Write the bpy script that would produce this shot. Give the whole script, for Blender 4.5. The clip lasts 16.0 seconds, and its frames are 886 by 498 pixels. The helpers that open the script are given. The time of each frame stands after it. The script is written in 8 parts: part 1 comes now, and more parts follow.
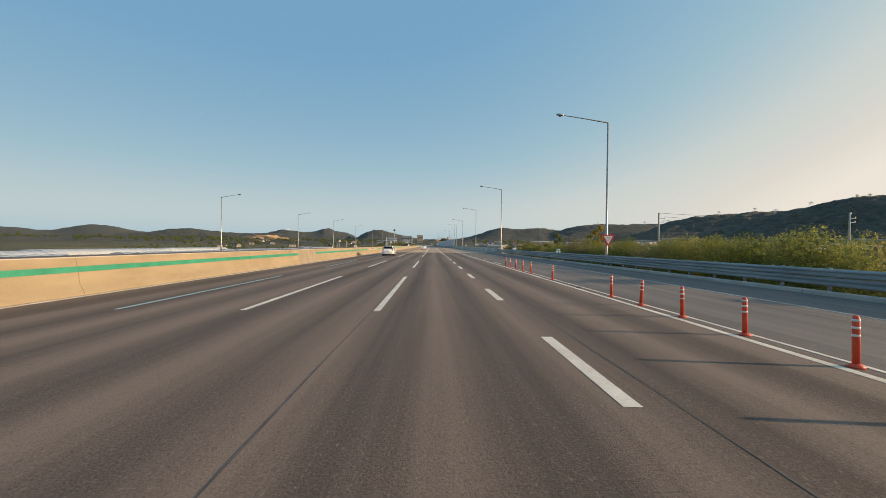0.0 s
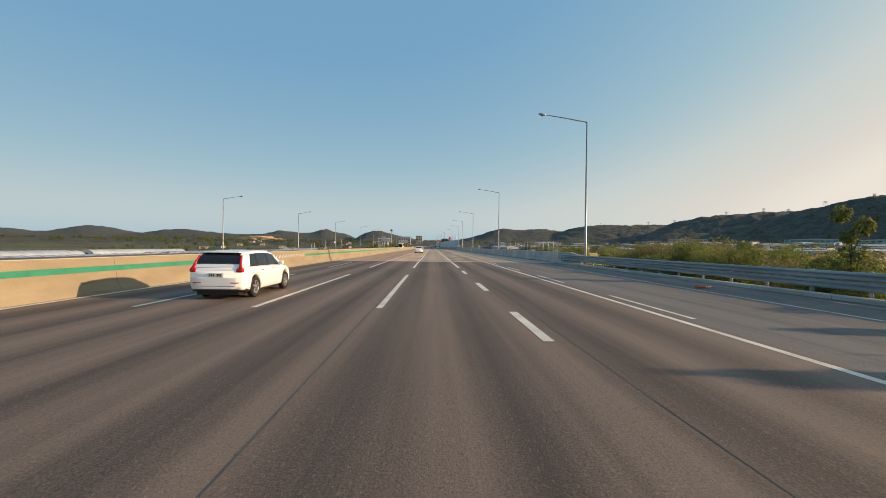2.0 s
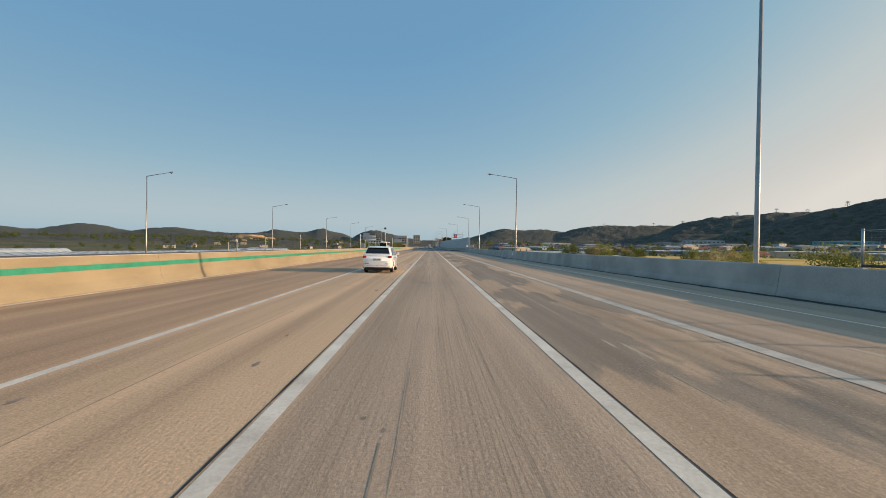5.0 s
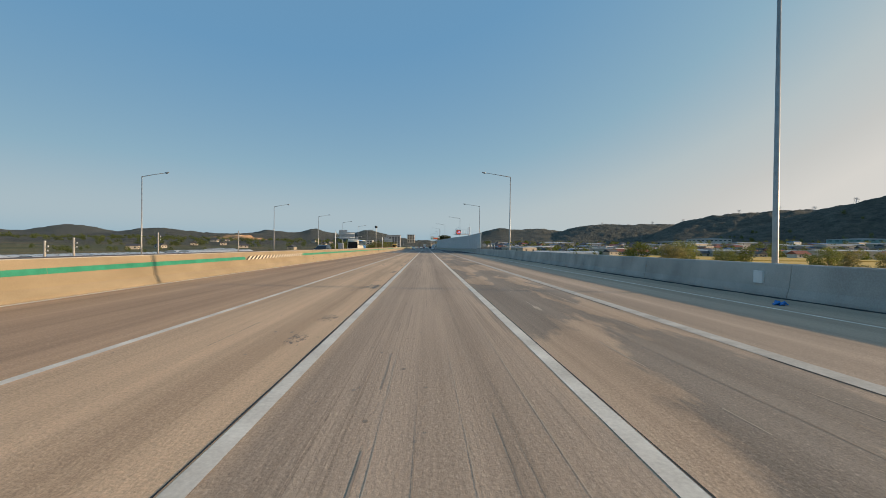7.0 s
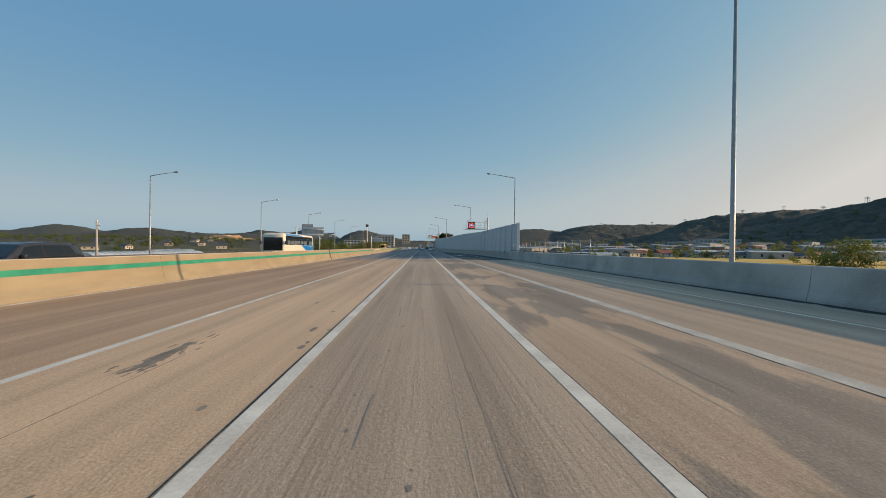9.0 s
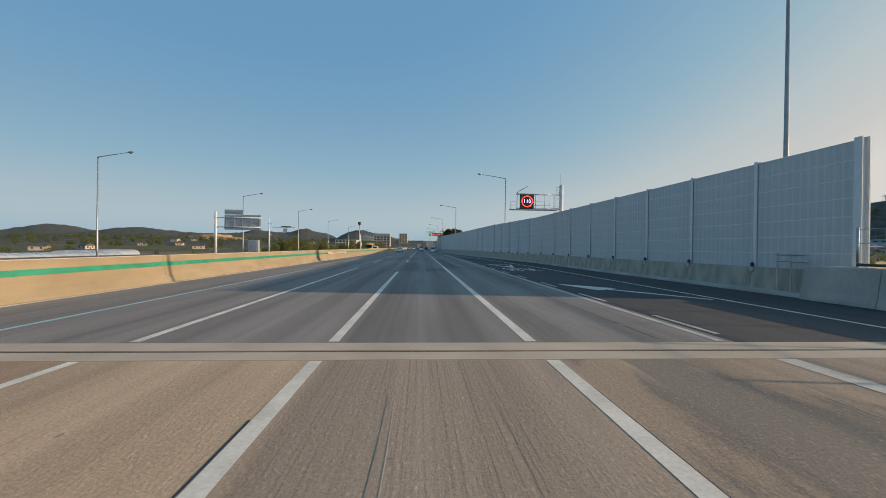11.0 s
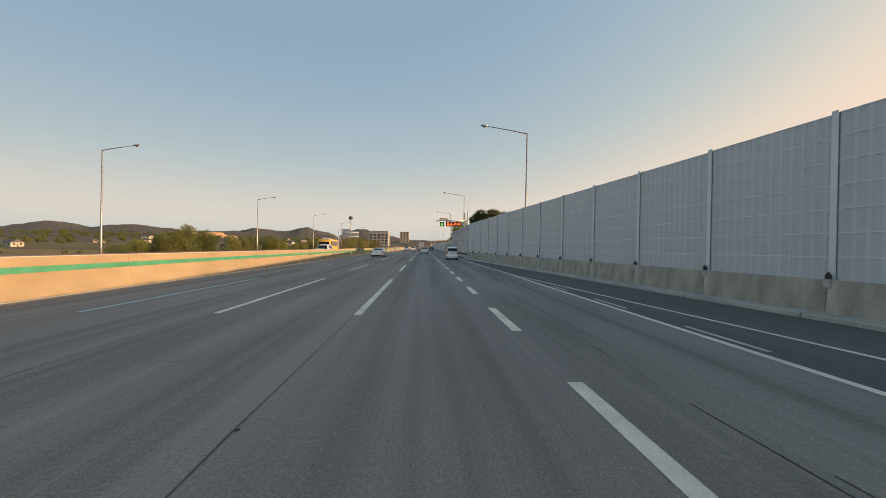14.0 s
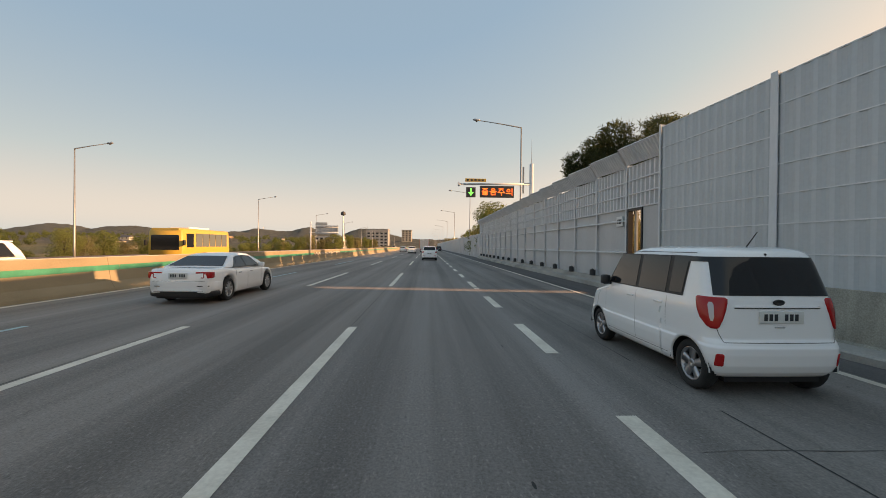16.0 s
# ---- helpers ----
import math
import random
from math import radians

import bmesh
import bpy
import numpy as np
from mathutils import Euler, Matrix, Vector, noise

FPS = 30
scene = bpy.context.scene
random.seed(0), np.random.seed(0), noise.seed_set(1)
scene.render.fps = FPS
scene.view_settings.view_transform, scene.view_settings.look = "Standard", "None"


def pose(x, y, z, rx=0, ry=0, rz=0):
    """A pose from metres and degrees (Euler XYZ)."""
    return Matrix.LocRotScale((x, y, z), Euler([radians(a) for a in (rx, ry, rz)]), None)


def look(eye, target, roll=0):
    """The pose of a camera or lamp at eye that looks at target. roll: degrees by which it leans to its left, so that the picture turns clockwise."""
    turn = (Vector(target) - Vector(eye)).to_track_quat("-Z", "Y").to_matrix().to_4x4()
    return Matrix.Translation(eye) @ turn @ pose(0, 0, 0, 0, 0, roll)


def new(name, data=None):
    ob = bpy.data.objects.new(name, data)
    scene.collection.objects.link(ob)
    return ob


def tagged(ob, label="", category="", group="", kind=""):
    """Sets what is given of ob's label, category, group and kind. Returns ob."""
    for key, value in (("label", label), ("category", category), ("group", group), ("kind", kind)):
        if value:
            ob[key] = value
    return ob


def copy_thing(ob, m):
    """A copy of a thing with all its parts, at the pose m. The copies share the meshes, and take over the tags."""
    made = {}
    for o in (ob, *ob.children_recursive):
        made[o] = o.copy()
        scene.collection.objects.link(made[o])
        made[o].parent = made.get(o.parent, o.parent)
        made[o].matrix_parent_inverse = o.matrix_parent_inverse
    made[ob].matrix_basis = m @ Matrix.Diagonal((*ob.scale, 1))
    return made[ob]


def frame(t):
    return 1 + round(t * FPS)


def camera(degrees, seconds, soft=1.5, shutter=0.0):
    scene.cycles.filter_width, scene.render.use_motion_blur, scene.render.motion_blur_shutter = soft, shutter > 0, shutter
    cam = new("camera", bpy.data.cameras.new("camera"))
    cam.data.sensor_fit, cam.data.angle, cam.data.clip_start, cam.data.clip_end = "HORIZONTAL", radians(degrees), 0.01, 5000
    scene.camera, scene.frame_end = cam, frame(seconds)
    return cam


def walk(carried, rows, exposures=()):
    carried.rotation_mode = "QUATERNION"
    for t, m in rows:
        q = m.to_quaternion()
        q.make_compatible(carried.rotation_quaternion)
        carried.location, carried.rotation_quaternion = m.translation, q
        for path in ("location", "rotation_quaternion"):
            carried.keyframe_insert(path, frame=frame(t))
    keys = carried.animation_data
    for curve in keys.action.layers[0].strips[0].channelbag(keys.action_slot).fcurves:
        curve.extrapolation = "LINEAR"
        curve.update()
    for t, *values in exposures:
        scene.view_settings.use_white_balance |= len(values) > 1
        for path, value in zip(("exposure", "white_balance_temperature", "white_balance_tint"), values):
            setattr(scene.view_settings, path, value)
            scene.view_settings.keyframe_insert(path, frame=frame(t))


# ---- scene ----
# Camera: fitted rows of seconds, x, y, yaw, pitch, lean
cam = camera(96.1, 16.0, 0.85)
EYE = 1.68
ROWS = [
    (0.0, -0.414, 0.000, -1.538, -0.554, 0.571),
    (0.5, -0.473, 11.643, -1.607, -0.424, 0.559),
    (1.0, -0.479, 23.017, -1.592, -0.472, 0.584),
    (1.5, -0.498, 34.295, -1.585, -0.439, 0.607),
    (2.0, -0.396, 45.656, -1.580, -0.389, 0.583),
    (2.5, -0.373, 57.071, -1.552, -0.363, 0.559),
    (3.0, -0.361, 68.456, -1.572, -0.502, 0.491),
    (3.5, -0.290, 79.754, -1.586, -0.741, 0.410),
    (4.0, -0.294, 90.993, -1.616, -0.505, 0.773),
    (6.5, -0.159, 149.044, -2.133, -0.300, 0.721),
    (7.0, -0.134, 160.881, -2.466, -0.351, 0.635),
    (7.5, -0.113, 172.499, -2.747, -0.271, 0.642),
    (8.0, -0.120, 183.874, -2.801, -0.316, 0.632),
    (10.5, -0.228, 242.482, -3.401, -0.159, 0.718),
    (11.0, -0.301, 254.218, -3.280, -0.244, 0.675),
    (11.5, -0.392, 266.058, -3.283, -0.354, 1.075),
    (12.0, -0.427, 278.085, -3.078, -0.193, 1.097),
    (12.5, -0.386, 290.333, -2.905, -0.106, 1.107),
    (13.0, -0.342, 302.955, -2.906, -0.230, 1.191),
    (13.5, -0.300, 315.152, -2.922, -0.228, 1.277),
    (14.0, -0.236, 327.254, -2.838, -0.246, 1.082),
    (14.5, -0.182, 339.370, -2.684, -0.204, 0.965),
    (15.0, -0.187, 351.509, -2.540, -0.199, 0.766),
    (15.5, -0.238, 363.656, -2.402, -0.393, 0.635),
    (16.0, -0.291, 375.843, -2.293, -0.388, 0.576),
]


def shot(x, y, yaw, pitch, lean):
    return pose(x, y, EYE, 0, 0, yaw) @ pose(0, 0, 0, 90 + pitch) @ pose(0, 0, 0, 0, 0, lean)


walk(cam, [(r[0], shot(*r[1:])) for r in ROWS],
     [(0.0, 0.50, 6850, 13), (4.0, 0.40, 6650, 13), (6.5, 0.24, 6350, 12), (10.3, 0.20, 6300, 12), (11.5, 0.38, 6450, 14), (12.5, 0.64, 8750, 27), (13.5, 0.65, 8900, 28), (14.5, 0.72, 8950, 29), (16.0, 0.82, 9700, 32)])

# ---- light: low evening sun on the right, clear sky ----
SUN_EL = 14.0
SUN_DIR = Vector((math.cos(radians(SUN_EL)) * 0.995, -math.cos(radians(SUN_EL)) * 0.12, math.sin(radians(SUN_EL))))
world = bpy.data.worlds.new("sky")
scene.world = world
world.use_nodes = True
wn = world.node_tree.nodes
wl = world.node_tree.links
sky = wn.new("ShaderNodeTexSky")
sky.sky_type = 'NISHITA'
sky.sun_disc = False
sky.sun_elevation = radians(SUN_EL)
sky.sun_rotation = math.atan2(SUN_DIR.x, SUN_DIR.y)
sky.air_density = 1.0
sky.dust_density = 2.0
sky.ozone_density = 1.6
# the sky's own brightness, a little stronger towards the sun, picks a clear evening's blues, pales and warm whites
level = wn.new("ShaderNodeRGBToBW")
way = wn.new("ShaderNodeTexCoord")
axes = wn.new("ShaderNodeSeparateXYZ")
side = wn.new("ShaderNodeMath")
side.operation = 'MULTIPLY_ADD'
side.inputs[1].default_value = 0.056
side.inputs[2].default_value = 0.15
lift = wn.new("ShaderNodeMath")
lift.operation = 'MULTIPLY'
hue = wn.new("ShaderNodeValToRGB")
SKY = [(0.0, (0.098, 0.212, 0.340)), (0.23, (0.122, 0.265, 0.412)), (0.42, (0.226, 0.362, 0.440)),
       (0.62, (0.390, 0.452, 0.455)), (0.82, (0.485, 0.488, 0.455)), (1.0, (0.575, 0.555, 0.502))]
stops = hue.color_ramp.elements
while len(stops) < len(SKY):
    stops.new(0.5)
for stop, (at, rgb) in zip(stops, SKY):
    stop.position, stop.color = at, (*rgb, 1)
wl.new(sky.outputs[0], level.inputs[0])
wl.new(way.outputs["Generated"], axes.inputs[0])
wl.new(axes.outputs[0], side.inputs[0])
# a broad lift added along the road: ahead, and unseen behind to brighten car rears
ahead = wn.new("ShaderNodeMath")
ahead.operation = 'POWER'
ahead.inputs[1].default_value = 4.0
wl.new(axes.outputs[1], ahead.inputs[0])
along = wn.new("ShaderNodeMath")
along.operation = 'MULTIPLY_ADD'
along.inputs[1].default_value = 0.026
wl.new(ahead.outputs[0], along.inputs[0])
wl.new(side.outputs[0], along.inputs[2])
wl.new(along.outputs[0], lift.inputs[0])
wl.new(level.outputs[0], lift.inputs[1])
# pale haze low over the horizon
low = wn.new("ShaderNodeMath")
low.operation, low.use_clamp = 'SUBTRACT', True
low.inputs[0].default_value = 1.0
wl.new(axes.outputs[2], low.inputs[1])
haze = wn.new("ShaderNodeMath")
haze.operation = 'POWER'
haze.inputs[1].default_value = 15.0
wl.new(low.outputs[0], haze.inputs[0])
pale = wn.new("ShaderNodeMath")
pale.operation = 'MULTIPLY_ADD'
pale.inputs[1].default_value = 0.36
wl.new(haze.outputs[0], pale.inputs[0])
wl.new(lift.outputs[0], pale.inputs[2])
wl.new(pale.outputs[0], hue.inputs[0])
wl.new(hue.outputs[0], wn["Background"].inputs[0])
wn["Background"].inputs[1].default_value = 1.0
sun = new("sun", bpy.data.lights.new("sun", 'SUN'))
sun.data.energy = 4.3
sun.data.angle = radians(0.6)
sun.data.color = (1.0, 0.74, 0.47)
sun.matrix_world = look(SUN_DIR * 100, (0, 0, 0))


# ---- materials ----
def material(name, base, rough=0.6, metal=0.0, spec=0.5):
    m = bpy.data.materials.new(name)
    m.use_nodes = True
    b = m.node_tree.nodes["Principled BSDF"]
    b.inputs["Base Color"].default_value = (*base, 1)
    b.inputs["Roughness"].default_value = rough
    b.inputs["Metallic"].default_value = metal
    b.inputs["Specular IOR Level"].default_value = spec
    return m


def nd(m, kind, **kw):
    n = m.node_tree.nodes.new(kind)
    for k, v in kw.items():
        n.inputs[k].default_value = v
    return n


def ln(m, a, b):
    m.node_tree.links.new(a, b)


def coords(m, scale=(1, 1, 1)):
    c = nd(m, "ShaderNodeTexCoord")
    mp = nd(m, "ShaderNodeMapping")
    mp.inputs["Scale"].default_value = scale
    ln(m, c.outputs["Object"], mp.inputs[0])
    return mp.outputs[0]


def noise_tex(m, scale, detail=4.0, stretch=(1, 1, 1), rough=0.55):
    n = nd(m, "ShaderNodeTexNoise", Scale=scale, Detail=detail, Roughness=rough)
    ln(m, coords(m, stretch), n.inputs["Vector"])
    return n.outputs["Fac"]


def ramp(m, fac, stops):
    r = nd(m, "ShaderNodeValToRGB")
    e = r.color_ramp.elements
    while len(e) < len(stops):
        e.new(0.5)
    for el, (p, c) in zip(e, stops):
        el.position = p
        el.color = (*c, 1) if len(c) == 3 else c
    ln(m, fac, r.inputs[0])
    return r.outputs[0]


def mixc(m, fac, a, b, mode='MIX'):
    x = nd(m, "ShaderNodeMix")
    x.data_type = 'RGBA'
    x.blend_type = mode
    for sock, v in ((x.inputs[0], fac), (x.inputs[6], a), (x.inputs[7], b)):
        if isinstance(v, (int, float)):
            sock.default_value = v
        elif isinstance(v, tuple):
            sock.default_value = (*v, 1)
        else:
            ln(m, v, sock)
    return x.outputs[2]


def maths(m, op, a, b=0.0, c=0.0):
    x = nd(m, "ShaderNodeMath")
    x.operation = op
    for s, v in zip(x.inputs, (a, b, c)):
        if isinstance(v, (int, float)):
            s.default_value = v
        else:
            ln(m, v, s)
    return x.outputs[0]


def base_of(m):
    return m.node_tree.nodes["Principled BSDF"]


def set_col(m, out):
    ln(m, out, base_of(m).inputs["Base Color"])


def bump(m, fac, strength=0.3, dist=0.02):
    b = nd(m, "ShaderNodeBump", Strength=strength, Distance=dist)
    ln(m, fac, b.inputs["Height"])
    ln(m, b.outputs[0], base_of(m).inputs["Normal"])


def weathered(name, c1, c2, scale=2.0, rough=0.7, metal=0.0, grain=60.0, stretch=(1, 1, 1), bumpy=0.15):
    """Two colours mixed at a large and a fine scale."""
    m = material(name, c1, rough, metal)
    big = noise_tex(m, scale, 5, stretch)
    fine = noise_tex(m, grain, 3)
    f = maths(m, 'ADD', maths(m, 'MULTIPLY', big, 0.7), maths(m, 'MULTIPLY', fine, 0.3))
    set_col(m, ramp(m, f, [(0.36, c1), (0.64, c2)]))
    bump(m, fine, bumpy, 0.01)
    return m


def road_mat(name, dark, light, lane_shift, track, grain=38.0, blotch=None, grooved=False, greyer=None, far_lane=None, stone=0.30):
    """Pavement with wheel tracks along the lanes, stains along the way and a coarse grain."""
    m = material(name, light, 0.85)
    geo = nd(m, "ShaderNodeTexCoord")
    sep = nd(m, "ShaderNodeSeparateXYZ")
    ln(m, geo.outputs["Object"], sep.inputs[0])
    wob = noise_tex(m, 0.15, 2, (1, 0.2, 1))
    xx = maths(m, 'ADD', sep.outputs[0], maths(m, 'MULTIPLY', wob, 0.5))
    wave = maths(m, 'COSINE', maths(m, 'MULTIPLY', maths(m, 'ADD', xx, lane_shift), 2 * math.pi / 1.78))
    strip = noise_tex(m, 1.0, 5, (2.4, 0.035, 1), 0.6)
    big = noise_tex(m, 0.25, 5, (1, 0.25, 1))
    fine = noise_tex(m, grain, 4, (1, 1, 1), 0.75)
    f = maths(m, 'ADD', 0.5, maths(m, 'MULTIPLY', wave, track))
    f = maths(m, 'ADD', f, maths(m, 'MULTIPLY', maths(m, 'SUBTRACT', strip, 0.5), 0.9))
    f = maths(m, 'ADD', f, maths(m, 'MULTIPLY', maths(m, 'SUBTRACT', big, 0.5), 0.7))
    f = maths(m, 'ADD', f, maths(m, 'MULTIPLY', maths(m, 'SUBTRACT', fine, 0.5), 1.3))
    col = ramp(m, f, [(0.12, dark), (0.88, light)])
    if grooved:
        lines = noise_tex(m, 1.0, 3, (34.0, 0.12, 1), 0.6)
        where = noise_tex(m, 0.5, 2, (1.4, 0.05, 1))
        lane = nd(m, "ShaderNodeMapRange")
        ln(m, maths(m, 'ABSOLUTE', sep.outputs[0]), lane.inputs[0])
        lane.inputs[1].default_value, lane.inputs[2].default_value = 1.45, 1.8
        lane.inputs[3].default_value, lane.inputs[4].default_value = 0.32, 0.07
        amt = maths(m, 'MULTIPLY', ramp(m, where, [(0.36, (0, 0, 0)), (0.62, (1, 1, 1))]), lane.outputs[0])
        col = mixc(m, amt, col, ramp(m, lines, [(0.38, tuple(0.6 * c for c in dark)), (0.5, light)]), 'MIX')
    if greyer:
        # noise patches switch between a greyer and a warmer tint past a set x
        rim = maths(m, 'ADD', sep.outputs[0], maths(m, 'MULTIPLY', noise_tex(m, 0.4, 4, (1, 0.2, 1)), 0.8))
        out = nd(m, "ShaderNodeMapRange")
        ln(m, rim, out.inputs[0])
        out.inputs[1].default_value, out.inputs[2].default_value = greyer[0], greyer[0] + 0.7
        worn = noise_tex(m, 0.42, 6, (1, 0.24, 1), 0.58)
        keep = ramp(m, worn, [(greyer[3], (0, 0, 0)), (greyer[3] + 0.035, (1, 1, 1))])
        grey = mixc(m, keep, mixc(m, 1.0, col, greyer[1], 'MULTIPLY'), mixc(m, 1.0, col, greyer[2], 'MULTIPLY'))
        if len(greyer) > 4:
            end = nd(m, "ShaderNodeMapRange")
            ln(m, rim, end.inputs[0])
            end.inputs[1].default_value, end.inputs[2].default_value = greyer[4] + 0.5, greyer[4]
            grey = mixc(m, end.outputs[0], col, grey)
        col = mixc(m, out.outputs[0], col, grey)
        far = nd(m, "ShaderNodeMapRange")
        ln(m, sep.outputs[0], far.inputs[0])
        far.inputs[1].default_value, far.inputs[2].default_value = far_lane[0], far_lane[0] - 0.4
        col = mixc(m, far.outputs[0], col, mixc(m, 1.0, col, far_lane[1], 'MULTIPLY'))
        if len(far_lane) > 2:
            out = nd(m, "ShaderNodeMapRange")
            ln(m, sep.outputs[0], out.inputs[0])
            out.inputs[1].default_value, out.inputs[2].default_value = far_lane[2], far_lane[2] - 0.3
            col = mixc(m, out.outputs[0], col, mixc(m, 1.0, col, far_lane[3], 'MULTIPLY'))
    if grooved:
        # multiplies the colour darker and greyer over the deck's last metres
        film = nd(m, "ShaderNodeMapRange")
        ln(m, maths(m, 'ADD', sep.outputs[1], maths(m, 'MULTIPLY', noise_tex(m, 0.2, 3, (1, 0.3, 1)), 8.0)), film.inputs[0])
        film.inputs[1].default_value, film.inputs[2].default_value = 255.0, 262.0
        col = mixc(m, film.outputs[0], col, mixc(m, 1.0, col, (0.79, 0.81, 0.83), 'MULTIPLY'))
    if blotch:
        spot = noise_tex(m, 0.55, 4, (1, 0.45, 1), 0.6)
        col = mixc(m, ramp(m, spot, [(0.60, (0, 0, 0)), (0.68, (1, 1, 1))]), col, blotch)
    # loose pale and dark stones of the wearing course
    chip = noise_tex(m, 34.0, 2, (1, 0.4, 1), 0.5)
    col = mixc(m, ramp(m, chip, [(0.60, (0, 0, 0)), (0.72, (stone, stone, stone))]), col, tuple(min(c * 1.5, 0.8) for c in light))
    col = mixc(m, ramp(m, chip, [(0.30, (stone, stone, stone)), (0.40, (0, 0, 0))]), col, tuple(c * 0.55 for c in dark))
    set_col(m, col)
    if grooved:
        # scallops left by milling
        scallop = noise_tex(m, 1.0, 1, (26.0, 9.0, 1))
        bump(m, maths(m, 'ADD', fine, maths(m, 'MULTIPLY', scallop, 0.5)), 0.5, 0.012)
        return m
    bump(m, fine, 0.5, 0.012)
    return m


M_ASPHALT = road_mat("old_asphalt", (0.064, 0.044, 0.034), (0.222, 0.158, 0.119), 0.0, 0.24)
M_ASPHALT2 = road_mat("grey_asphalt", (0.112, 0.099, 0.090), (0.294, 0.262, 0.240), 0.0, 0.10, 38.0, None, False, (2.1, (0.91, 0.92, 0.91), (1.05, 1.05, 1.03), 0.45), (-1.6, (1.10, 1.07, 1.04)))
M_ASPHALT3 = road_mat("dark_asphalt", (0.034, 0.032, 0.033), (0.076, 0.073, 0.073), 0.0, 0.05)
M_SHOULDER = road_mat("shoulder_asphalt", (0.078, 0.068, 0.062), (0.215, 0.190, 0.172), 0.0, 0.08)
M_PATCH = road_mat("patch_asphalt", (0.070, 0.066, 0.063), (0.158, 0.150, 0.145), 0.0, 0.05)
M_PATCHWORN = road_mat("worn_patch_asphalt", (0.090, 0.080, 0.074), (0.222, 0.200, 0.186), 0.0, 0.08)
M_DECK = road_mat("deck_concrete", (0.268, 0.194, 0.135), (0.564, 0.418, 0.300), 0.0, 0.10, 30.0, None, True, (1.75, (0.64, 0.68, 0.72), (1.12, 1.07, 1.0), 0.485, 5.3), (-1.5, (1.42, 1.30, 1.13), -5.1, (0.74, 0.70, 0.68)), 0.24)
M_DECKNEW = weathered("joint_concrete", (0.42, 0.335, 0.25), (0.54, 0.435, 0.33), 0.8, 0.85)
M_GROOVE = weathered("worn_groove", (0.25, 0.192, 0.142), (0.38, 0.295, 0.22), 3.0, 0.85)
M_STAIN = weathered("oil_stain", (0.18, 0.142, 0.108), (0.33, 0.27, 0.212), 3.0, 0.8)
M_PAINT = weathered("road_paint", (0.57, 0.50, 0.41), (0.86, 0.785, 0.665), 1.2, 0.6, 0, 22)
M_PAINTWORN = weathered("worn_road_paint", (0.40, 0.35, 0.29), (0.64, 0.58, 0.50), 1.5, 0.7, 0, 18)
M_OIL = weathered("soaked_concrete", (0.165, 0.127, 0.095), (0.33, 0.258, 0.19), 2.6, 0.75, 0, 30, (1.6, 0.7, 1))
M_BLUE = weathered("blue_road_paint", (0.24, 0.42, 0.44), (0.40, 0.60, 0.61), 1.2, 0.6, 0, 22)
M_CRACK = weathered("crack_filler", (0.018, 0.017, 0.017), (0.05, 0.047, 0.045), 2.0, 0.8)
M_SEAM = weathered("worn_seam", (0.062, 0.056, 0.052), (0.12, 0.11, 0.10), 2.0, 0.85)
M_BARRIER = weathered("tan_barrier", (0.245, 0.192, 0.118), (0.330, 0.264, 0.168), 0.9, 0.8, 0, 30, (1, 0.5, 1.6))
M_BARRIERTOP = weathered("barrier_cap", (0.38, 0.34, 0.28), (0.48, 0.44, 0.37), 1.0, 0.85)
M_BARRIERGREY = weathered("bare_barrier", (0.22, 0.185, 0.13), (0.33, 0.275, 0.20), 1.1, 0.85, 0, 14, (1, 1, 0.4))
M_GREEN = weathered("green_band", (0.015, 0.19, 0.11), (0.035, 0.28, 0.17), 1.5, 0.55, 0, 25)
M_BLACK = weathered("black_band", (0.015, 0.013, 0.012), (0.04, 0.036, 0.032), 2.0, 0.6)
M_CREAM = weathered("cream_band", (0.60, 0.52, 0.40), (0.74, 0.66, 0.52), 2.0, 0.6)
M_CONC = weathered("parapet_concrete", (0.29, 0.275, 0.25), (0.50, 0.475, 0.43), 0.8, 0.85, 0, 24, (1, 0.6, 0.5))
M_CONCDIRTY = weathered("wall_base_concrete", (0.20, 0.188, 0.155), (0.54, 0.51, 0.43), 0.9, 0.9, 0, 40, (1, 1.3, 0.35))
M_GALV = weathered("galvanised_steel", (0.34, 0.36, 0.37), (0.50, 0.52, 0.53), 3.0, 0.42, 0.75, 40)
M_RAIL = weathered("guardrail_steel", (0.20, 0.235, 0.25), (0.32, 0.36, 0.38), 1.5, 0.55, 0.45, 30, (1, 0.2, 1))
M_POLE = weathered("lamp_pole_steel", (0.30, 0.295, 0.28), (0.44, 0.43, 0.41), 2.0, 0.42, 0.6, 30)
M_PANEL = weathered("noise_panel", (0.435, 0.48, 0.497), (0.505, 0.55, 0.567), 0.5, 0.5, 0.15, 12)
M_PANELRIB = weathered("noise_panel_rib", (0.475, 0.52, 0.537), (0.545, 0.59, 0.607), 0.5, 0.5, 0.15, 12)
M_PANEL2 = weathered("pale_noise_panel", (0.46, 0.475, 0.485), (0.54, 0.555, 0.56), 0.5, 0.5, 0.15, 12)
M_POST = weathered("wall_post", (0.60, 0.63, 0.64), (0.72, 0.74, 0.75), 1.5, 0.5, 0.1, 20)
M_ORANGE = weathered("orange_plastic", (0.62, 0.060, 0.028), (0.78, 0.105, 0.045), 3.0, 0.5)
M_REFLECT = weathered("reflective_band", (0.62, 0.58, 0.52), (0.78, 0.74, 0.68), 4.0, 0.4)
M_SIGNGREEN = weathered("sign_green", (0.02, 0.36, 0.25), (0.03, 0.44, 0.31), 3.0, 0.45)
M_RED = material("sign_red", (0.60, 0.03, 0.03), 0.45)
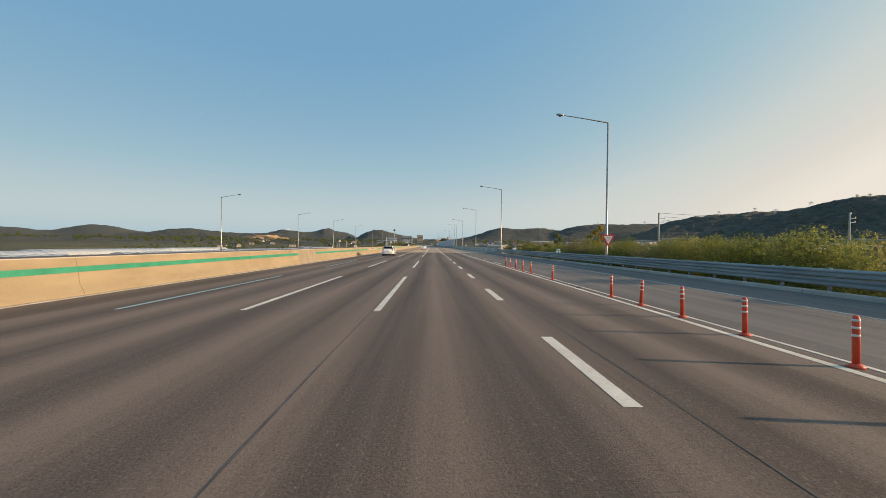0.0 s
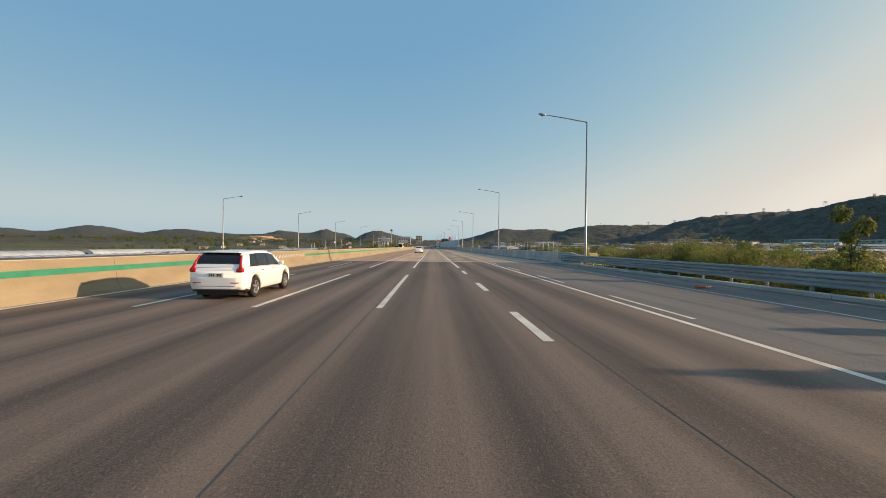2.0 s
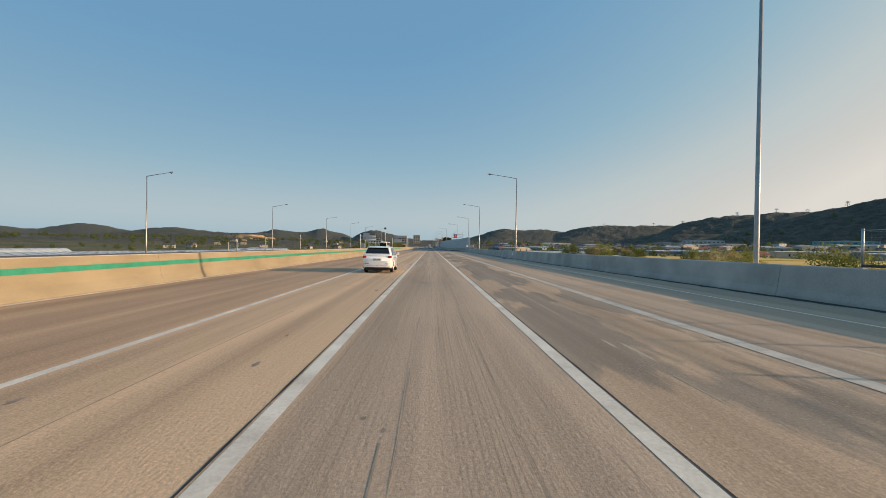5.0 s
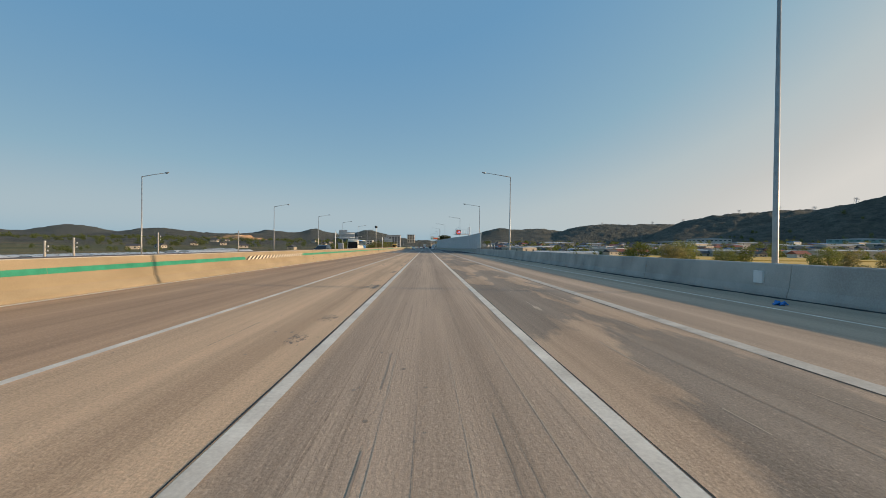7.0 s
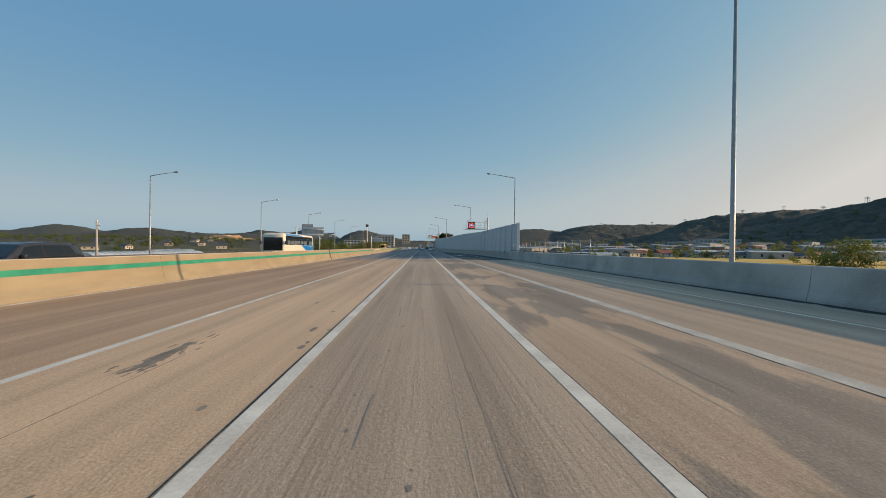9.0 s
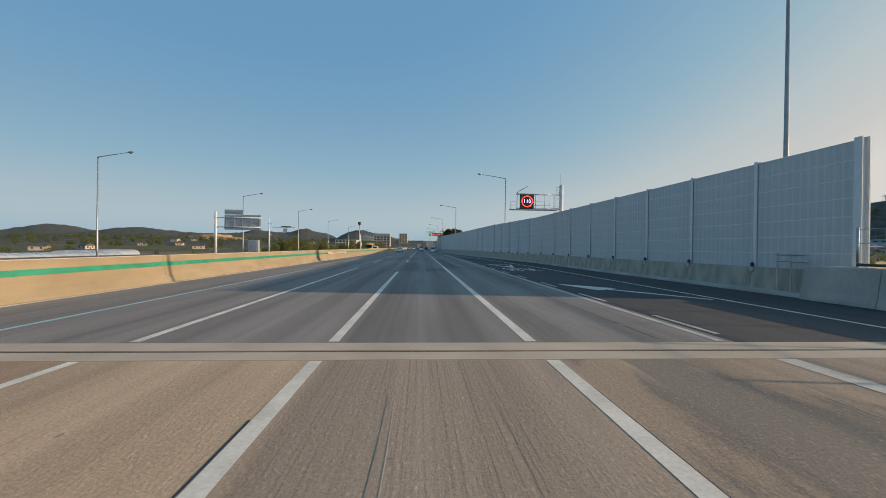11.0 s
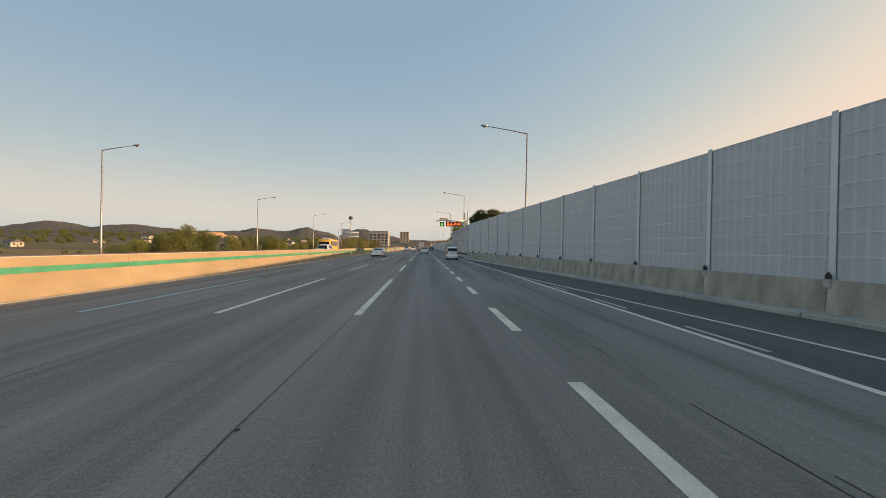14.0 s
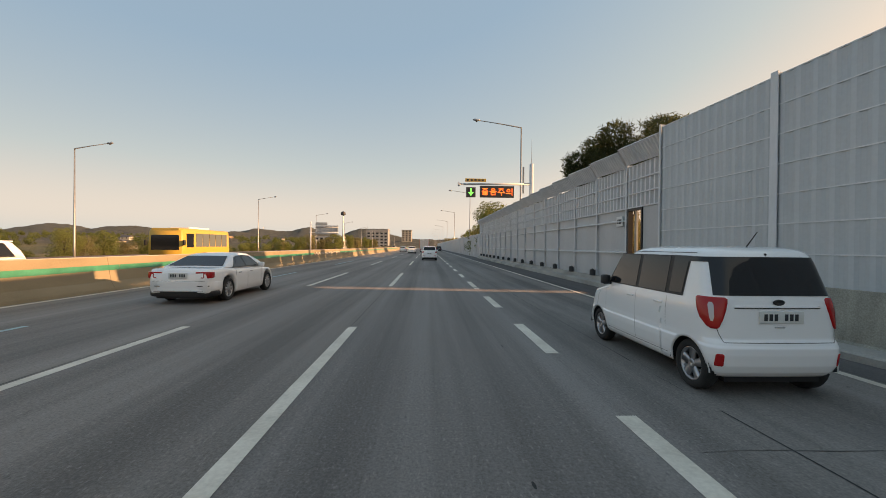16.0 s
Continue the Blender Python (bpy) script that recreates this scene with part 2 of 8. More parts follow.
M_WHITE = weathered("white_sheet", (0.68, 0.68, 0.66), (0.80, 0.80, 0.78), 2.0, 0.5)
M_SIGNBACK = weathered("sign_back_aluminium", (0.36, 0.38, 0.39), (0.50, 0.52, 0.53), 1.5, 0.45, 0.5)
M_DARK = weathered("dark_housing", (0.02, 0.02, 0.022), (0.05, 0.05, 0.052), 3.0, 0.5)
M_WOOD = weathered("utility_pole_concrete", (0.34, 0.31, 0.27), (0.46, 0.42, 0.37), 2.0, 0.85)
M_CAR = material("white_car_paint", (0.91, 0.91, 0.90), 0.22)
base_of(M_CAR).inputs["Coat Weight"].default_value = 1.0
base_of(M_CAR).inputs["Coat Roughness"].default_value = 0.05
M_CARDARK = material("dark_car_paint", (0.035, 0.037, 0.042), 0.25)
M_BUSBLUE = material("blue_bus_paint", (0.01, 0.17, 0.52), 0.3)
M_BUSCREAM = material("cream_bus_paint", (0.72, 0.66, 0.54), 0.3)
M_BUSYELLOW = material("yellow_bus_paint", (0.60, 0.37, 0.07), 0.35)
M_CARGLASS = material("tinted_glass", (0.012, 0.013, 0.015), 0.06)
M_TRIM = material("black_trim", (0.012, 0.012, 0.013), 0.5)
M_TYRE = weathered("tyre_rubber", (0.012, 0.012, 0.012), (0.028, 0.027, 0.026), 6.0, 0.85)
M_RIM = material("alloy_rim", (0.42, 0.42, 0.43), 0.3, 0.9)
M_CHROME = material("chrome", (0.75, 0.75, 0.76), 0.12, 1.0)
M_TAIL = material("tail_lamp_red", (0.50, 0.012, 0.012), 0.15)
M_TAILCLEAR = material("tail_lamp_clear", (0.55, 0.50, 0.50), 0.15)
M_PLATE = weathered("number_plate", (0.62, 0.63, 0.60), (0.72, 0.73, 0.70), 4.0, 0.5)
M_CHARS = material("plate_characters", (0.03, 0.03, 0.035), 0.6)
M_CURTAIN = material("bus_window", (0.14, 0.16, 0.155), 0.08)


def glow(name, col, strength):
    m = material(name, tuple(c * 0.3 for c in col), 0.5)
    base_of(m).inputs["Emission Color"].default_value = (*col, 1)
    base_of(m).inputs["Emission Strength"].default_value = strength
    return m


M_LEDRED = glow("red_led", (1.0, 0.10, 0.05), 1.6)
M_LEDORANGE = glow("orange_led", (1.0, 0.16, 0.03), 1.5)
M_LEDGREEN = glow("green_led", (0.03, 0.85, 0.12), 1.2)
M_LEDWHITE = glow("violet_white_led", (0.75, 0.55, 1.0), 1.6)
M_BRAKE = glow("lit_brake_lamp", (1.0, 0.05, 0.03), 0.6)


def ground_mat():
    m = material("land", (0.08, 0.09, 0.04), 0.95)
    g = nd(m, "ShaderNodeTexCoord")
    sep = nd(m, "ShaderNodeSeparateXYZ")
    ln(m, g.outputs["Object"], sep.inputs[0])
    big = noise_tex(m, 0.006, 3)
    fine = noise_tex(m, 0.35, 5, (1, 1, 1), 0.7)
    plain = ramp(m, big, [(0.40, (0.07, 0.075, 0.03)), (0.5, (0.13, 0.12, 0.05)), (0.6, (0.09, 0.085, 0.045))])
    plain = mixc(m, maths(m, 'MULTIPLY', fine, 0.6), plain, (0.05, 0.055, 0.025))
    # parcels of fallow, stubble and green
    cell = nd(m, "ShaderNodeTexVoronoi")
    cell.distance = 'CHEBYCHEV'
    cell.inputs["Scale"].default_value = 0.014
    ln(m, g.outputs["Object"], cell.inputs["Vector"])
    tone = nd(m, "ShaderNodeSeparateColor")
    ln(m, cell.outputs["Color"], tone.inputs[0])
    parcel = ramp(m, tone.outputs[0], [(0.15, (0.075, 0.085, 0.032)), (0.4, (0.14, 0.115, 0.06)), (0.65, (0.10, 0.115, 0.04)), (0.9, (0.24, 0.18, 0.07))])
    plain = mixc(m, 0.55, plain, parcel)
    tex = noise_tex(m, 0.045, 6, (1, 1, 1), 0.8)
    # wooded slopes carry some distance haze as greyed base tones
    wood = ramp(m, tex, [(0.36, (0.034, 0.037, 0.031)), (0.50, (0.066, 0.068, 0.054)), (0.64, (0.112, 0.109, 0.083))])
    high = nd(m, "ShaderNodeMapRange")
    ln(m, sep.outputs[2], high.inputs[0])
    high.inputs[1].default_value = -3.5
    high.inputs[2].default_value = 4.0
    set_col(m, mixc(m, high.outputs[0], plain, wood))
    bump(m, tex, 1.0, 9.0)
    return m


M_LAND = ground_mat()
M_RICE = weathered("ripe_rice", (0.50, 0.31, 0.055), (0.64, 0.42, 0.095), 0.05, 0.95, 0, 1.5, (1, 3, 1), 0.6)


def leaf_mat(name, c1, c2, c3):
    m = material(name, c1, 0.7, 0, 0.25)
    i = nd(m, "ShaderNodeNewGeometry")
    o = nd(m, "ShaderNodeObjectInfo")
    f = maths(m, 'ADD', maths(m, 'MULTIPLY', i.outputs["Random Per Island"], 0.45), maths(m, 'MULTIPLY', o.outputs["Random"], 0.55))
    col = ramp(m, f, [(0.0, c1), (0.55, c2), (1.0, c3)])
    set_col(m, col)
    thin = nd(m, "ShaderNodeBsdfTranslucent")
    ln(m, mixc(m, 1.0, col, (1.5, 1.45, 0.9), 'MULTIPLY'), thin.inputs[0])
    both = nd(m, "ShaderNodeMixShader")
    both.inputs[0].default_value = 0.45
    ln(m, base_of(m).outputs[0], both.inputs[1])
    ln(m, thin.outputs[0], both.inputs[2])
    ln(m, both.outputs[0], m.node_tree.nodes["Material Output"].inputs[0])
    return m


M_LEAF = leaf_mat("green_leaves", (0.062, 0.080, 0.026), (0.150, 0.172, 0.058), (0.30, 0.31, 0.13))
M_LEAFDRY = leaf_mat("dry_leaves", (0.105, 0.098, 0.052), (0.205, 0.185, 0.10), (0.33, 0.30, 0.18))
M_LEAFGOLD = leaf_mat("gold_leaves", (0.14, 0.10, 0.02), (0.28, 0.20, 0.035), (0.40, 0.31, 0.07))
M_PINE = leaf_mat("pine_needles", (0.022, 0.034, 0.016), (0.046, 0.060, 0.026), (0.10, 0.098, 0.045))
M_BARK = weathered("bark", (0.05, 0.038, 0.028), (0.12, 0.09, 0.065), 4.0, 0.9)
M_FILM = weathered("greenhouse_film", (0.34, 0.36, 0.37), (0.52, 0.54, 0.55), 0.2, 0.35, 0, 3)
M_WALLS = [weathered("plaster_%s" % n, a, b, 0.6, 0.85) for n, a, b in (
    ("cream", (0.42, 0.36, 0.28), (0.55, 0.48, 0.38)), ("grey", (0.26, 0.26, 0.26), (0.38, 0.38, 0.37)),
    ("white", (0.42, 0.41, 0.39), (0.58, 0.57, 0.54)), ("brick", (0.22, 0.10, 0.06), (0.32, 0.16, 0.10)))]
M_ROOFS = [weathered("roof_%s" % n, a, b, 0.8, 0.7) for n, a, b in (
    ("dark", (0.05, 0.05, 0.055), (0.10, 0.10, 0.105)), ("red", (0.20, 0.06, 0.04), (0.30, 0.10, 0.06)),
    ("blue", (0.03, 0.13, 0.30), (0.06, 0.20, 0.40)), ("pale", (0.40, 0.42, 0.44), (0.52, 0.54, 0.55)))]
M_TURQUOISE = weathered("turquoise_sheet", (0.14, 0.30, 0.30), (0.22, 0.40, 0.39), 0.05, 0.6)
M_HOUSEGLASS = material("house_glass", (0.03, 0.035, 0.04), 0.15)


# ---- mesh helpers ----
def part(name, bm, mat, parent=None, label="", smooth=False):
    me = bpy.data.meshes.new(name)
    bmesh.ops.recalc_face_normals(bm, faces=bm.faces)
    if smooth:
        for f in bm.faces:
            f.smooth = True
    bm.to_mesh(me)
    bm.free()
    me.materials.append(mat)
    ob = new(name, me)
    if parent:
        ob.parent = parent
    if label:
        ob["label"] = label
    return ob


def raw(name, verts, faces, mat, parent=None, smooth=False):
    me = bpy.data.meshes.new(name)
    me.from_pydata(verts, [], faces)
    me.materials.append(mat)
    if smooth:
        me.polygons.foreach_set("use_smooth", [True] * len(me.polygons))
    me.update()
    ob = new(name, me)
    if parent:
        ob.parent = parent
    return ob


def share(name, me, parent, m):
    ob = new(name, me)
    ob.parent = parent
    ob.matrix_basis = m
    return ob


def box(bm, x0, x1, y0, y1, z0, z1, bevel=0.0):
    t = bmesh.new() if bevel else bm
    v = [t.verts.new((x, y, z)) for x in (x0, x1) for y in (y0, y1) for z in (z0, z1)]
    for f in ((0, 1, 3, 2), (4, 6, 7, 5), (0, 4, 5, 1), (2, 3, 7, 6), (0, 2, 6, 4), (1, 5, 7, 3)):
        t.faces.new([v[i] for i in f])
    if bevel:
        bmesh.ops.bevel(t, geom=t.edges[:], offset=bevel, segments=2, affect='EDGES', profile=0.6)
        me = bpy.data.meshes.new("tmp")
        t.to_mesh(me)
        t.free()
        bm.from_mesh(me)
        bpy.data.meshes.remove(me)
    return bm


def prism(bm, prof, y0, y1, xy=None):
    """A profile in (x, z), carried from y0 to y1."""
    a = [bm.verts.new((x, y0, z)) for x, z in prof]
    b = [bm.verts.new((x, y1, z)) for x, z in prof]
    n = len(prof)
    for i in range(n):
        bm.faces.new((a[i], a[(i + 1) % n], b[(i + 1) % n], b[i]))
    bm.faces.new(a[::-1])
    bm.faces.new(b)
    return bm


def tube(bm, pts, radii, n=10):
    """A round tube along points, with a radius at each."""
    pts = [Vector(p) for p in pts]
    if isinstance(radii, (int, float)):
        radii = [radii] * len(pts)
    rings = []
    for i, p in enumerate(pts):
        d = (pts[min(i + 1, len(pts) - 1)] - pts[max(i - 1, 0)]).normalized()
        up = Vector((0, 0, 1)) if abs(d.z) < 0.95 else Vector((0, 1, 0))
        s = d.cross(up).normalized()
        u = s.cross(d)
        rings.append([bm.verts.new(p + (s * math.cos(a) + u * math.sin(a)) * radii[i])
                      for a in (2 * math.pi * k / n for k in range(n))])
    for a, b in zip(rings, rings[1:]):
        for k in range(n):
            bm.faces.new((a[k], a[(k + 1) % n], b[(k + 1) % n], b[k]))
    bm.faces.new(rings[0][::-1])
    bm.faces.new(rings[-1])
    return bm


def swept(bm, prof, stops):
    """A profile in (x, z), carried through (y, shift across) stops."""
    rings = [[bm.verts.new((x + dx, y, z)) for x, z in prof] for y, dx in stops]
    n = len(prof)
    for a, b in zip(rings, rings[1:]):
        for i in range(n):
            bm.faces.new((a[i], a[(i + 1) % n], b[(i + 1) % n], b[i]))
    bm.faces.new(rings[0][::-1])
    bm.faces.new(rings[-1])
    return bm


def quad_strip(bm, x0, x1, y0, y1, z):
    v = [bm.verts.new(p) for p in ((x0[0], y0, z), (x1[0], y0, z), (x1[1], y1, z), (x0[1], y1, z))]
    bm.faces.new(v)
    return bm


def thing(name, label, category, m=None, group="", kind=""):
    e = new(name)
    e.empty_display_size = 0.3
    if m is not None:
        e.matrix_basis = m
    return tagged(e, label, category, group, kind)


# ---- land: one sheet with plain, embankment and wooded hills ----
RIGHT_EDGE = 14.0
LEFT_FAR = -44.6
# wooded ridges seen from the middle of the drive: distance, depth of the near and far slopes, and (bearing, rise in degrees) along the crest
RIDGES = [
    (6000, 1500, 900, ((-180, 0.6), (-60, 1.2), (-52, 1.25), (-47, 1.4), (-44.5, 1.1), (-41.6, 1.95), (-39.6, 1.8), (-37, 1.25), (-30, 0.9), (-20, 0))),
    (2800, 900, 500, ((-90, 0.5), (-50, 0.6), (-42, 0.75), (-38, 1.2), (-34.6, 1.75), (-32.5, 1.7), (-30.5, 1.45), (-28, 1.25), (-25, 1.35), (-23.5, 1.5), (-20, 1.1), (-15, 0))),
    (3400, 900, 500, ((-26, 0), (-24, 1.3), (-21.4, 2.0), (-19.5, 1.75), (-17.6, 1.7), (-15.8, 2.35), (-14.3, 1.85), (-12, 1.45), (-10, 0))),
    (2700, 700, 400, ((-13, 0), (-10.3, 1.85), (-8.4, 2.3), (-6.3, 1.75), (-4.6, 1.3), (-1, 0.7), (4, 0.9), (7, 1.6), (8.7, 2.25), (10.7, 2.7), (12.7, 2.45), (14.3, 2.6), (16, 2.7), (18.2, 2.45), (24, 1.5), (28, 0))),
    (2400, 480, 400, ((14, 0), (18, 1.9), (20.8, 2.9), (23, 3.25), (25.2, 3.3), (27.4, 3.2), (30, 3.25), (32.4, 3.15), (37, 2.4), (44, 0))),
    (1900, 330, 350, ((28, 0), (31, 2.2), (34, 3.5), (36.8, 4.15), (39.5, 4.45), (42, 4.4), (45.5, 4.3), (52, 4.2), (70, 3.2), (110, 2.0), (180, 0.8))),
    (1500, 230, 300, ((34, 0), (39, 2.2), (43, 3.3), (47, 4.3), (50, 5.05), (53, 5.65), (56, 5.45), (62, 5.1), (75, 4.0), (100, 2.2), (140, 0)))]


def crest(stops, dist):
    """Crest heights for every tenth of a degree, rounded over."""
    el = np.interp(np.arange(-180, 180, 0.1), [a for a, _ in stops], [e for _, e in stops])
    el = np.convolve(np.pad(el, 8, mode="edge"), np.ones(17) / 17, mode="valid")
    return np.maximum(dist * np.tan(np.radians(el)) - 9.0, 0.0).tolist()


CRESTS = [(d, near, far, crest(stops, d)) for d, near, far, stops in RIDGES]


def wall_x(y):
    """The foot of the noise wall, which closes in on the road."""
    if y < 282.7:
        return 14.4 - 0.025 * (y - 266.75)
    if y < 300:
        return 14.0 - 0.0105 * (y - 282.7)
    return 13.82 - 0.0815 * (y - 300)


PARAPET = [(83, 13.50), (92, 13.45), (105, 13.28), (130, 12.92), (160, 12.48), (176, 12.38), (195, 12.46), (225, 12.72), (254, 12.98), (268, 13.10)]


def parapet_x(y):
    """The parapet's foot, on its long shallow curve."""
    return float(np.interp(y, [p[0] for p in PARAPET], [p[1] for p in PARAPET]))


def rail_x(y):
    """The guard rail's line, which closes in on the bridge."""
    return float(np.interp(y, (-60, 30, 88), (14.15, 14.15, 13.55)))


def right_edge(y):
    if y < 266.5:
        return RIGHT_EDGE + (0.8 if y < 90 else 0.0)
    return max(wall_x(y) + 0.3, 7.9)


def land_height(x, y):
    r = right_edge(min(max(y, 0), 900))
    d = max(x - r - 1.0, LEFT_FAR - 2.0 - x, 0.0)
    z = -0.32 - min(d * 0.42, 4.9)
    d2 = math.hypot(x, y - 190)
    if d2 > 350:
        k = min((d2 - 350) / 400, 1.0)
        i = int((math.degrees(math.atan2(x, y - 190)) + 180) * 10) % 3600
        h = 0.0
        for dist, near, far, rise in CRESTS:
            u = (d2 - dist) / (near if d2 < dist else far)
            if rise[i] > h and abs(u) < 2.6:
                # spurs and gullies run down the slopes
                fold = 1.0 + 0.28 * abs(u) * noise.noise(Vector((x, y, dist)) * (6.5 / dist)) if u < 0 else 1.0
                h = max(h, rise[i] * math.exp(-u * u * fold))
        t = min(max((d2 - 400) / 700, 0.0), 1.0)
        h += 16.0 * t * t * (3 - 2 * t)
        if h > 2:
            h *= 0.98 + 0.08 * noise.fractal(Vector((x, y, 0)) * 0.0028, 1.0, 2.1, 4)
            h += min(h / 25, 1) * (6.0 * noise.fractal(Vector((x, y, 5)) * 0.022, 1.0, 2.2, 2) + 2.6 * noise.noise(Vector((x, y, 9)) * 0.09))
        z += h * k
    if d > 14:
        z += 0.5 * noise.noise(Vector((x, y, 1)) * 0.02)
    return z


def build_land():
    na, radii = 1300, []
    r = 4.0
    while r < 7200:
        radii.append(r)
        r *= 1.09 if r < 60 else 1.035 if r < 700 else 1.016 if r < 2600 else 1.04
    verts = [(0.0, 190.0, -0.32)]
    cs = [(math.cos(2 * math.pi * k / na), math.sin(2 * math.pi * k / na)) for k in range(na)]
    for r in radii:
        for c, s in cs:
            x, y = r * c, 190 + r * s
            verts.append((x, y, land_height(x, y)))
    faces = [(0, 1 + k, 1 + (k + 1) % na) for k in range(na)]
    for i in range(len(radii) - 1):
        a, b = 1 + i * na, 1 + (i + 1) * na
        faces += [(a + k, b + k, b + (k + 1) % na, a + (k + 1) % na) for k in range(na)]
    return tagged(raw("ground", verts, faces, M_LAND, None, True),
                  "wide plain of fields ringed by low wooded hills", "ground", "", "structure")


build_land()

# ---- carriageway ----
Y0, J1, J2, Y1 = -60.0, 89.3, 260.2, 1000.0


def slab(name, label, mat, x0, x1, y0, y1, top, depth=0.28):
    bm = bmesh.new()
    steps = max(int((y1 - y0) / 20), 1)
    for i in range(steps):
        ya, yb = y0 + (y1 - y0) * i / steps, y0 + (y1 - y0) * (i + 1) / steps
        xa, xb = (x1(ya), x1(yb)) if callable(x1) else (x1, x1)
        v = [bm.verts.new(p) for p in ((x0, ya, top), (xa, ya, top), (xb, yb, top), (x0, yb, top),
                                       (x0, ya, top - depth), (xa, ya, top - depth), (xb, yb, top - depth), (x0, yb, top - depth))]
        for f in ((0, 1, 2, 3), (7, 6, 5, 4), (1, 5, 6, 2), (0, 3, 7, 4)) + (((0, 4, 5, 1),) if i == 0 else ()) + (((3, 2, 6, 7),) if i == steps - 1 else ()):
            bm.faces.new([v[k] for k in f])
    bmesh.ops.remove_doubles(bm, verts=bm.verts, dist=0.001)
    return tagged(part(name, bm, mat), label, "road", "", "structure")


slab("road", "worn brown-grey asphalt carriageway with dark wheel tracks", M_ASPHALT, -11.9, 5.62, Y0, J1 - 0.4, 0.0)
slab("road_shoulder", "grey asphalt merging lane and shoulder", M_SHOULDER, 5.62, RIGHT_EDGE - 0.25, Y0, J1 - 0.4, -0.002)
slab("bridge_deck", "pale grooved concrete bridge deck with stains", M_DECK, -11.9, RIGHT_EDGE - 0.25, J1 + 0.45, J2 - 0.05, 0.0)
slab("road_beyond", "grey asphalt carriageway in shade", M_ASPHALT2, -11.9, 5.5, J2 + 1.0, Y1, 0.0)
slab("road_exit", "fresh dark asphalt lane beside the noise wall", M_ASPHALT3, 5.5, lambda y: right_edge(y) - 0.1, J2 + 1.0, 321.0, -0.002)
slab("road_shoulder", "worn grey asphalt shoulder beside the noise wall", M_PATCH, 5.5, lambda y: right_edge(y) - 0.1, 321.0, Y1, -0.002)
slab("opposite_road", "asphalt of the opposite carriageway", M_ASPHALT, LEFT_FAR, -11.9, Y0, Y1, -0.01)


def joint(y, d, name):
    """An expansion joint: two concrete lips with a steel gap between."""
    t = thing(name, "steel expansion joint between concrete strips across the road", "expansion joint", kind="structure")
    xr = right_edge(y) - 0.3
    for a, b in ((y, y + d * 0.42), (y + d * 0.52, y + d)):
        part("concrete_strip", box(bmesh.new(), -11.85, xr, a, b, -0.2, 0.004), M_DECKNEW, t)
    part("steel_gap", box(bmesh.new(), -11.85, xr, y + d * 0.42, y + d * 0.52, -0.2, -0.012), M_CRACK, t)


joint(J1 - 0.4, 0.85, "expansion_joint")
joint(J2 - 0.05, 1.05, "expansion_joint")


def paint(name, label, mat, strips, z=0.004):
    bm = bmesh.new()
    for xa, xb, y0, y1, w in strips:
        n = max(int(abs(y1 - y0) / 25), 1)
        for i in range(n):
            f0, f1 = i / n, (i + 1) / n
            p, q = xa + (xb - xa) * f0, xa + (xb - xa) * f1
            quad_strip(bm, (p - w / 2, q - w / 2), (p + w / 2, q + w / 2), y0 + (y1 - y0) * f0, y0 + (y1 - y0) * f1, z)
    return tagged(part(name, bm, mat), label, "lane marking", "", "structure")


LX0, LX1, LX2, RX0, RX1 = -1.8, -5.15, -8.27, 1.71, 5.38


def listed(x, spans, w=0.16):
    return [(x, x, a, b, w) for a, b in spans]


def dashes(x, first, last, length=10.0, step=20.0, w=0.16):
    out = []
    y = first
    while y < last:
        out.append((x, x, y, min(y + length, last), w))
        y += step
    return out


EARLY = [(-10, 0), (10.1, 21.0), (29.5, 41.6), (56.4, 68.8)]
LATE = [(337.0, 347.5), (354.3, 363.5), (374.8, 384.1), (392.4, 400.5)]
paint("lane_line", "white broken lane line", M_PAINT, listed(LX0, EARLY + [(76.0, J1 - 0.5)], 0.17))
paint("lane_line", "white broken lane line", M_PAINT, listed(LX1, EARLY + [(76.2, J1 - 0.5)], 0.17))
paint("lane_line", "pale blue broken bus lane line", M_BLUE, listed(LX2, EARLY + [(76.2, 85)], 0.13))
paint("lane_line", "white short-dashed lane line", M_PAINT, dashes(RX0, -12.1, 66, 3.2, 8.1, 0.21) + [(RX0, RX0, 69.7, 73.1, 0.21), (RX0, RX0, 76.9, J1 - 0.5, 0.2)])
paint("lane_line", "white solid lane line", M_PAINT, [(RX1, RX1, Y0, J1 - 0.5, 0.16), (5.85, 5.78, Y0, 32, 0.1)] +
      dashes(5.9, 36, 88, 4.5, 9.5, 0.12))
for x, w in ((LX0, 0.19), (LX1, 0.155), (RX0, 0.21)):
    paint("lane_line", "white lane line worn thin on the bridge deck", M_PAINT, [(x, x, J1 + 0.5, J2 - 0.1, w)])
paint("lane_line", "worn white line on the bridge deck", M_PAINTWORN, [(RX1 + 0.02, RX1 + 0.02, J1 + 0.5, J2 - 0.1, 0.34)])
paint("edge_line", "white edge line beside the parapet", M_PAINTWORN, [(10.4, 10.4, Y0, J1 - 0.5, 0.14)])
paint("edge_line", "thin white edge line in the parapet's shade", M_PAINT, [(10.1, 9.86, J1 + 0.5, 190, 0.12), (9.86, 9.95, 190, J2 - 0.1, 0.12)])
paint("edge_line", "white line along the median barrier", M_PAINT, [(-11.1, -11.1, Y0, J1 - 0.5, 0.2), (-11.1, -11.1, J1 + 0.5, J2 - 0.1, 0.2),
                                                               (-11.1, -11.1, J2 + 1.1, Y1, 0.2)])
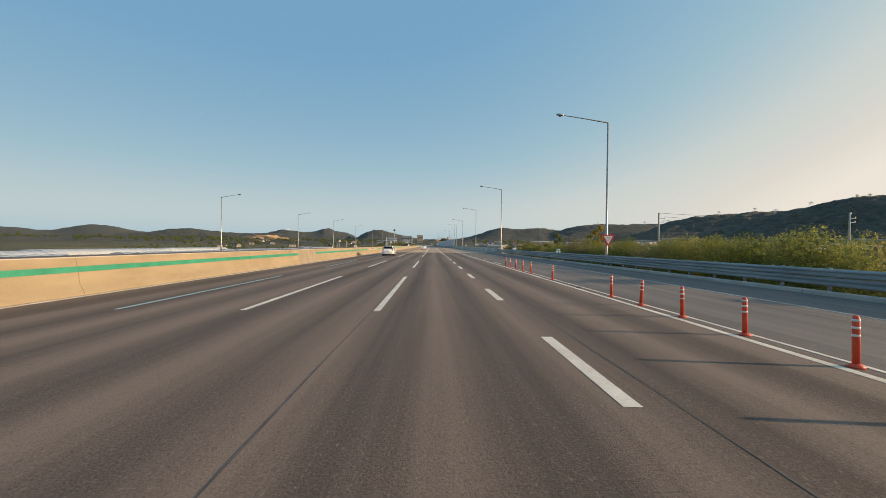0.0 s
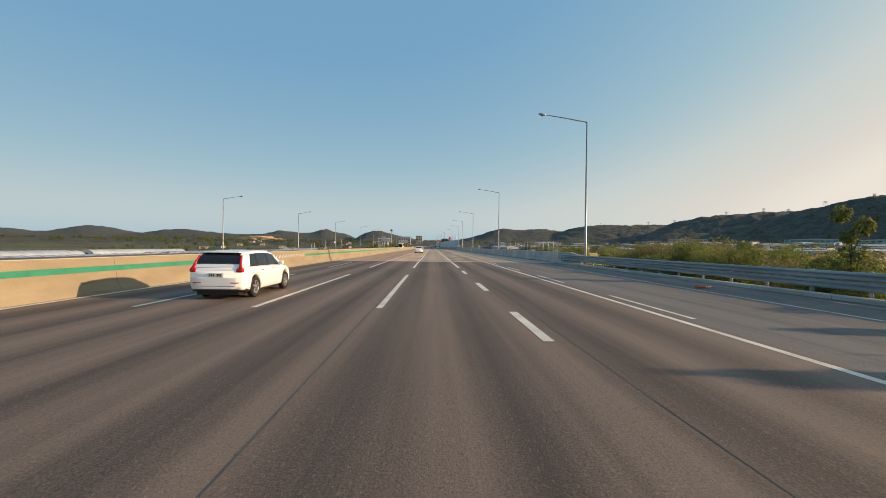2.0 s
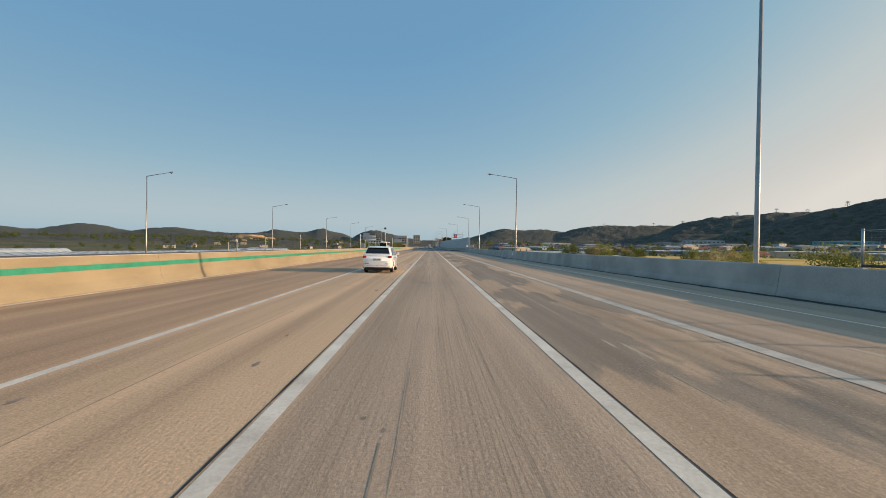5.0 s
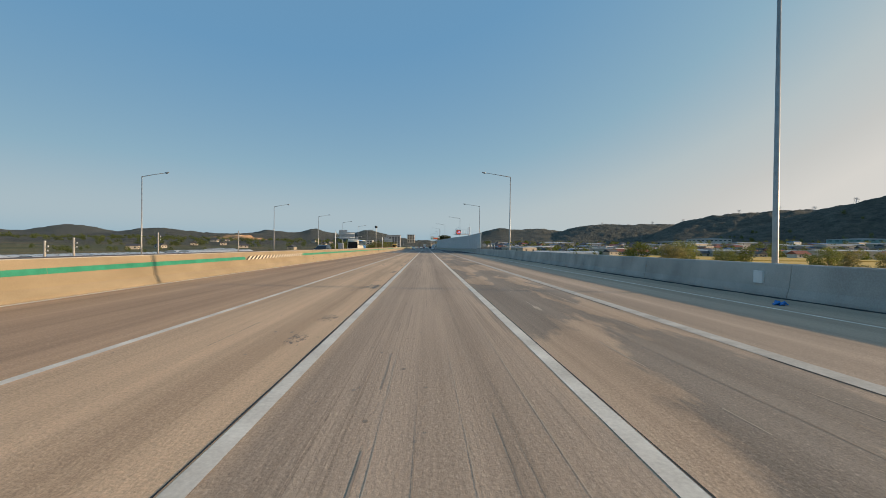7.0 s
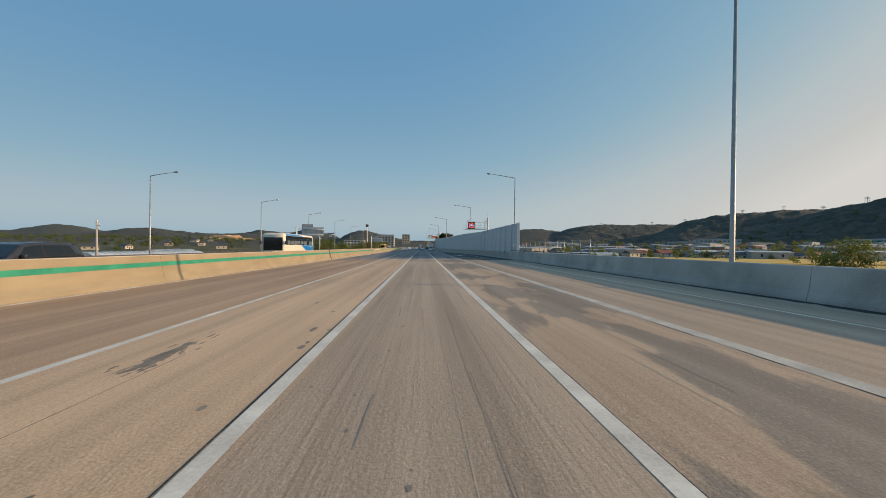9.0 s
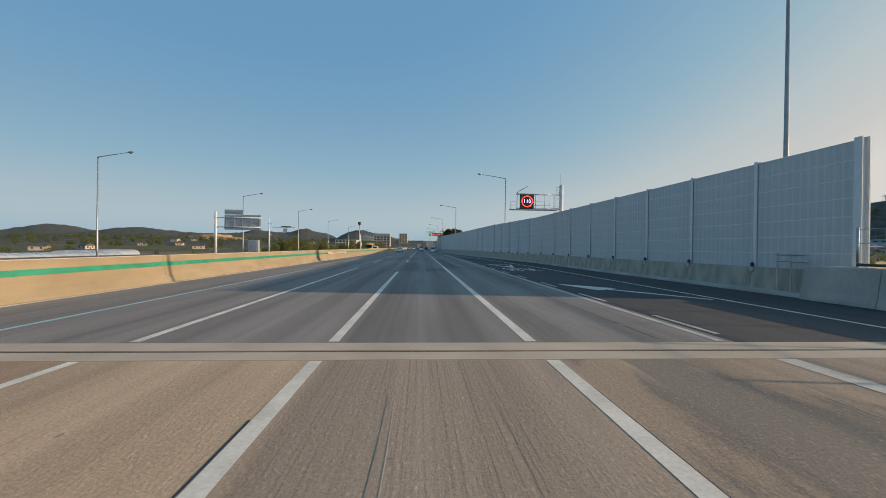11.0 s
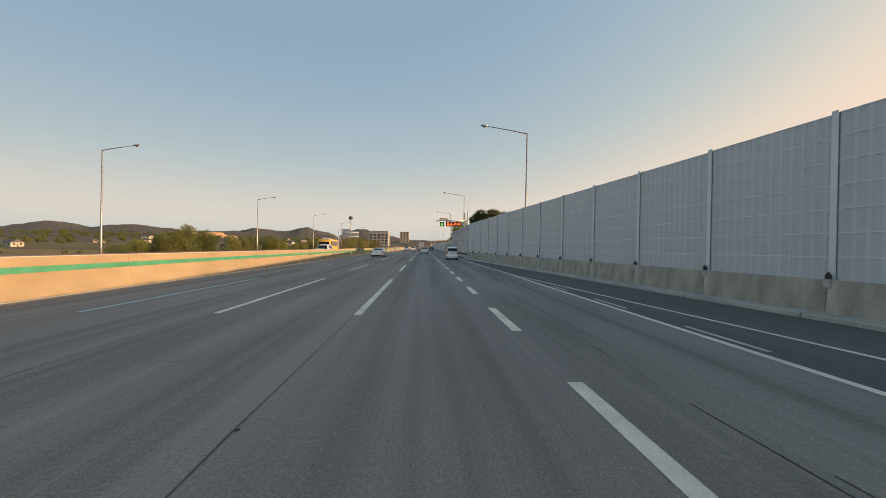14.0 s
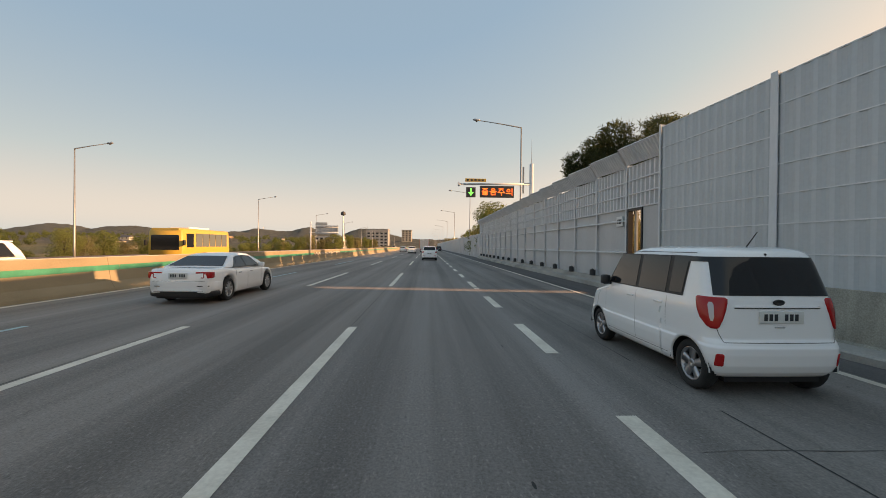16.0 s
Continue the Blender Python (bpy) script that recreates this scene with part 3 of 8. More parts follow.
paint("lane_line", "white lane line, solid then broken", M_PAINT, listed(LX0, [(J2 + 1.1, 281.3), (298.2, 306.4), (315.7, 325.4)] + LATE, 0.18) + dashes(LX0, 411, 900, 9.0, 19.6))
paint("lane_line", "white lane line, solid then broken", M_PAINT, listed(LX1, [(J2 + 1.1, 285.8), (296.0, 306.2), (313.5, 325.3)] + LATE, 0.17) + dashes(LX1, 411, 900, 9.0, 19.6))
paint("lane_line", "pale blue bus lane line, solid then broken", M_BLUE, listed(LX2, [(J2 + 1.1, 285.0), (296.6, 305.6), (314.5, 324.5)] + LATE, 0.13) + dashes(LX2, 411, 900, 9.0, 19.6, 0.13))
paint("lane_line", "white lane line, solid then short-dashed", M_PAINT, [(RX0, RX0, J2 + 1.1, 290.3, 0.21)] +
      listed(RX0, [(292.1, 293.8), (294.8, 296.3), (297.5, 299.0), (300.2, 301.8), (303.1, 304.8), (306.3, 308.0), (309.1, 310.8), (312.3, 313.9), (315.4, 317.0), (318.7, 320.5)], 0.21) +
      listed(RX0, [(321.9, 323.8), (325.0, 327.6), (329.1, 332.2), (335.3, 338.4)], 0.21) + dashes(RX0, 341.7, 366, 2.6, 5.37, 0.21) +
      dashes(RX0, 367.9, 392, 2.4, 4.72, 0.21) + dashes(RX0, 392.2, 700, 2.6, 5.2, 0.21))
paint("lane_line", "white line of the exit lane", M_PAINT, [(RX1, RX1, 322, 352, 0.16)])
paint("lane_line", "worn white line of the exit lane", M_PAINTWORN, [(RX1 - 0.1, RX1, J2 + 1.1, 322, 0.15)] + dashes(5.70, 261.9, 345, 2.2, 4.79, 0.13))
paint("edge_line", "white edge line closing in beside the noise wall", M_PAINT,
      [(10.05, 10.1, J2 + 1.1, 288, 0.14), (10.1, 9.45, 288, 305, 0.14), (9.45, 8.2, 305, 323, 0.14), (8.2, 5.5, 323, 352, 0.14), (5.5, 5.38, 352, 365, 0.14), (5.38, 5.33, 365, 900, 0.14)])
paint("lane_line", "white lines of the opposite carriageway", M_PAINT, [(-13.4, -13.4, Y0, 900, 0.14), (-38.5, -38.5, Y0, 900, 0.14)] +
      [s for x in (-17.0, -20.6, -24.2) for s in dashes(x, -50, 700)])


def yield_triangle(y, x):
    t = bmesh.new()
    for a, b, w in (((x - 1.1, y + 6.0), (x + 1.1, y + 6.0), 0.45), ((x - 1.1, y + 6.0), (x, y), 0.22), ((x + 1.1, y + 6.0), (x, y), 0.22)):
        (ax, ay), (bx, by) = a, b
        if abs(by - ay) < 0.1:
            quad_strip(t, (ax, ax), (bx, bx), ay - w, ay, 0.004)
        else:
            quad_strip(t, (bx - w / 2, ax - w / 2), (bx + w / 2, ax + w / 2), by, ay, 0.006)
    v = [t.verts.new(p) for p in ((x, y, 0.007), (x + 0.52, y + 2.7, 0.007), (x - 0.52, y + 2.7, 0.007))]
    t.faces.new(v)
    return tagged(part("yield_marking", t, M_PAINT), "white triangle painted on the exit lane", "road marking", "", "structure")


yield_triangle(288.0, 7.7)
# long slanting arrow that sends the exit lane over
bm = bmesh.new()
bm.faces.new([bm.verts.new(p) for p in ((6.14, 272.9, 0.005), (6.94, 270.1, 0.005), (7.46, 270.36, 0.005), (7.62, 270.62, 0.005), (8.16, 270.86, 0.005))])
bm.faces.new([bm.verts.new(p) for p in ((7.46, 270.36, 0.005), (9.60, 267.15, 0.005), (9.78, 267.35, 0.005), (7.62, 270.62, 0.005))])
tagged(part("lane_arrow", bm, M_PAINT), "long slanting white arrow painted on the exit lane", "road marking", "", "structure")
# the painted word on the exit lane: rings and bars of its letters, drawn long in the driving direction
bm = bmesh.new()
for cx, cy, rx, ry in ((6.80, 286.1, 0.30, 0.95), (7.05, 284.0, 0.42, 0.80)):
    ring = [[bm.verts.new((cx + (rx + o) * math.cos(t), cy + (ry + o * 1.6) * math.sin(t), 0.005)) for t in (2 * math.pi * k / 28 for k in range(28))] for o in (-0.08, 0.08)]
    for k in range(28):
        bm.faces.new((ring[0][k], ring[1][k], ring[1][(k + 1) % 28], ring[0][(k + 1) % 28]))
for x0, x1, y0, y1 in ((7.37, 7.53, 285.0, 287.3), (7.532, 7.78, 285.75, 285.98), (7.532, 7.78, 286.4, 286.63),
                       (7.97, 8.13, 285.15, 287.3), (8.67, 8.83, 285.15, 287.3), (8.132, 8.668, 285.15, 285.4), (8.132, 8.668, 286.1, 286.35),
                       (8.32, 8.48, 283.85, 285.0), (7.85, 8.95, 283.58, 283.848)):
    quad_strip(bm, (x0, x0), (x1, x1), y0, y1, 0.005)
tagged(part("road_lettering", bm, M_PAINT), "white Korean word for yield painted on the exit lane", "road marking", "", "structure")


# worn arrow and bars painted in the bus lane
bm = bmesh.new()
for x0, x1, y0, y1 in ((-10.6, -10.45, 326.8, 328.8), (-10.2, -10.05, 326.6, 328.7), (-9.9, -8.8, 326.5, 326.75), (-9.45, -9.3, 327.5, 328.7),
                       (-9.298, -8.952, 327.6, 327.85), (-8.95, -8.8, 327.6, 328.8)):
    quad_strip(bm, (x0, x0), (x1, x1), y0, y1, 0.004)
tagged(part("lane_arrow", bm, M_PAINTWORN), "worn white strokes painted in the bus lane", "road marking", "", "structure")


def blot(bm, x, y, w, l, z, rnd):
    n = 36
    c = bm.verts.new((x, y, z))
    ring = [bm.verts.new((x + w / 2 * math.cos(a) * rnd.uniform(0.6, 1.12), y + l / 2 * math.sin(a) * rnd.uniform(0.6, 1.12), z))
            for a in (2 * math.pi * k / n for k in range(n))]
    for k in range(n):
        bm.faces.new((c, ring[k], ring[(k + 1) % n]))


rnd = random.Random(4)
bm = bmesh.new()
for k in range(70):
    y = rnd.uniform(96, 256)
    x = rnd.choice((rnd.gauss(-2.6, 0.35), rnd.gauss(-2.3, 0.3), rnd.gauss(-4.9, 0.3)))
    s = rnd.choice((0.15, 0.2, 0.3, 0.5))
    blot(bm, x, y, 0.2 * s + 0.03, rnd.uniform(0.4, 1.0) * s + 0.05, 0.0025, rnd)
for k in range(420):
    blot(bm, rnd.gauss(-0.55, 0.5) if rnd.random() < 0.6 else rnd.uniform(-5, 2), rnd.uniform(92, 258), rnd.uniform(0.02, 0.065), rnd.uniform(0.03, 0.11), 0.0028, rnd)
for x, y, w, l in ((-2.42, 177.9, 0.20, 0.9), (-2.52, 177.2, 0.26, 0.7), (-2.66, 176.5, 0.2, 0.45), (-2.84, 176.0, 0.24, 0.4), (-2.45, 180.4, 0.26, 0.5),
                   (-2.3, 186.3, 0.22, 0.4), (-4.6, 181.4, 0.26, 0.4), (-4.5, 184.6, 0.3, 0.4), 
                   (-4.7, 250.0, 0.3, 1.4), (-2.5, 250.6, 0.2, 0.9), (-2.4, 168.0, 0.3, 0.9), (-2.35, 170.2, 0.3, 0.8)):
    for j in range(46):
        blot(bm, x + rnd.gauss(0, w * 0.30), y + rnd.gauss(0, l * 0.24), w * rnd.uniform(0.05, 0.22), l * rnd.uniform(0.03, 0.14), 0.003 + 0.00001 * j, rnd)


def smear(bm, x0, x1, y0, y1, z, rnd, ragged=0.09):
    """A soaked patch that narrows unevenly to both ends, with a wavering rim."""
    n = 34
    p, q = rnd.uniform(0, 6.3), rnd.uniform(0, 6.3)
    mid, half = (x0 + x1) / 2, (x1 - x0) / 2
    last = None
    for k in range(n + 1):
        u = k / n
        wide = half * (max(math.sin(math.pi * min(max(u, 0.012), 0.988)), 0.0) ** 0.45) * (1 + 0.22 * math.sin(9 * u + p) + rnd.uniform(-1, 1) * 2 * ragged)
        sway = half * (0.35 * math.sin(5 * u + q) + 0.2 * math.sin(13 * u + p) + rnd.uniform(-1, 1) * ragged)
        y = y0 + (y1 - y0) * u
        pair = [bm.verts.new((mid + sway - wide, y, z)), bm.verts.new((mid + sway + wide, y, z))]
        if last:
            bm.faces.new((last[0], last[1], pair[1], pair[0]))
        last = pair


om = bmesh.new()
for k, (x0, x1, y0, y1) in enumerate(((-2.50, -2.02, 97.2, 101.4), (-2.34, -2.10, 101.2, 103.6), (-2.02, -1.92, 98.6, 102.6), (-1.68, -1.40, 97.6, 98.9), (-2.16, -1.92, 103.2, 106.2),
                                      (-3.80, -3.46, 98.4, 101.2), (-3.84, -3.64, 101.0, 104.0), (-2.20, -1.92, 148.75, 151.05), (-1.68, -1.38, 148.4, 150.8),
                                      (-2.26, -1.92, 146.4, 147.95), (-3.60, -3.32, 149.3, 151.0), (-3.5, -2.8, 148.15, 148.5), (-0.29, 0.10, 150.05, 151.15), (-0.29, 0.08, 148.35, 149.0),
                                      (0.14, 1.35, 148.3, 148.62), (-2.33, -2.02, 195.4, 196.75), (-2.30, -2.06, 193.8, 195.0), (-1.80, -1.66, 193.9, 194.7), (-4.1, -3.6, 195.7, 196.9),
                                      (-2.36, -2.04, 201.3, 204.6), (-2.3, -2.08, 206.5, 208.8), (-4.2, -3.8, 212.0, 214.5), (-2.3, -2.12, 153.0, 153.9), (-3.8, -3.62, 155.0, 155.8),
                                      (-2.35, -2.0, 176.2, 178.4), (-2.40, -2.08, 186.0, 186.8), (-2.32, -2.08, 187.1, 187.6), (-2.45, -2.15, 246.9, 248.2), (-2.35, -2.1, 250.5, 251.6), (-4.4, -4.0, 240.0, 241.6))):
    smear(om, x0 + 0.25 * (x1 - x0), x1 - 0.25 * (x1 - x0), y0 + 0.15 * (y1 - y0), y1 - 0.15 * (y1 - y0), 0.0036 + 0.00002 * k, rnd, 0.16)
    for j in range(60):
        f = rnd.gauss(0.5, 0.27)
        blot(om, x0 + (x1 - x0) * rnd.gauss(0.5, 0.30), y0 + (y1 - y0) * f, rnd.uniform(0.012, 0.05), rnd.uniform(0.06, 0.14 + 0.09 * (y1 - y0)), 0.0030 + 0.000009 * j, rnd)
tagged(part("oil_patches", om, M_OIL), "dark soaked patches beside the lane line on the bridge deck", "stain", "", "stuff")
tagged(part("road_stains", bm, M_STAIN), "dark oil stains and spots on the bridge deck", "stain", "", "stuff")
bm = bmesh.new()
for k in range(34):
    y = rnd.uniform(92, 256)
    blot(bm, rnd.uniform(2.4, 9.5), y, rnd.uniform(0.05, 0.2), rnd.uniform(0.3, 1.3), 0.0022, rnd)
tagged(part("deck_patches", bm, M_DECKNEW), "pale patches on the deck concrete", "stain", "", "stuff")


def groove(name, label, x, y0, y1, w, seed, wander=0.05, mat=M_CRACK, z=0.0035, broken=0.0, across=False):
    r = random.Random(seed)
    bm = bmesh.new()
    y, dx = y0, 0.0
    a = None
    while y < y1:
        dx = max(-wander * 4, min(wander * 4, dx + r.uniform(-wander, wander)))
        ww = w * r.uniform(0.4, 1.3)
        ends = ((x + dx - ww / 2, y, z), (x + dx + ww / 2, y, z))
        p = [bm.verts.new((q[1], q[0], q[2]) if across else q) for q in ends]
        if a:
            bm.faces.new((a[0], a[1], p[1], p[0]))
        a = p
        step = r.uniform(0.2, 0.5) if across else r.uniform(0.5, 1.4)
        if broken and r.random() < 0.22:
            a = None
            step = r.uniform(0.5, 6.0) * broken
        y += step
    return tagged(part(name, bm, mat), label, "crack", "", "structure")


groove("seam", "dark paving seam along the lane line", LX0 - 0.12, -20, J1 - 1, 0.022, 1, 0.012, M_SEAM)
groove("seam", "dark paving seam beside the short dashes", RX0 + 0.45, -20, J1 - 1, 0.02, 2, 0.02, M_SEAM)
groove("seam", "dark cracked seam in the lane beside the dashes", RX0 + 1.03, 316, 470, 0.017, 3, 0.02, M_CRACK, 0.0035, 0.12)
groove("seam", "dark paving seam along the lane line", LX0 - 0.1, 292, 470, 0.018, 4, 0.012, M_SEAM)
groove("seam", "dark paving seam along the lane line", LX1 - 0.1, 292, 470, 0.018, 14, 0.012, M_SEAM)
groove("seam", "groove worn in the deck concrete", -0.62, J1 + 1, J2 - 1, 0.022, 5, 0.02, M_GROOVE, 0.0035, 1.0)
groove("seam", "groove worn in the deck concrete", -0.52, J1 + 1, J2 - 1, 0.012, 15, 0.01, M_GROOVE, 0.0035, 1.0)
groove("seam", "groove worn in the deck concrete", 0.55, J1 + 1, J2 - 1, 0.010, 6, 0.012, M_GROOVE, 0.0035, 1.0)
groove("seam", "paving seam in the deck concrete", 3.6, J1 + 1, J2 - 1, 0.018, 8, 0.008, M_GROOVE, 0.0035, 1.0)
groove("seam", "paving seam in the deck concrete", -3.7, J1 + 1, J2 - 1, 0.018, 9, 0.008, M_GROOVE, 0.0035, 1.0)
for k in range(9):
    groove("seam", "fine groove worn in the deck concrete", -0.85 + 0.26 * k + 0.05 * (k % 3), J1 + 1, J2 - 1, 0.006 + 0.002 * (k % 2), 90 + k, 0.008, M_DECKNEW if k % 3 == 1 else M_GROOVE, 0.0033, 1.6)
# shade at the raised edges of the line paint, laid on as dark strips
groove("seam", "dark strip painted as shade beside the thick line paint", LX0 - 0.115, J1 + 1, J2 - 1, 0.03, 16, 0.004, M_CRACK)
groove("seam", "dark strip painted as shade beside the thick line paint", RX0 + 0.12, J1 + 1, J2 - 1, 0.03, 17, 0.004, M_CRACK)
groove("seam", "dark strip painted as shade beside the thick line paint", RX1 - 0.17, J1 + 1, J2 - 1, 0.03, 18, 0.006, M_CRACK, 0.0036, 0.6)
def ragged_edge(y):
    """The broken outer edge of the repaired strip beside the dashes."""
    return 2.72 - 0.018 * (y - 300) + 0.10 * noise.noise(Vector((y * 0.35, 3, 0))) + 0.04 * noise.noise(Vector((y * 1.9, 7, 0)))


groove("seam", "dark seam where two pavings meet", 4.2, 261.4, 277, 0.035, 12, 0.03, M_SEAM, 0.0035, 0.1)
strip, tar = bmesh.new(), bmesh.new()
last = None
for k in range(121):
    y = 286 + 0.22 * k
    x = ragged_edge(y)
    w = 0.035 + 0.05 * max(noise.noise(Vector((y * 1.3, 11, 0))), -0.4)
    now = [strip.verts.new((1.735, y, 0.003)), strip.verts.new((x, y, 0.003)), tar.verts.new((x - w, y, 0.0042)), tar.verts.new((x + w * 0.6, y, 0.0042))]
    if last:
        strip.faces.new((last[0], last[1], now[1], now[0]))
        tar.faces.new((last[2], last[3], now[3], now[2]))
    last = now
tagged(part("road_patch", strip, M_PATCH), "rough dark repaired strip beside the short dashes", "road patch", "", "structure")
tagged(part("crack", tar, M_CRACK), "broken tar-filled edge of the repaired strip", "crack", "", "structure")
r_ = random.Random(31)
# near-black strip of uneven width along the parapet's foot
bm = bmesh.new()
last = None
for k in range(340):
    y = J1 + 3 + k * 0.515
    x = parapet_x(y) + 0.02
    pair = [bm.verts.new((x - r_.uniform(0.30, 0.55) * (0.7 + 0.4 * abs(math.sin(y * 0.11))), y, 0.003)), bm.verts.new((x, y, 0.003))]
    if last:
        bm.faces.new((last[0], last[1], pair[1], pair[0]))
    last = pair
tagged(part("grime", bm, M_CRACK), "dark ragged strip along the parapet's foot", "grime", "", "structure")
groove("seam", "pale seam in the merging lane", 3.05, J1 + 1, J2 - 1, 0.022, 33, 0.02, M_DECKNEW, 0.0031, 1.5)
groove("seam", "pale seam in the merging lane", 4.35, J1 + 1, J2 - 1, 0.02, 34, 0.02, M_DECKNEW, 0.0031, 2.0)
for k, y in enumerate((130.5, 205.0, 240.0)):
    bm = bmesh.new()
    quad_strip(bm, (-11.0, -11.0), (13.3, 13.3), y, y + 0.022, 0.0032)
    tagged(part("deck_joint", bm, M_STAIN), "thin joint across the bridge deck", "joint", "", "structure")
r_ = random.Random(17)
for k, (y, xa, xb) in enumerate(((298.5, -5.0, 5.2), (309.0, -1.7, 5.2), (320.5, -5.0, 5.3), (321.8, -0.9, 1.0), (323.6, 1.8, 5.2), (326.9, -0.9, 1.0), (333.0, -5.1, 1.7), (320.6, -3.4, 1.7), (324.4, -6.9, 5.2), (325.1, 1.9, 5.2), (329.4, 1.9, 5.2),
                                 (347.5, -1.7, 5.2), (356.0, 1.8, 5.2), (368.5, -5.1, 1.6), (379.0, 2.0, 5.2), (392.0, -8.0, 5.0), (404.0, -1.7, 5.0), (421.0, -8.0, 5.0))):
    groove("crack", "thin crack across the asphalt", y, xa, xb, 0.009, 40 + k, 0.03, M_SEAM, 0.0037, 0.25, True)
for k, (x, ya, yb, w) in enumerate(((-0.85, 321.8, 327.0, 0.02), (0.95, 321.8, 327.0, 0.02), (2.95, 316.0, 333.0, 0.03), (3.1, 322.0, 326.5, 0.05),
                                    (3.9, 300.0, 330.0, 0.015))):
    groove("crack", "dark tar-filled crack along the lane", x, ya, yb, w * 0.45, 70 + k, 0.04, M_CRACK if w > 0.025 else M_SEAM, 0.0039, 0.6)
bm = bmesh.new()
for k in range(46):
    blot(bm, 3.0 + r_.gauss(0, 0.22), r_.uniform(320.5, 327.0), r_.uniform(0.015, 0.06), r_.uniform(0.05, 0.35), 0.0042, r_)
for k in range(60):
    blot(bm, r_.uniform(-4.8, 5.0), r_.uniform(292, 400), r_.uniform(0.015, 0.05), r_.uniform(0.03, 0.12), 0.0042, r_)
tagged(part("tar_spots", bm, M_CRACK), "black tar spots along the cracked lane", "stain", "", "stuff")
for x0, x1, y0, y1 in ((-1.70, -0.41, 281.5, 296.1), (0.13, 1.5, 281.8, 286.0)):
    bm = bmesh.new()
    quad_strip(bm, (x0, x0), (x1, x1), y0, y1, 0.0026)
    tagged(part("road_patch", bm, M_PATCHWORN), "rectangular dark asphalt repair patch", "road patch", "", "structure")
    groove("crack", "dark cracked edge of a repair patch", x0, y0, y1, 0.012, int(y0), 0.02, M_SEAM, 0.0036, 0.5)
    groove("crack", "dark cracked edge of a repair patch", x1, y0, y1, 0.016, int(y1), 0.02, M_SEAM, 0.0036, 0.3)
    groove("crack", "dark cracked edge of a repair patch", y0, x0, x1, 0.012, int(y0 + y1), 0.012, M_SEAM, 0.0036, 0.3, True)

# ---- median barrier ----
bar = thing("median_barrier", "tan-painted concrete median barrier with a green band", "barrier", kind="structure")
PROF = [(-11.30, -0.02), (-11.33, 0.10), (-11.46, 0.34), (-11.60, 1.17), (-11.84, 1.17), (-11.98, 0.34), (-12.11, 0.10), (-12.14, -0.02)]


def face_x(z):
    return -11.46 - (z - 0.34) * 0.14 / 0.83


SEG, GAP = 11.8, 0.012
BARE = (33.4, 38.4)
HATCH = [(69.2, 80.9), (186.6, 198.2), (303.0, 315.6), (416.0, 428.0)]
edges = sorted([-58 + SEG * k for k in range(81) if not 31 < -58 + SEG * k < 41] + list(BARE))
for y, yn in zip(edges, edges[1:]):
    part("barrier_segment", prism(bmesh.new(), PROF, y, yn - GAP), M_BARRIERGREY if abs(y - BARE[0]) < 0.01 else M_BARRIER, bar)
bm = bmesh.new()
box(bm, -11.83, -11.61, -58, 898, 1.171, 1.195)
part("cap", bm, M_BARRIERTOP, bar, "pale weathered cap strip")
def band(y0, y1, z0, z1, mat, name, slant=0.0, lift=0.006):
    v = [(face_x(z0) + lift, y0, z0), (face_x(z0) + lift, y1, z0), (face_x(z1) + lift, y1 + slant, z1), (face_x(z1) + lift, y0 + slant, z1)]
    return raw(name, v, [(0, 1, 2, 3)], mat, bar)


free = [-58.0]
for a, b in sorted(HATCH + [BARE]):
    free += [a, b]
free.append(890.0)
for a, b in zip(free[::2], free[1::2]):
    n = max(int((b - a) / 11.8), 1)
    for k in range(n):
        band(a + (b - a) * k / n, a + (b - a) * (k + 1) / n - GAP, 0.72, 0.90, M_GREEN, "green_band")
for a, b in HATCH:
    n = 19
    s_ = (b - a - 0.6) / n
    for i in range(n):
        band(a + i * s_, a + (i + 0.5) * s_, 0.70, 0.93, M_BLACK, "black_stripe", 0.5)
        band(a + (i + 0.5) * s_, a + (i + 1) * s_, 0.70, 0.93, M_CREAM, "cream_stripe", 0.5)

# a brown sealing strip over the barrier's joint at the bridge end
PS = [(x + (0.012 if x > -11.7 else -0.012), z + 0.012) for x, z in PROF]
part("sealing_strip", prism(bmesh.new(), [(-11.286, 0.0)] + PS[1:4] + [(-11.602, 1.215), (-11.838, 1.215)] + PS[4:7] + [(-12.154, 0.0)], 256.9, 257.45), M_SEAM, bar, "brown sealing strip")
part("sealing_strip", prism(bmesh.new(), [(-11.286, 0.0)] + PS[1:4] + [(-11.602, 1.215), (-11.838, 1.215)] + PS[4:7] + [(-12.154, 0.0)], 88.9, 89.4), M_SEAM, bar, "brown sealing strip")

# ---- guard rail on the right ----
rail = thing("guard_rail", "weathered galvanised steel double guard rail on short posts", "guard rail", kind="structure")
WAVE = [(0, -0.155), (0.03, -0.15), (0.085, -0.10), (0.085, -0.06), (0.03, -0.015), (0.03, 0.015), (0.085, 0.06), (0.085, 0.10), (0.03, 0.15), (0, 0.155)]


def beam(y0, y1, z):
    bm = bmesh.new()
    g0, g1 = rail_x(y0), rail_x(y1)
    a = [bm.verts.new((g0 - x, y0, z + h)) for x, h in WAVE]
    b = [bm.verts.new((g1 - x, y1, z + h)) for x, h in WAVE]
    c = [bm.verts.new((g0 - x + 0.006, y0, z + h)) for x, h in WAVE]
    d = [bm.verts.new((g1 - x + 0.006, y1, z + h)) for x, h in WAVE]
    for i in range(len(WAVE) - 1):
        bm.faces.new((a[i], a[i + 1], b[i + 1], b[i]))
        bm.faces.new((c[i + 1], c[i], d[i], d[i + 1]))
    part("rail_beam", bm, M_RAIL, rail)


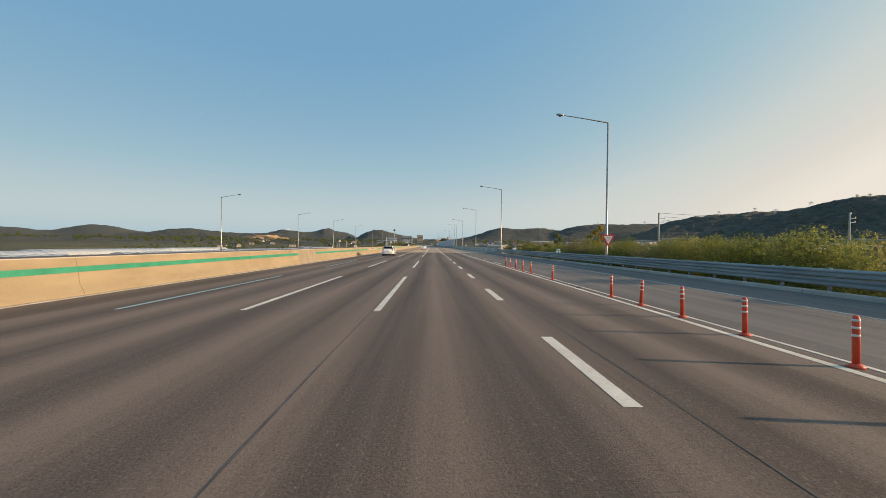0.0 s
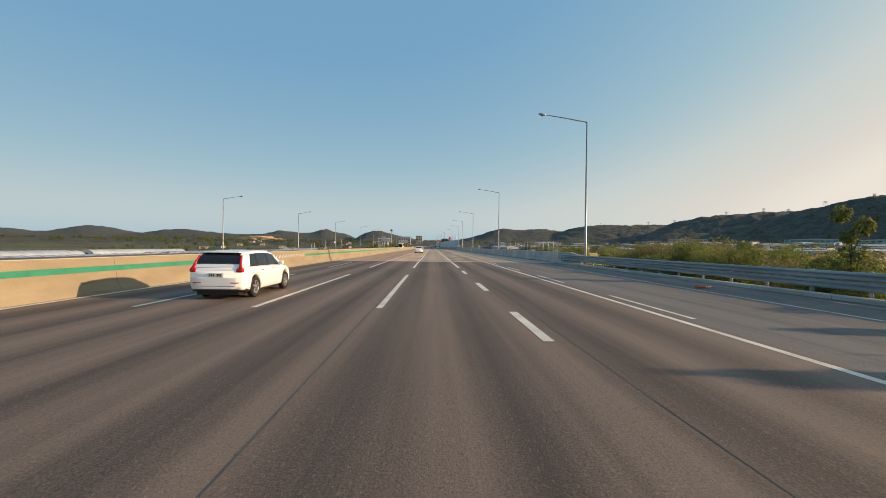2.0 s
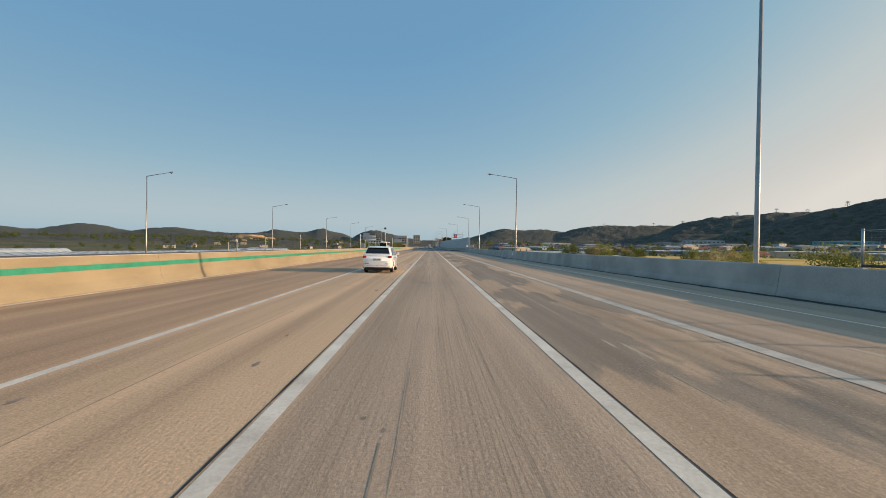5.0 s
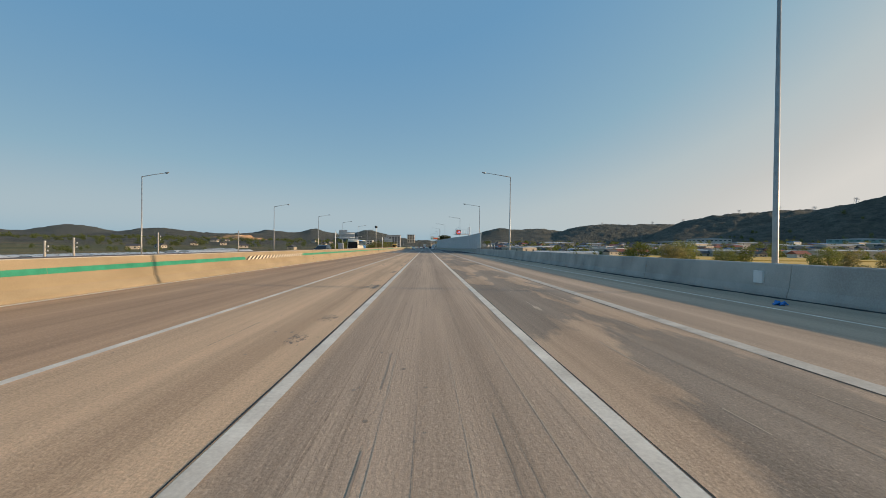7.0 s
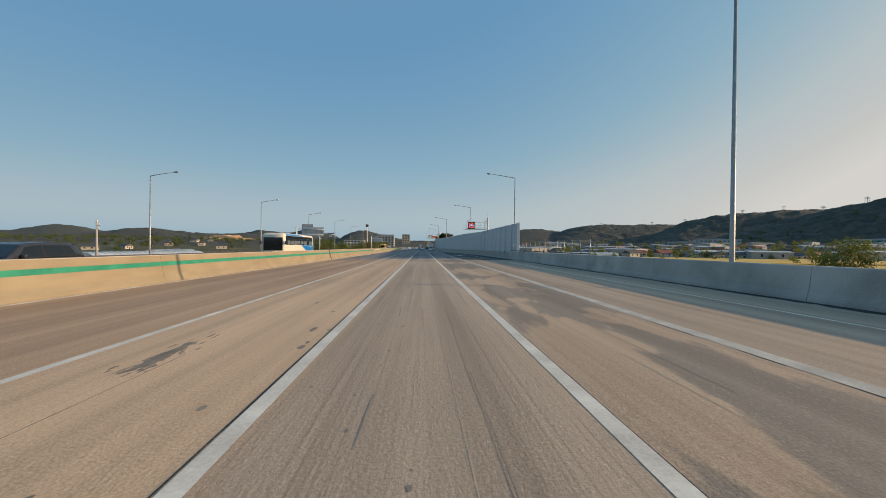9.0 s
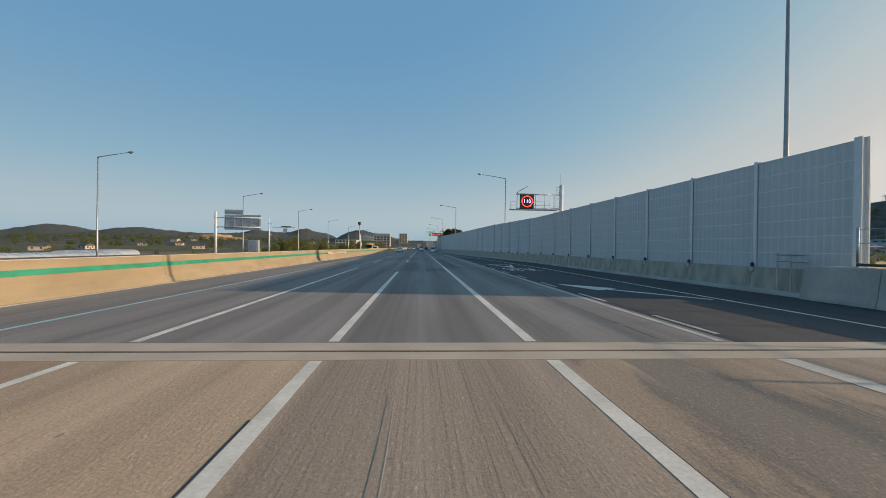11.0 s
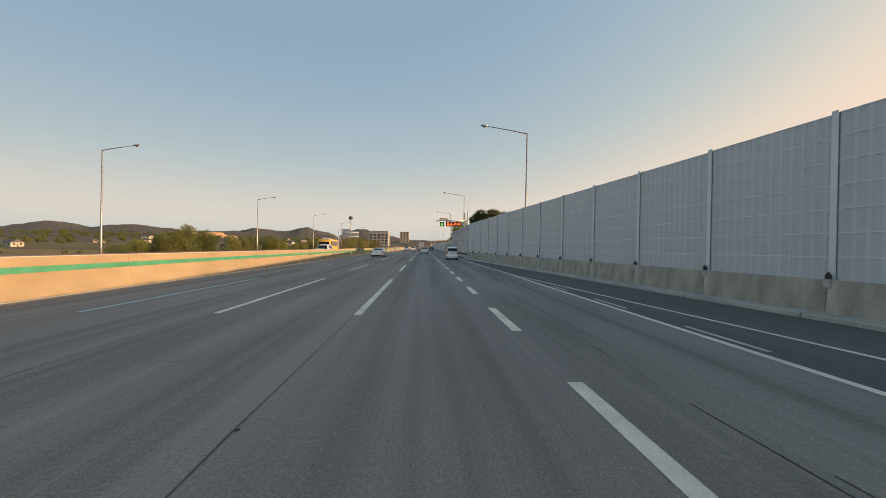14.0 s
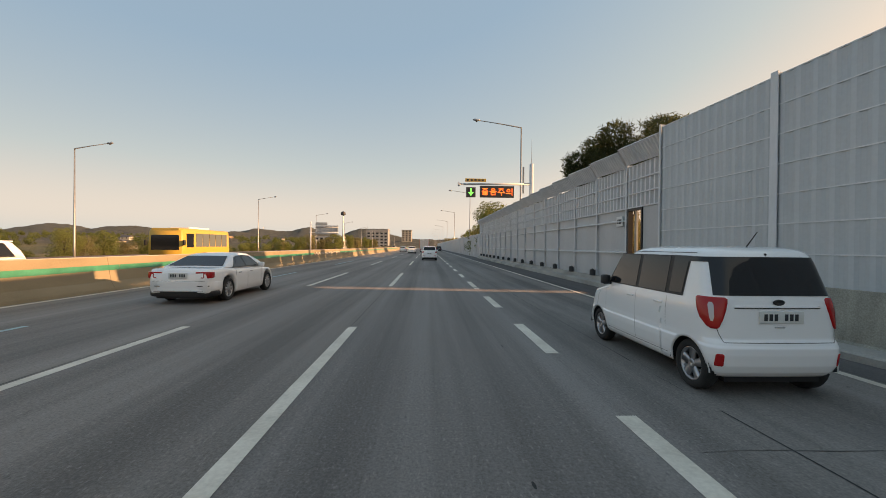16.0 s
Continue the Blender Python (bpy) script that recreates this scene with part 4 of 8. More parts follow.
y = -40.0
while y < 87:
    g = rail_x(y)
    beam(y, y + 4.02, 0.80)
    beam(y, y + 4.02, 0.47)
    if y < 83:
        part("post", tube(bmesh.new(), [(g + 0.13, y + 0.3, -0.5), (g + 0.13, y + 0.3, 0.98)], 0.065, 10), M_RAIL, rail, "", True)
    part("bracket", box(bmesh.new(), g - 0.01, g + 0.1, y + 0.22, y + 0.38, 0.40, 0.88), M_RAIL, rail)
    if y < 81:
        part("post", tube(bmesh.new(), [(g + 0.12, y + 2.3, -0.5), (g + 0.12, y + 2.3, 0.98)], 0.065, 10), M_RAIL, rail, "", True)
    y += 4.0
part("end_cap", box(bmesh.new(), rail_x(88) - 0.10, rail_x(88) + 0.02, 87.98, 88.14, 0.30, 0.97, 0.02), M_RAIL, rail)
kerb = thing("kerb", "pale concrete kerb under the guard rail", "kerb", kind="structure")
KP = [(-0.50, -0.3), (-0.48, 0.12), (-0.43, 0.15), (-0.15, 0.15), (-0.13, -0.3)]
for i in range(44):
    y = -60 + i * 3.4
    if y > 87:
        break
    part("kerb_stone", swept(bmesh.new(), KP, [(y, rail_x(y)), (y + 3.36, rail_x(y + 3.36))]), M_CONC, kerb)

# ---- bridge parapet with wire fence ----
par = thing("parapet", "grey concrete bridge parapet with streaks", "parapet", kind="structure")
PP = [(13.52, -0.25), (13.55, 0.10), (13.62, 0.34), (13.73, 1.16), (13.77, 1.20), (13.99, 1.20), (14.04, 1.14), (14.08, -0.25)]
y = 92.3
while y < 267.4:
    l = min(9.1, 267.6 - y)
    part("parapet_segment", swept(bmesh.new(), PP, [(y, parapet_x(y) - 13.52), (y + l - 0.02, parapet_x(y + l) - 13.52)]), M_CONC, par)
    y += 9.1
# the parapet's end swings out behind the rail and slopes down
ENDING = [(92.28, -0.07, 1.0), (90.4, 0.05, 1.0), (88.2, 0.14, 1.0), (86.9, 0.20, 1.0), (85.6, 0.24, 0.90), (84.4, 0.28, 0.80), (83.5, 0.30, 0.76)]
bm = bmesh.new()
rings = [[bm.verts.new((x + o, y, z * s if z > 0 else z)) for x, z in PP] for y, o, s in ENDING]
for a, b in zip(rings, rings[1:]):
    for i in range(len(PP)):
        j = (i + 1) % len(PP)
        bm.faces.new((a[i], a[j], b[j], b[i]))
bm.faces.new(rings[0])
bm.faces.new(rings[-1][::-1])
part("parapet_segment", bm, M_CONC, par, "sloping end of the parapet")
plate = thing("cover_plate", "square grey steel cover plate on the parapet", "plate")
plate.matrix_basis = pose(13.70, 90.05, 0.83, 0, 8, 4)
part("plate", box(bmesh.new(), -0.012, 0.03, -0.33, 0.33, -0.27, 0.27, 0.006), M_POLE, plate)
for y in (-0.26, 0.26):
    for z in (-0.2, 0.2):
        part("bolt", box(bmesh.new(), -0.022, -0.01, y - 0.02, y + 0.02, z - 0.02, z + 0.02), M_GALV, plate)
apron = bmesh.new()
box(apron, RIGHT_EDGE - 0.25, 14.5, -60.0, 92.25, -0.4, -0.006)
tagged(part("verge", apron, M_ASPHALT2), "grey asphalt strip beside the kerb", "road", "", "structure")
fence = thing("wire_fence", "galvanised post and wire mesh fence on the parapet", "fence", kind="structure")
for y0, y1 in ((92.0, 126.0), (238.0, 266.0)):
    def on(y, z):
        return (parapet_x(y) + 0.38, y, z)
    stops = [y0 + 2.0 * k for k in range(int((y1 - y0) / 2) + 1)]
    for y in stops:
        x = parapet_x(y) + 0.38
        part("post", tube(bmesh.new(), [on(y, 1.19), on(y, 2.45)], 0.036, 8), M_GALV, fence, "", True)
        part("base_plate", box(bmesh.new(), x - 0.09, x + 0.09, y - 0.09, y + 0.09, 1.195, 1.22), M_GALV, fence)
    part("foot_rail", tube(bmesh.new(), [on(y, 1.285) for y in stops], 0.045, 8), M_DARK, fence, "dark tube rail above the parapet's top")
    for z in (1.95, 2.40):
        part("rail_tube", tube(bmesh.new(), [on(y, z) for y in stops], 0.012, 6), M_GALV, fence)
    bm = bmesh.new()
    for z in np.arange(1.45, 2.38, 0.18):
        tube(bm, [on(y, z) for y in stops], 0.0022, 3)
    yy = y0
    while yy < y1:
        tube(bm, [on(yy, 1.30), on(yy, 2.40)], 0.002, 3)
        yy += 0.25
    tagged(part("wire_mesh", bm, M_GALV, fence), kind="stuff")

# ---- noise wall ----
nw = thing("noise_wall", "tall blue-grey ribbed metal noise wall on a concrete base", "noise wall", kind="structure")
BAY = 4.13


def panel_mesh(w, h, ribs, depth=0.05):
    """A ribbed sheet: w along y, h along z, ribs along its height."""
    v, f = [], []
    prof = []
    s = w / ribs
    for i in range(ribs):
        prof += [(i * s, 0.0), (i * s + s * 0.28, 0.0), (i * s + s * 0.5, depth), (i * s + s * 0.78, depth)]
    prof.append((w, 0.0))
    for yy, d in prof:
        v += [(-d, yy, 0.0), (-d, yy, h)]
    for i in range(len(prof) - 1):
        f.append((2 * i, 2 * i + 2, 2 * i + 3, 2 * i + 1))
    n = len(v)
    v += [(-depth - 0.006, 0, h - 0.032), (-depth - 0.006, w, h - 0.032), (-depth - 0.006, w, h + 0.0), (-depth - 0.006, 0, h + 0.0),
          (0.06, 0, 0), (0.06, w, 0), (0.06, w, h), (0.06, 0, h), (0.0, 0, h - 0.032), (0.0, w, h - 0.032)]
    f += [(n, n + 1, n + 2, n + 3), (n + 4, n + 7, n + 6, n + 5), (n + 3, n + 2, n + 6, n + 7), (n, n + 8, n + 9, n + 1)]
    me = bpy.data.meshes.new("noise_panel")
    me.from_pydata(v, [], f)
    me.update()
    return me


PAN = panel_mesh(BAY - 0.06, 0.8, 13, 0.018)
PAN.materials.append(M_PANEL)
PAN.materials.append(M_PANELRIB)
# paler material on the top lip paints in the sky light it catches
PAN.materials.append(M_POST)
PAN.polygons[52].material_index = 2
# raised rib faces get a lighter copy of the panel material
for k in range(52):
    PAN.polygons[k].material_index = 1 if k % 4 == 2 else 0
POSTM = bpy.data.meshes.new("wall_post")
b_ = bmesh.new()
box(b_, -0.05, 0.13, -0.02, 0.02, 0, 1)
box(b_, -0.065, -0.045, -0.085, 0.085, 0, 1)
box(b_, 0.12, 0.15, -0.085, 0.085, 0, 1)
b_.to_mesh(POSTM)
b_.free()
POSTM.materials.append(M_POST)
CLAMP = bpy.data.meshes.new("post_foot")
b_ = bmesh.new()
box(b_, -0.22, -0.15, -0.14, 0.14, -0.22, 0.06, 0.02)
for sx in (-0.09, 0.09):
    tube(b_, [(-0.24, sx, -0.14), (-0.20, sx, -0.14)], 0.03, 8)
    tube(b_, [(-0.24, sx, 0.0), (-0.20, sx, 0.0)], 0.03, 8)
b_.to_mesh(CLAMP)
b_.free()
CLAMP.materials.append(M_GALV)
POSTS_Y = [266.75, 270.75, 274.7, 278.7, 282.7, 286.9, 291.2, 295.5] + [299.8 + 4.15 * k for k in range(4)] + [316.4 + 4.2 * k for k in range(6)] + \
    [341.6 + 4.26 * k for k in range(5)] + [362.9 + 4.2 * k for k in range(6)] + [387.5]
SHOE = bpy.data.meshes.new("post_shoe")
b_ = bmesh.new()
tube(b_, [(-0.17, 0, 0.02), (-0.17, 0, 0.14), (-0.15, 0, 0.20)], [0.075, 0.07, 0.03], 10)
b_.to_mesh(SHOE)
b_.free()
SHOE.materials.append(M_DARK)
N_BAY = len(POSTS_Y) - 1
for i, py in enumerate(POSTS_Y):
    px = wall_x(py)
    nx, ny = (wall_x(POSTS_Y[i + 1]), POSTS_Y[i + 1]) if i < N_BAY else (px - 0.33, py + 4.0)
    bay, turn = math.hypot(nx - px, ny - py), math.degrees(math.atan2(px - nx, ny - py))
    top = float(np.interp(py, (266, 300, 322, 342, 388), (5.50, 5.46, 5.60, 5.45, 5.33)))
    base = 1.02
    m = pose(px, py, 0, 0, 0, turn)
    share("wall_post", POSTM, nw, m @ Matrix.Translation((0, 0, base - 0.3)) @ Matrix.Diagonal((1.5 if i == 0 else 1, 1.5 if i == 0 else 0.4 if i == N_BAY else 1, top - base + 0.35, 1)))
    if i:
        share("post_foot", CLAMP, nw, m @ Matrix.Translation((0, 0, base - 0.06)) @ Matrix.Diagonal((1, 0.75, 0.8, 1)))
        share("post_shoe", SHOE, nw, m @ Matrix.Translation((0, 0, base - 0.02)))
    if i < N_BAY:
        rows = 7
        hgt = (top - base) / rows
        for k in range(rows):
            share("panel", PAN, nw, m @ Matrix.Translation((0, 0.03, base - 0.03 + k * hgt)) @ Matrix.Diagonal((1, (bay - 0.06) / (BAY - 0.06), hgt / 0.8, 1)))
        bm = prism(bmesh.new(), [(-0.34, -0.3), (-0.34, 0.10), (-0.26, 0.14), (-0.17, 1.0), (0.2, 1.0), (0.3, -0.3)], 0.01, bay - 0.01)
        o = part("wall_base", bm, M_CONCDIRTY, nw)
        o.matrix_basis = m
        bm = prism(bmesh.new(), [(-1.0, -0.3), (-0.98, 0.10), (-0.95, 0.13), (-0.50, 0.14), (-0.48, -0.3)], 0.02, bay - 0.02)
        o = part("kerb_stone", bm, M_CONC, nw)
        o.matrix_basis = m
# end of the older kerb rail at the wall's start
er = thing("short_rail", "short galvanised handrail at the wall's end", "handrail")
bm = bmesh.new()
for z in (1.30, 1.55):
    tube(bm, [(13.62, 267.75, z), (13.95, 269.4, z)], 0.035, 8)
part("rail_tube", bm, M_GALV, er)
for f in (0.05, 0.5, 0.95):
    part("post", tube(bmesh.new(), [(13.62 + 0.33 * f, 267.75 + 1.65 * f, -0.1), (13.62 + 0.33 * f, 267.75 + 1.65 * f, 1.6)], 0.035, 8), M_GALV, er)

# unseen panels added to stop sunlight leaking between the two walls
part("closing_panel", box(bmesh.new(), 6.86, 7.62, 387.35, 387.43, 0.3, 5.25, 0.01), M_PANEL, nw)
part("closing_panel", box(bmesh.new(), 7.5, 7.62, 387.435, 388.42, 0.3, 4.8, 0.01), M_PANEL, nw)
# second wall, with a leaning top and a door opening
nw2 = thing("noise_wall_leaning", "pale metal noise wall with outward-leaning top panels", "noise wall", kind="structure")
W2X, W2Y, W2N, W2B = 7.55, 388.4, 17, 2.7
PAN2 = panel_mesh(W2B - 0.1, 1.0, 9, 0.07)
PAN2.materials.append(M_PANEL2)
PAN2.materials.append(M_POST)
for k in range(36):
    PAN2.polygons[k].material_index = 1 if k % 4 == 2 else 0
PANL = panel_mesh(W2B - 0.06, 1.0, 14, 0.05)
PANL.materials.append(M_POST)
PANF = panel_mesh(W2B - 0.1, 1.0, 1, 0.02)
PANF.materials.append(M_PANEL2)
LIP = bpy.data.meshes.new("seam_rail")
b_ = bmesh.new()
prism(b_, [(-0.115, 0.0), (-0.115, 0.05), (-0.02, 0.075), (0.03, 0.075), (0.03, 0.0)], 0.05, W2B - 0.05)
b_.to_mesh(LIP)
b_.free()
LIP.materials.append(M_POST)
for i in range(W2N + 1):
    y = W2Y + i * W2B
    share("wall_post", POSTM, nw2, Matrix.Translation((W2X - 0.04, y, 0.4)) @ Matrix.Diagonal((1.0, 0.62, 4.5, 1)))
    if i == W2N:
        break
    at = Matrix.Translation((W2X, y, 0))
    if i == 0:
        # bay with the doorway: panels beside and above the opening
        for z0, z1, ya, yb in ((0.4, 3.2, y + 0.05, y + 1.55), (0.4, 3.2, y + 2.6, y + 2.66)):
            part("door_panel", box(bmesh.new(), W2X - 0.05, W2X + 0.05, ya, yb, z0, z1, 0.01), M_PANEL2, nw2)
        bm = bmesh.new()
        for ya, yb, z0, z1 in ((y + 1.55, y + 1.63, 0.4, 3.2), (y + 2.52, y + 2.6, 0.4, 3.2), (y + 1.63, y + 2.52, 3.1, 3.2)):
            box(bm, W2X - 0.09, W2X + 0.09, ya, yb, z0, z1)
        part("door_frame", bm, M_TRIM, nw2, "dark door frame around an open doorway")
        part("door_post", box(bmesh.new(), W2X + 0.1, W2X + 0.18, y + 2.30, y + 2.42, 0.4, 3.1, 0.01), M_BARRIERTOP, nw2, "pale edge of the opened door leaf")
    else:
        share("panel", PANF, nw2, at @ Matrix.Translation((0, 0.05, 0.4)) @ Matrix.Diagonal((1, 1, 1.1, 1)))
        share("panel", PANF, nw2, at @ Matrix.Translation((0, 0.05, 1.5)) @ Matrix.Diagonal((1, 1, 1.72, 1)))
        for z in (1.47, 2.72):
            share("seam_rail", LIP, nw2, at @ Matrix.Translation((0, 0, z)))
    for z, h in ((3.22, 0.52), (3.74, 0.52), (4.26, 0.54)):
        share("panel", PAN2, nw2, at @ Matrix.Translation((0, 0.05, z)) @ Matrix.Diagonal((1, 1, h, 1)))
        share("seam_rail", LIP, nw2, at @ Matrix.Translation((0, 0, z - 0.03)) @ Matrix.Diagonal((0.9, 1, 0.8, 1)))
    share("leaning_panel", PANL, nw2, Matrix.Translation((W2X - 0.06, y + 0.05, 4.80)) @ pose(0, 0, 0, 0, -32, 0) @ pose(0, 0, 0, 2.0) @ Matrix.Diagonal((1, 0.97, 0.72, 1)))
    part("wall_base", prism(bmesh.new(), [(W2X - 0.5, -0.3), (W2X - 0.48, 0.18), (W2X - 0.4, 0.22), (W2X - 0.2, 0.24), (W2X - 0.18, 0.42), (W2X + 0.3, 0.42), (W2X + 0.3, -0.3)], y, y + W2B), M_CONC, nw2)
    bm = tube(bmesh.new(), [(W2X - 0.22, y + 0.08, 0.42), (W2X - 0.22, y + 0.08, 0.66), (W2X - 0.2, y + 0.08, 0.72)], [0.13, 0.13, 0.03], 10)
    part("post_foot", bm, M_DARK, nw2, "dark round post foot")
bm = box(bmesh.new(), W2X - 0.085, W2X - 0.06, W2Y + 3.0, W2Y + 3.5, 2.55, 2.95, 0.005)
tagged(part("small_plate", bm, M_WHITE), "small white plate with unreadable grey marks on the noise wall", "sign")
bm = bmesh.new()
for k in range(3):
    box(bm, W2X - 0.092, W2X - 0.085, W2Y + 3.08 + 0.12 * k, W2Y + 3.16 + 0.12 * k, 2.66, 2.84)
part("plate_marks", bm, M_CHARS, bpy.data.objects["small_plate"])
# far wall
nw3 = thing("noise_wall_far", "plain pale panel noise wall running into the distance", "noise wall", kind="structure")
for i in range(60):
    y = W2Y + W2N * W2B + i * 4.0
    part("panel", box(bmesh.new(), W2X - 0.06, W2X + 0.06, y + 0.05, y + 3.95, 0.0, 3.6, 0.0), M_PANEL2, nw3)
    part("wall_post", box(bmesh.new(), W2X - 0.12, W2X + 0.12, y - 0.06, y + 0.06, 0.0, 3.7), M_POST, nw3)


# ---- lamp posts ----
def lamp_post(name, side, top, arm, label):
    """side -1: the arm reaches to -x."""
    t = thing(name, label, "street lamp", group="street lamps along the road")
    part("base_plate", box(bmesh.new(), -0.25, 0.25, -0.25, 0.25, -0.3, 0.03, 0.02), M_POLE, t)
    part("pole", tube(bmesh.new(), [(0, 0, -0.3), (0, 0, 1.0), (0, 0, top)], [0.115, 0.108, 0.06], 14), M_POLE, t, "", True)
    part("access_door", box(bmesh.new(), -0.135, -0.105, -0.06, 0.06, 0.6, 1.0, 0.005), M_POLE, t)
    part("arm", tube(bmesh.new(), [(0, 0, top - 0.12), (side * 0.06, 0, top - 0.02), (side * arm * 0.5, 0, top + 0.28), (side * arm, 0, top + 0.55)],
                     [0.065, 0.06, 0.045, 0.035], 10), M_POLE, t, "", True)
    head = part("lamp_head", tube(bmesh.new(), [(side * (arm - 0.05), 0, top + 0.53), (side * (arm + 0.05), 0, top + 0.57), (side * (arm + 0.45), 0, top + 0.62),
                                               (side * (arm + 0.62), 0, top + 0.60)], [0.045, 0.10, 0.11, 0.04], 12), M_GALV, t, "grey lamp head", True)
    part("lens", tube(bmesh.new(), [(side * (arm + 0.28), 0, top + 0.50), (side * (arm + 0.28), 0, top + 0.43)], [0.11, 0.07], 12), M_DARK, head, "drop lens", True)
    return t


RP = [(14.75, -13.4), (14.65, 34.1), (13.8, 82.15), (13.86, 130.7), (12.90, 175.2), (13.1, 223.4), (14.5, 269.6), (13.2, 317.2), (9.55, 365.2), (8.35, 412.6)]
r0 = lamp_post("street_lamp", -1, 12.8, 3.9, "tall galvanised street lamp with a single arm behind the rail")
r0.matrix_basis = pose(RP[0][0], RP[0][1], 0)
for x, y in RP[1:] + [(8.6, 459 + 47.2 * k) for k in range(9)]:
    copy_thing(r0, pose(x, y, 0) @ Matrix.Diagonal((1, 1, 1.04 if 60 < y < 150 else 0.97 if y < 180 else 1.0, 1)))
l0 = lamp_post("street_lamp", 1, 11.0, 3.4, "tall street lamp at the far edge of the opposite carriageway")
l0.matrix_basis = pose(-43.5, -12.6, 0)
for x, y in [(-43.5, 34.9), (-43.4, 82.3), (-43.5, 129.0), (-43.8, 176.2), (-43.1, 223.0), (-40.4, 268.3), (-38.0, 303.0), (-37.0, 339.0), (-36.0, 373.3)] + \
        [(-38.1, 420.1 + 46.5 * k) for k in range(10)]:
    copy_thing(l0, pose(x, y, 0) @ Matrix.Diagonal((1, 1, 1.07 if y > 150 else 1.0, 1)))


# ---- vehicles: local y runs from the rear bumper forward ----
def lerp_list(pts, y):
    if y <= pts[0][0]:
        return pts[0][1]
    for (a, va), (b, vb) in zip(pts, pts[1:]):
        if y <= b:
            f = (y - a) / (b - a) if b > a else 1.0
            return va + (vb - va) * f
    return pts[-1][1]


def smooth_list(pts, y, r=0.10):
    return sum(lerp_list(pts, y + d * r) for d in (-1, -0.5, 0, 0.5, 1)) / 5


def loft(bm, rings, cap=True):
    vr = [[bm.verts.new(p) for p in r] for r in rings]
    n = len(vr[0])
    for a, b in zip(vr, vr[1:]):
        for k in range(n):
            bm.faces.new((a[k], a[(k + 1) % n], b[(k + 1) % n], b[k]))
    if cap:
        bm.faces.new(vr[0][::-1])
        bm.faces.new(vr[-1])


class Shape:
    """A car's form: plan width, lower body top, roof line and wheel arches, as functions of y."""

    def __init__(self, length, width, deck, roof, cab_w, plan, axles, tyre, sill, tumble=0.80):
        self.length, self.width, self.deck, self.roof, self.cab_w = length, width, deck, roof, cab_w
        self.plan, self.axles, self.tyre, self.sill, self.tumble = plan, axles, tyre, sill, tumble

    def hw(self, y):
        return self.width / 2 * smooth_list(self.plan, y, 0.06)

    def top(self, y):
        return smooth_list(self.deck, y, 0.05)

    def bottom(self, y):
        z = smooth_list(self.sill, y, 0.04)
        for a in self.axles:
            r = self.tyre + 0.055
            d = abs(y - a)
            if d < r:
                z = max(z, self.tyre + math.sqrt(r * r - d * d))
        return z

    def body_ring(self, y):
        w, zt, zb = self.hw(y), self.top(y), self.bottom(y)
        h = zt - zb
        half = [(0.0, zb), (w * 0.90, zb), (w * 0.965, zb + min(0.05, h * 0.1)), (w * 0.995, zb + h * 0.30), (w, zb + h * 0.55),
                (w * 0.985, zb + h * 0.78), (w * 0.965, zt - min(0.05, h * 0.10)), (w * 0.93, zt - 0.012), (w * 0.85, zt), (0.0, zt + 0.012)]
        return [(x, y, z) for x, z in half] + [(-x, y, z) for x, z in half[-2:0:-1]]

    def cab_side(self, y, f):
        """A point of the cabin's side: f from 0 at the belt to 1 at the roof's edge."""
        zb, zr = self.top(y) - 0.02, smooth_list(self.roof, y, 0.03)
        wb = self.hw(y) * 0.955
        wr = wb * lerp_list(self.cab_w, y)
        e = max(zr - zb, 0.0)
        k = min(e / 0.45, 1.0)
        x = wb + (wb * 1 - wb) - (wb - (wb + (wr - wb) * k)) * (f ** 1.25)
        return Vector((x, y, zb + e * 0.93 * f))

    def cab_ring(self, y):
        zb, zr = self.top(y) - 0.02, max(smooth_list(self.roof, y, 0.03), self.top(y) - 0.015)
        e = zr - zb
        side = [self.cab_side(y, f) for f in (0, 0.35, 0.7, 1.0)]
        x1 = side[-1].x
        half = [(0.0, zb - 0.02)] + [(p.x, p.z) for p in side] + [(x1 - 0.045, zb + e * 0.985), (x1 * 0.6, zr), (0.0, zr + 0.01)]
        return [(x, y, z) for x, z in half] + [(-x, y, z) for x, z in half[-2:0:-1]]


def stations(a, b, extra=(), step=0.09):
    n = max(int((b - a) / step), 2)
    s = [a + (b - a) * k / n for k in range(n + 1)]
    return sorted(set(s) | {e for e in extra if a < e < b})


def side_patch(sh, y_low, y_high, f0, f1, sx, off=0.006, n=8, m=5):
    """A patch on the cabin's side: y_low and y_high are (rear, front) at its foot and head."""
    bm = bmesh.new()
    g = []
    for j in range(m + 1):
        f = f0 + (f1 - f0) * j / m
        a = y_low[0] + (y_high[0] - y_low[0]) * j / m
        b = y_low[1] + (y_high[1] - y_low[1]) * j / m
        row = []
        for i in range(n + 1):
            p = sh.cab_side(a + (b - a) * i / n, f)
            row.append(bm.verts.new((sx * (p.x + off), p.y, p.z + off * 0.4)))
        g.append(row)
    for j in range(m):
        for i in range(n):
            bm.faces.new((g[j][i], g[j][i + 1], g[j + 1][i + 1], g[j + 1][i]))
    return bm


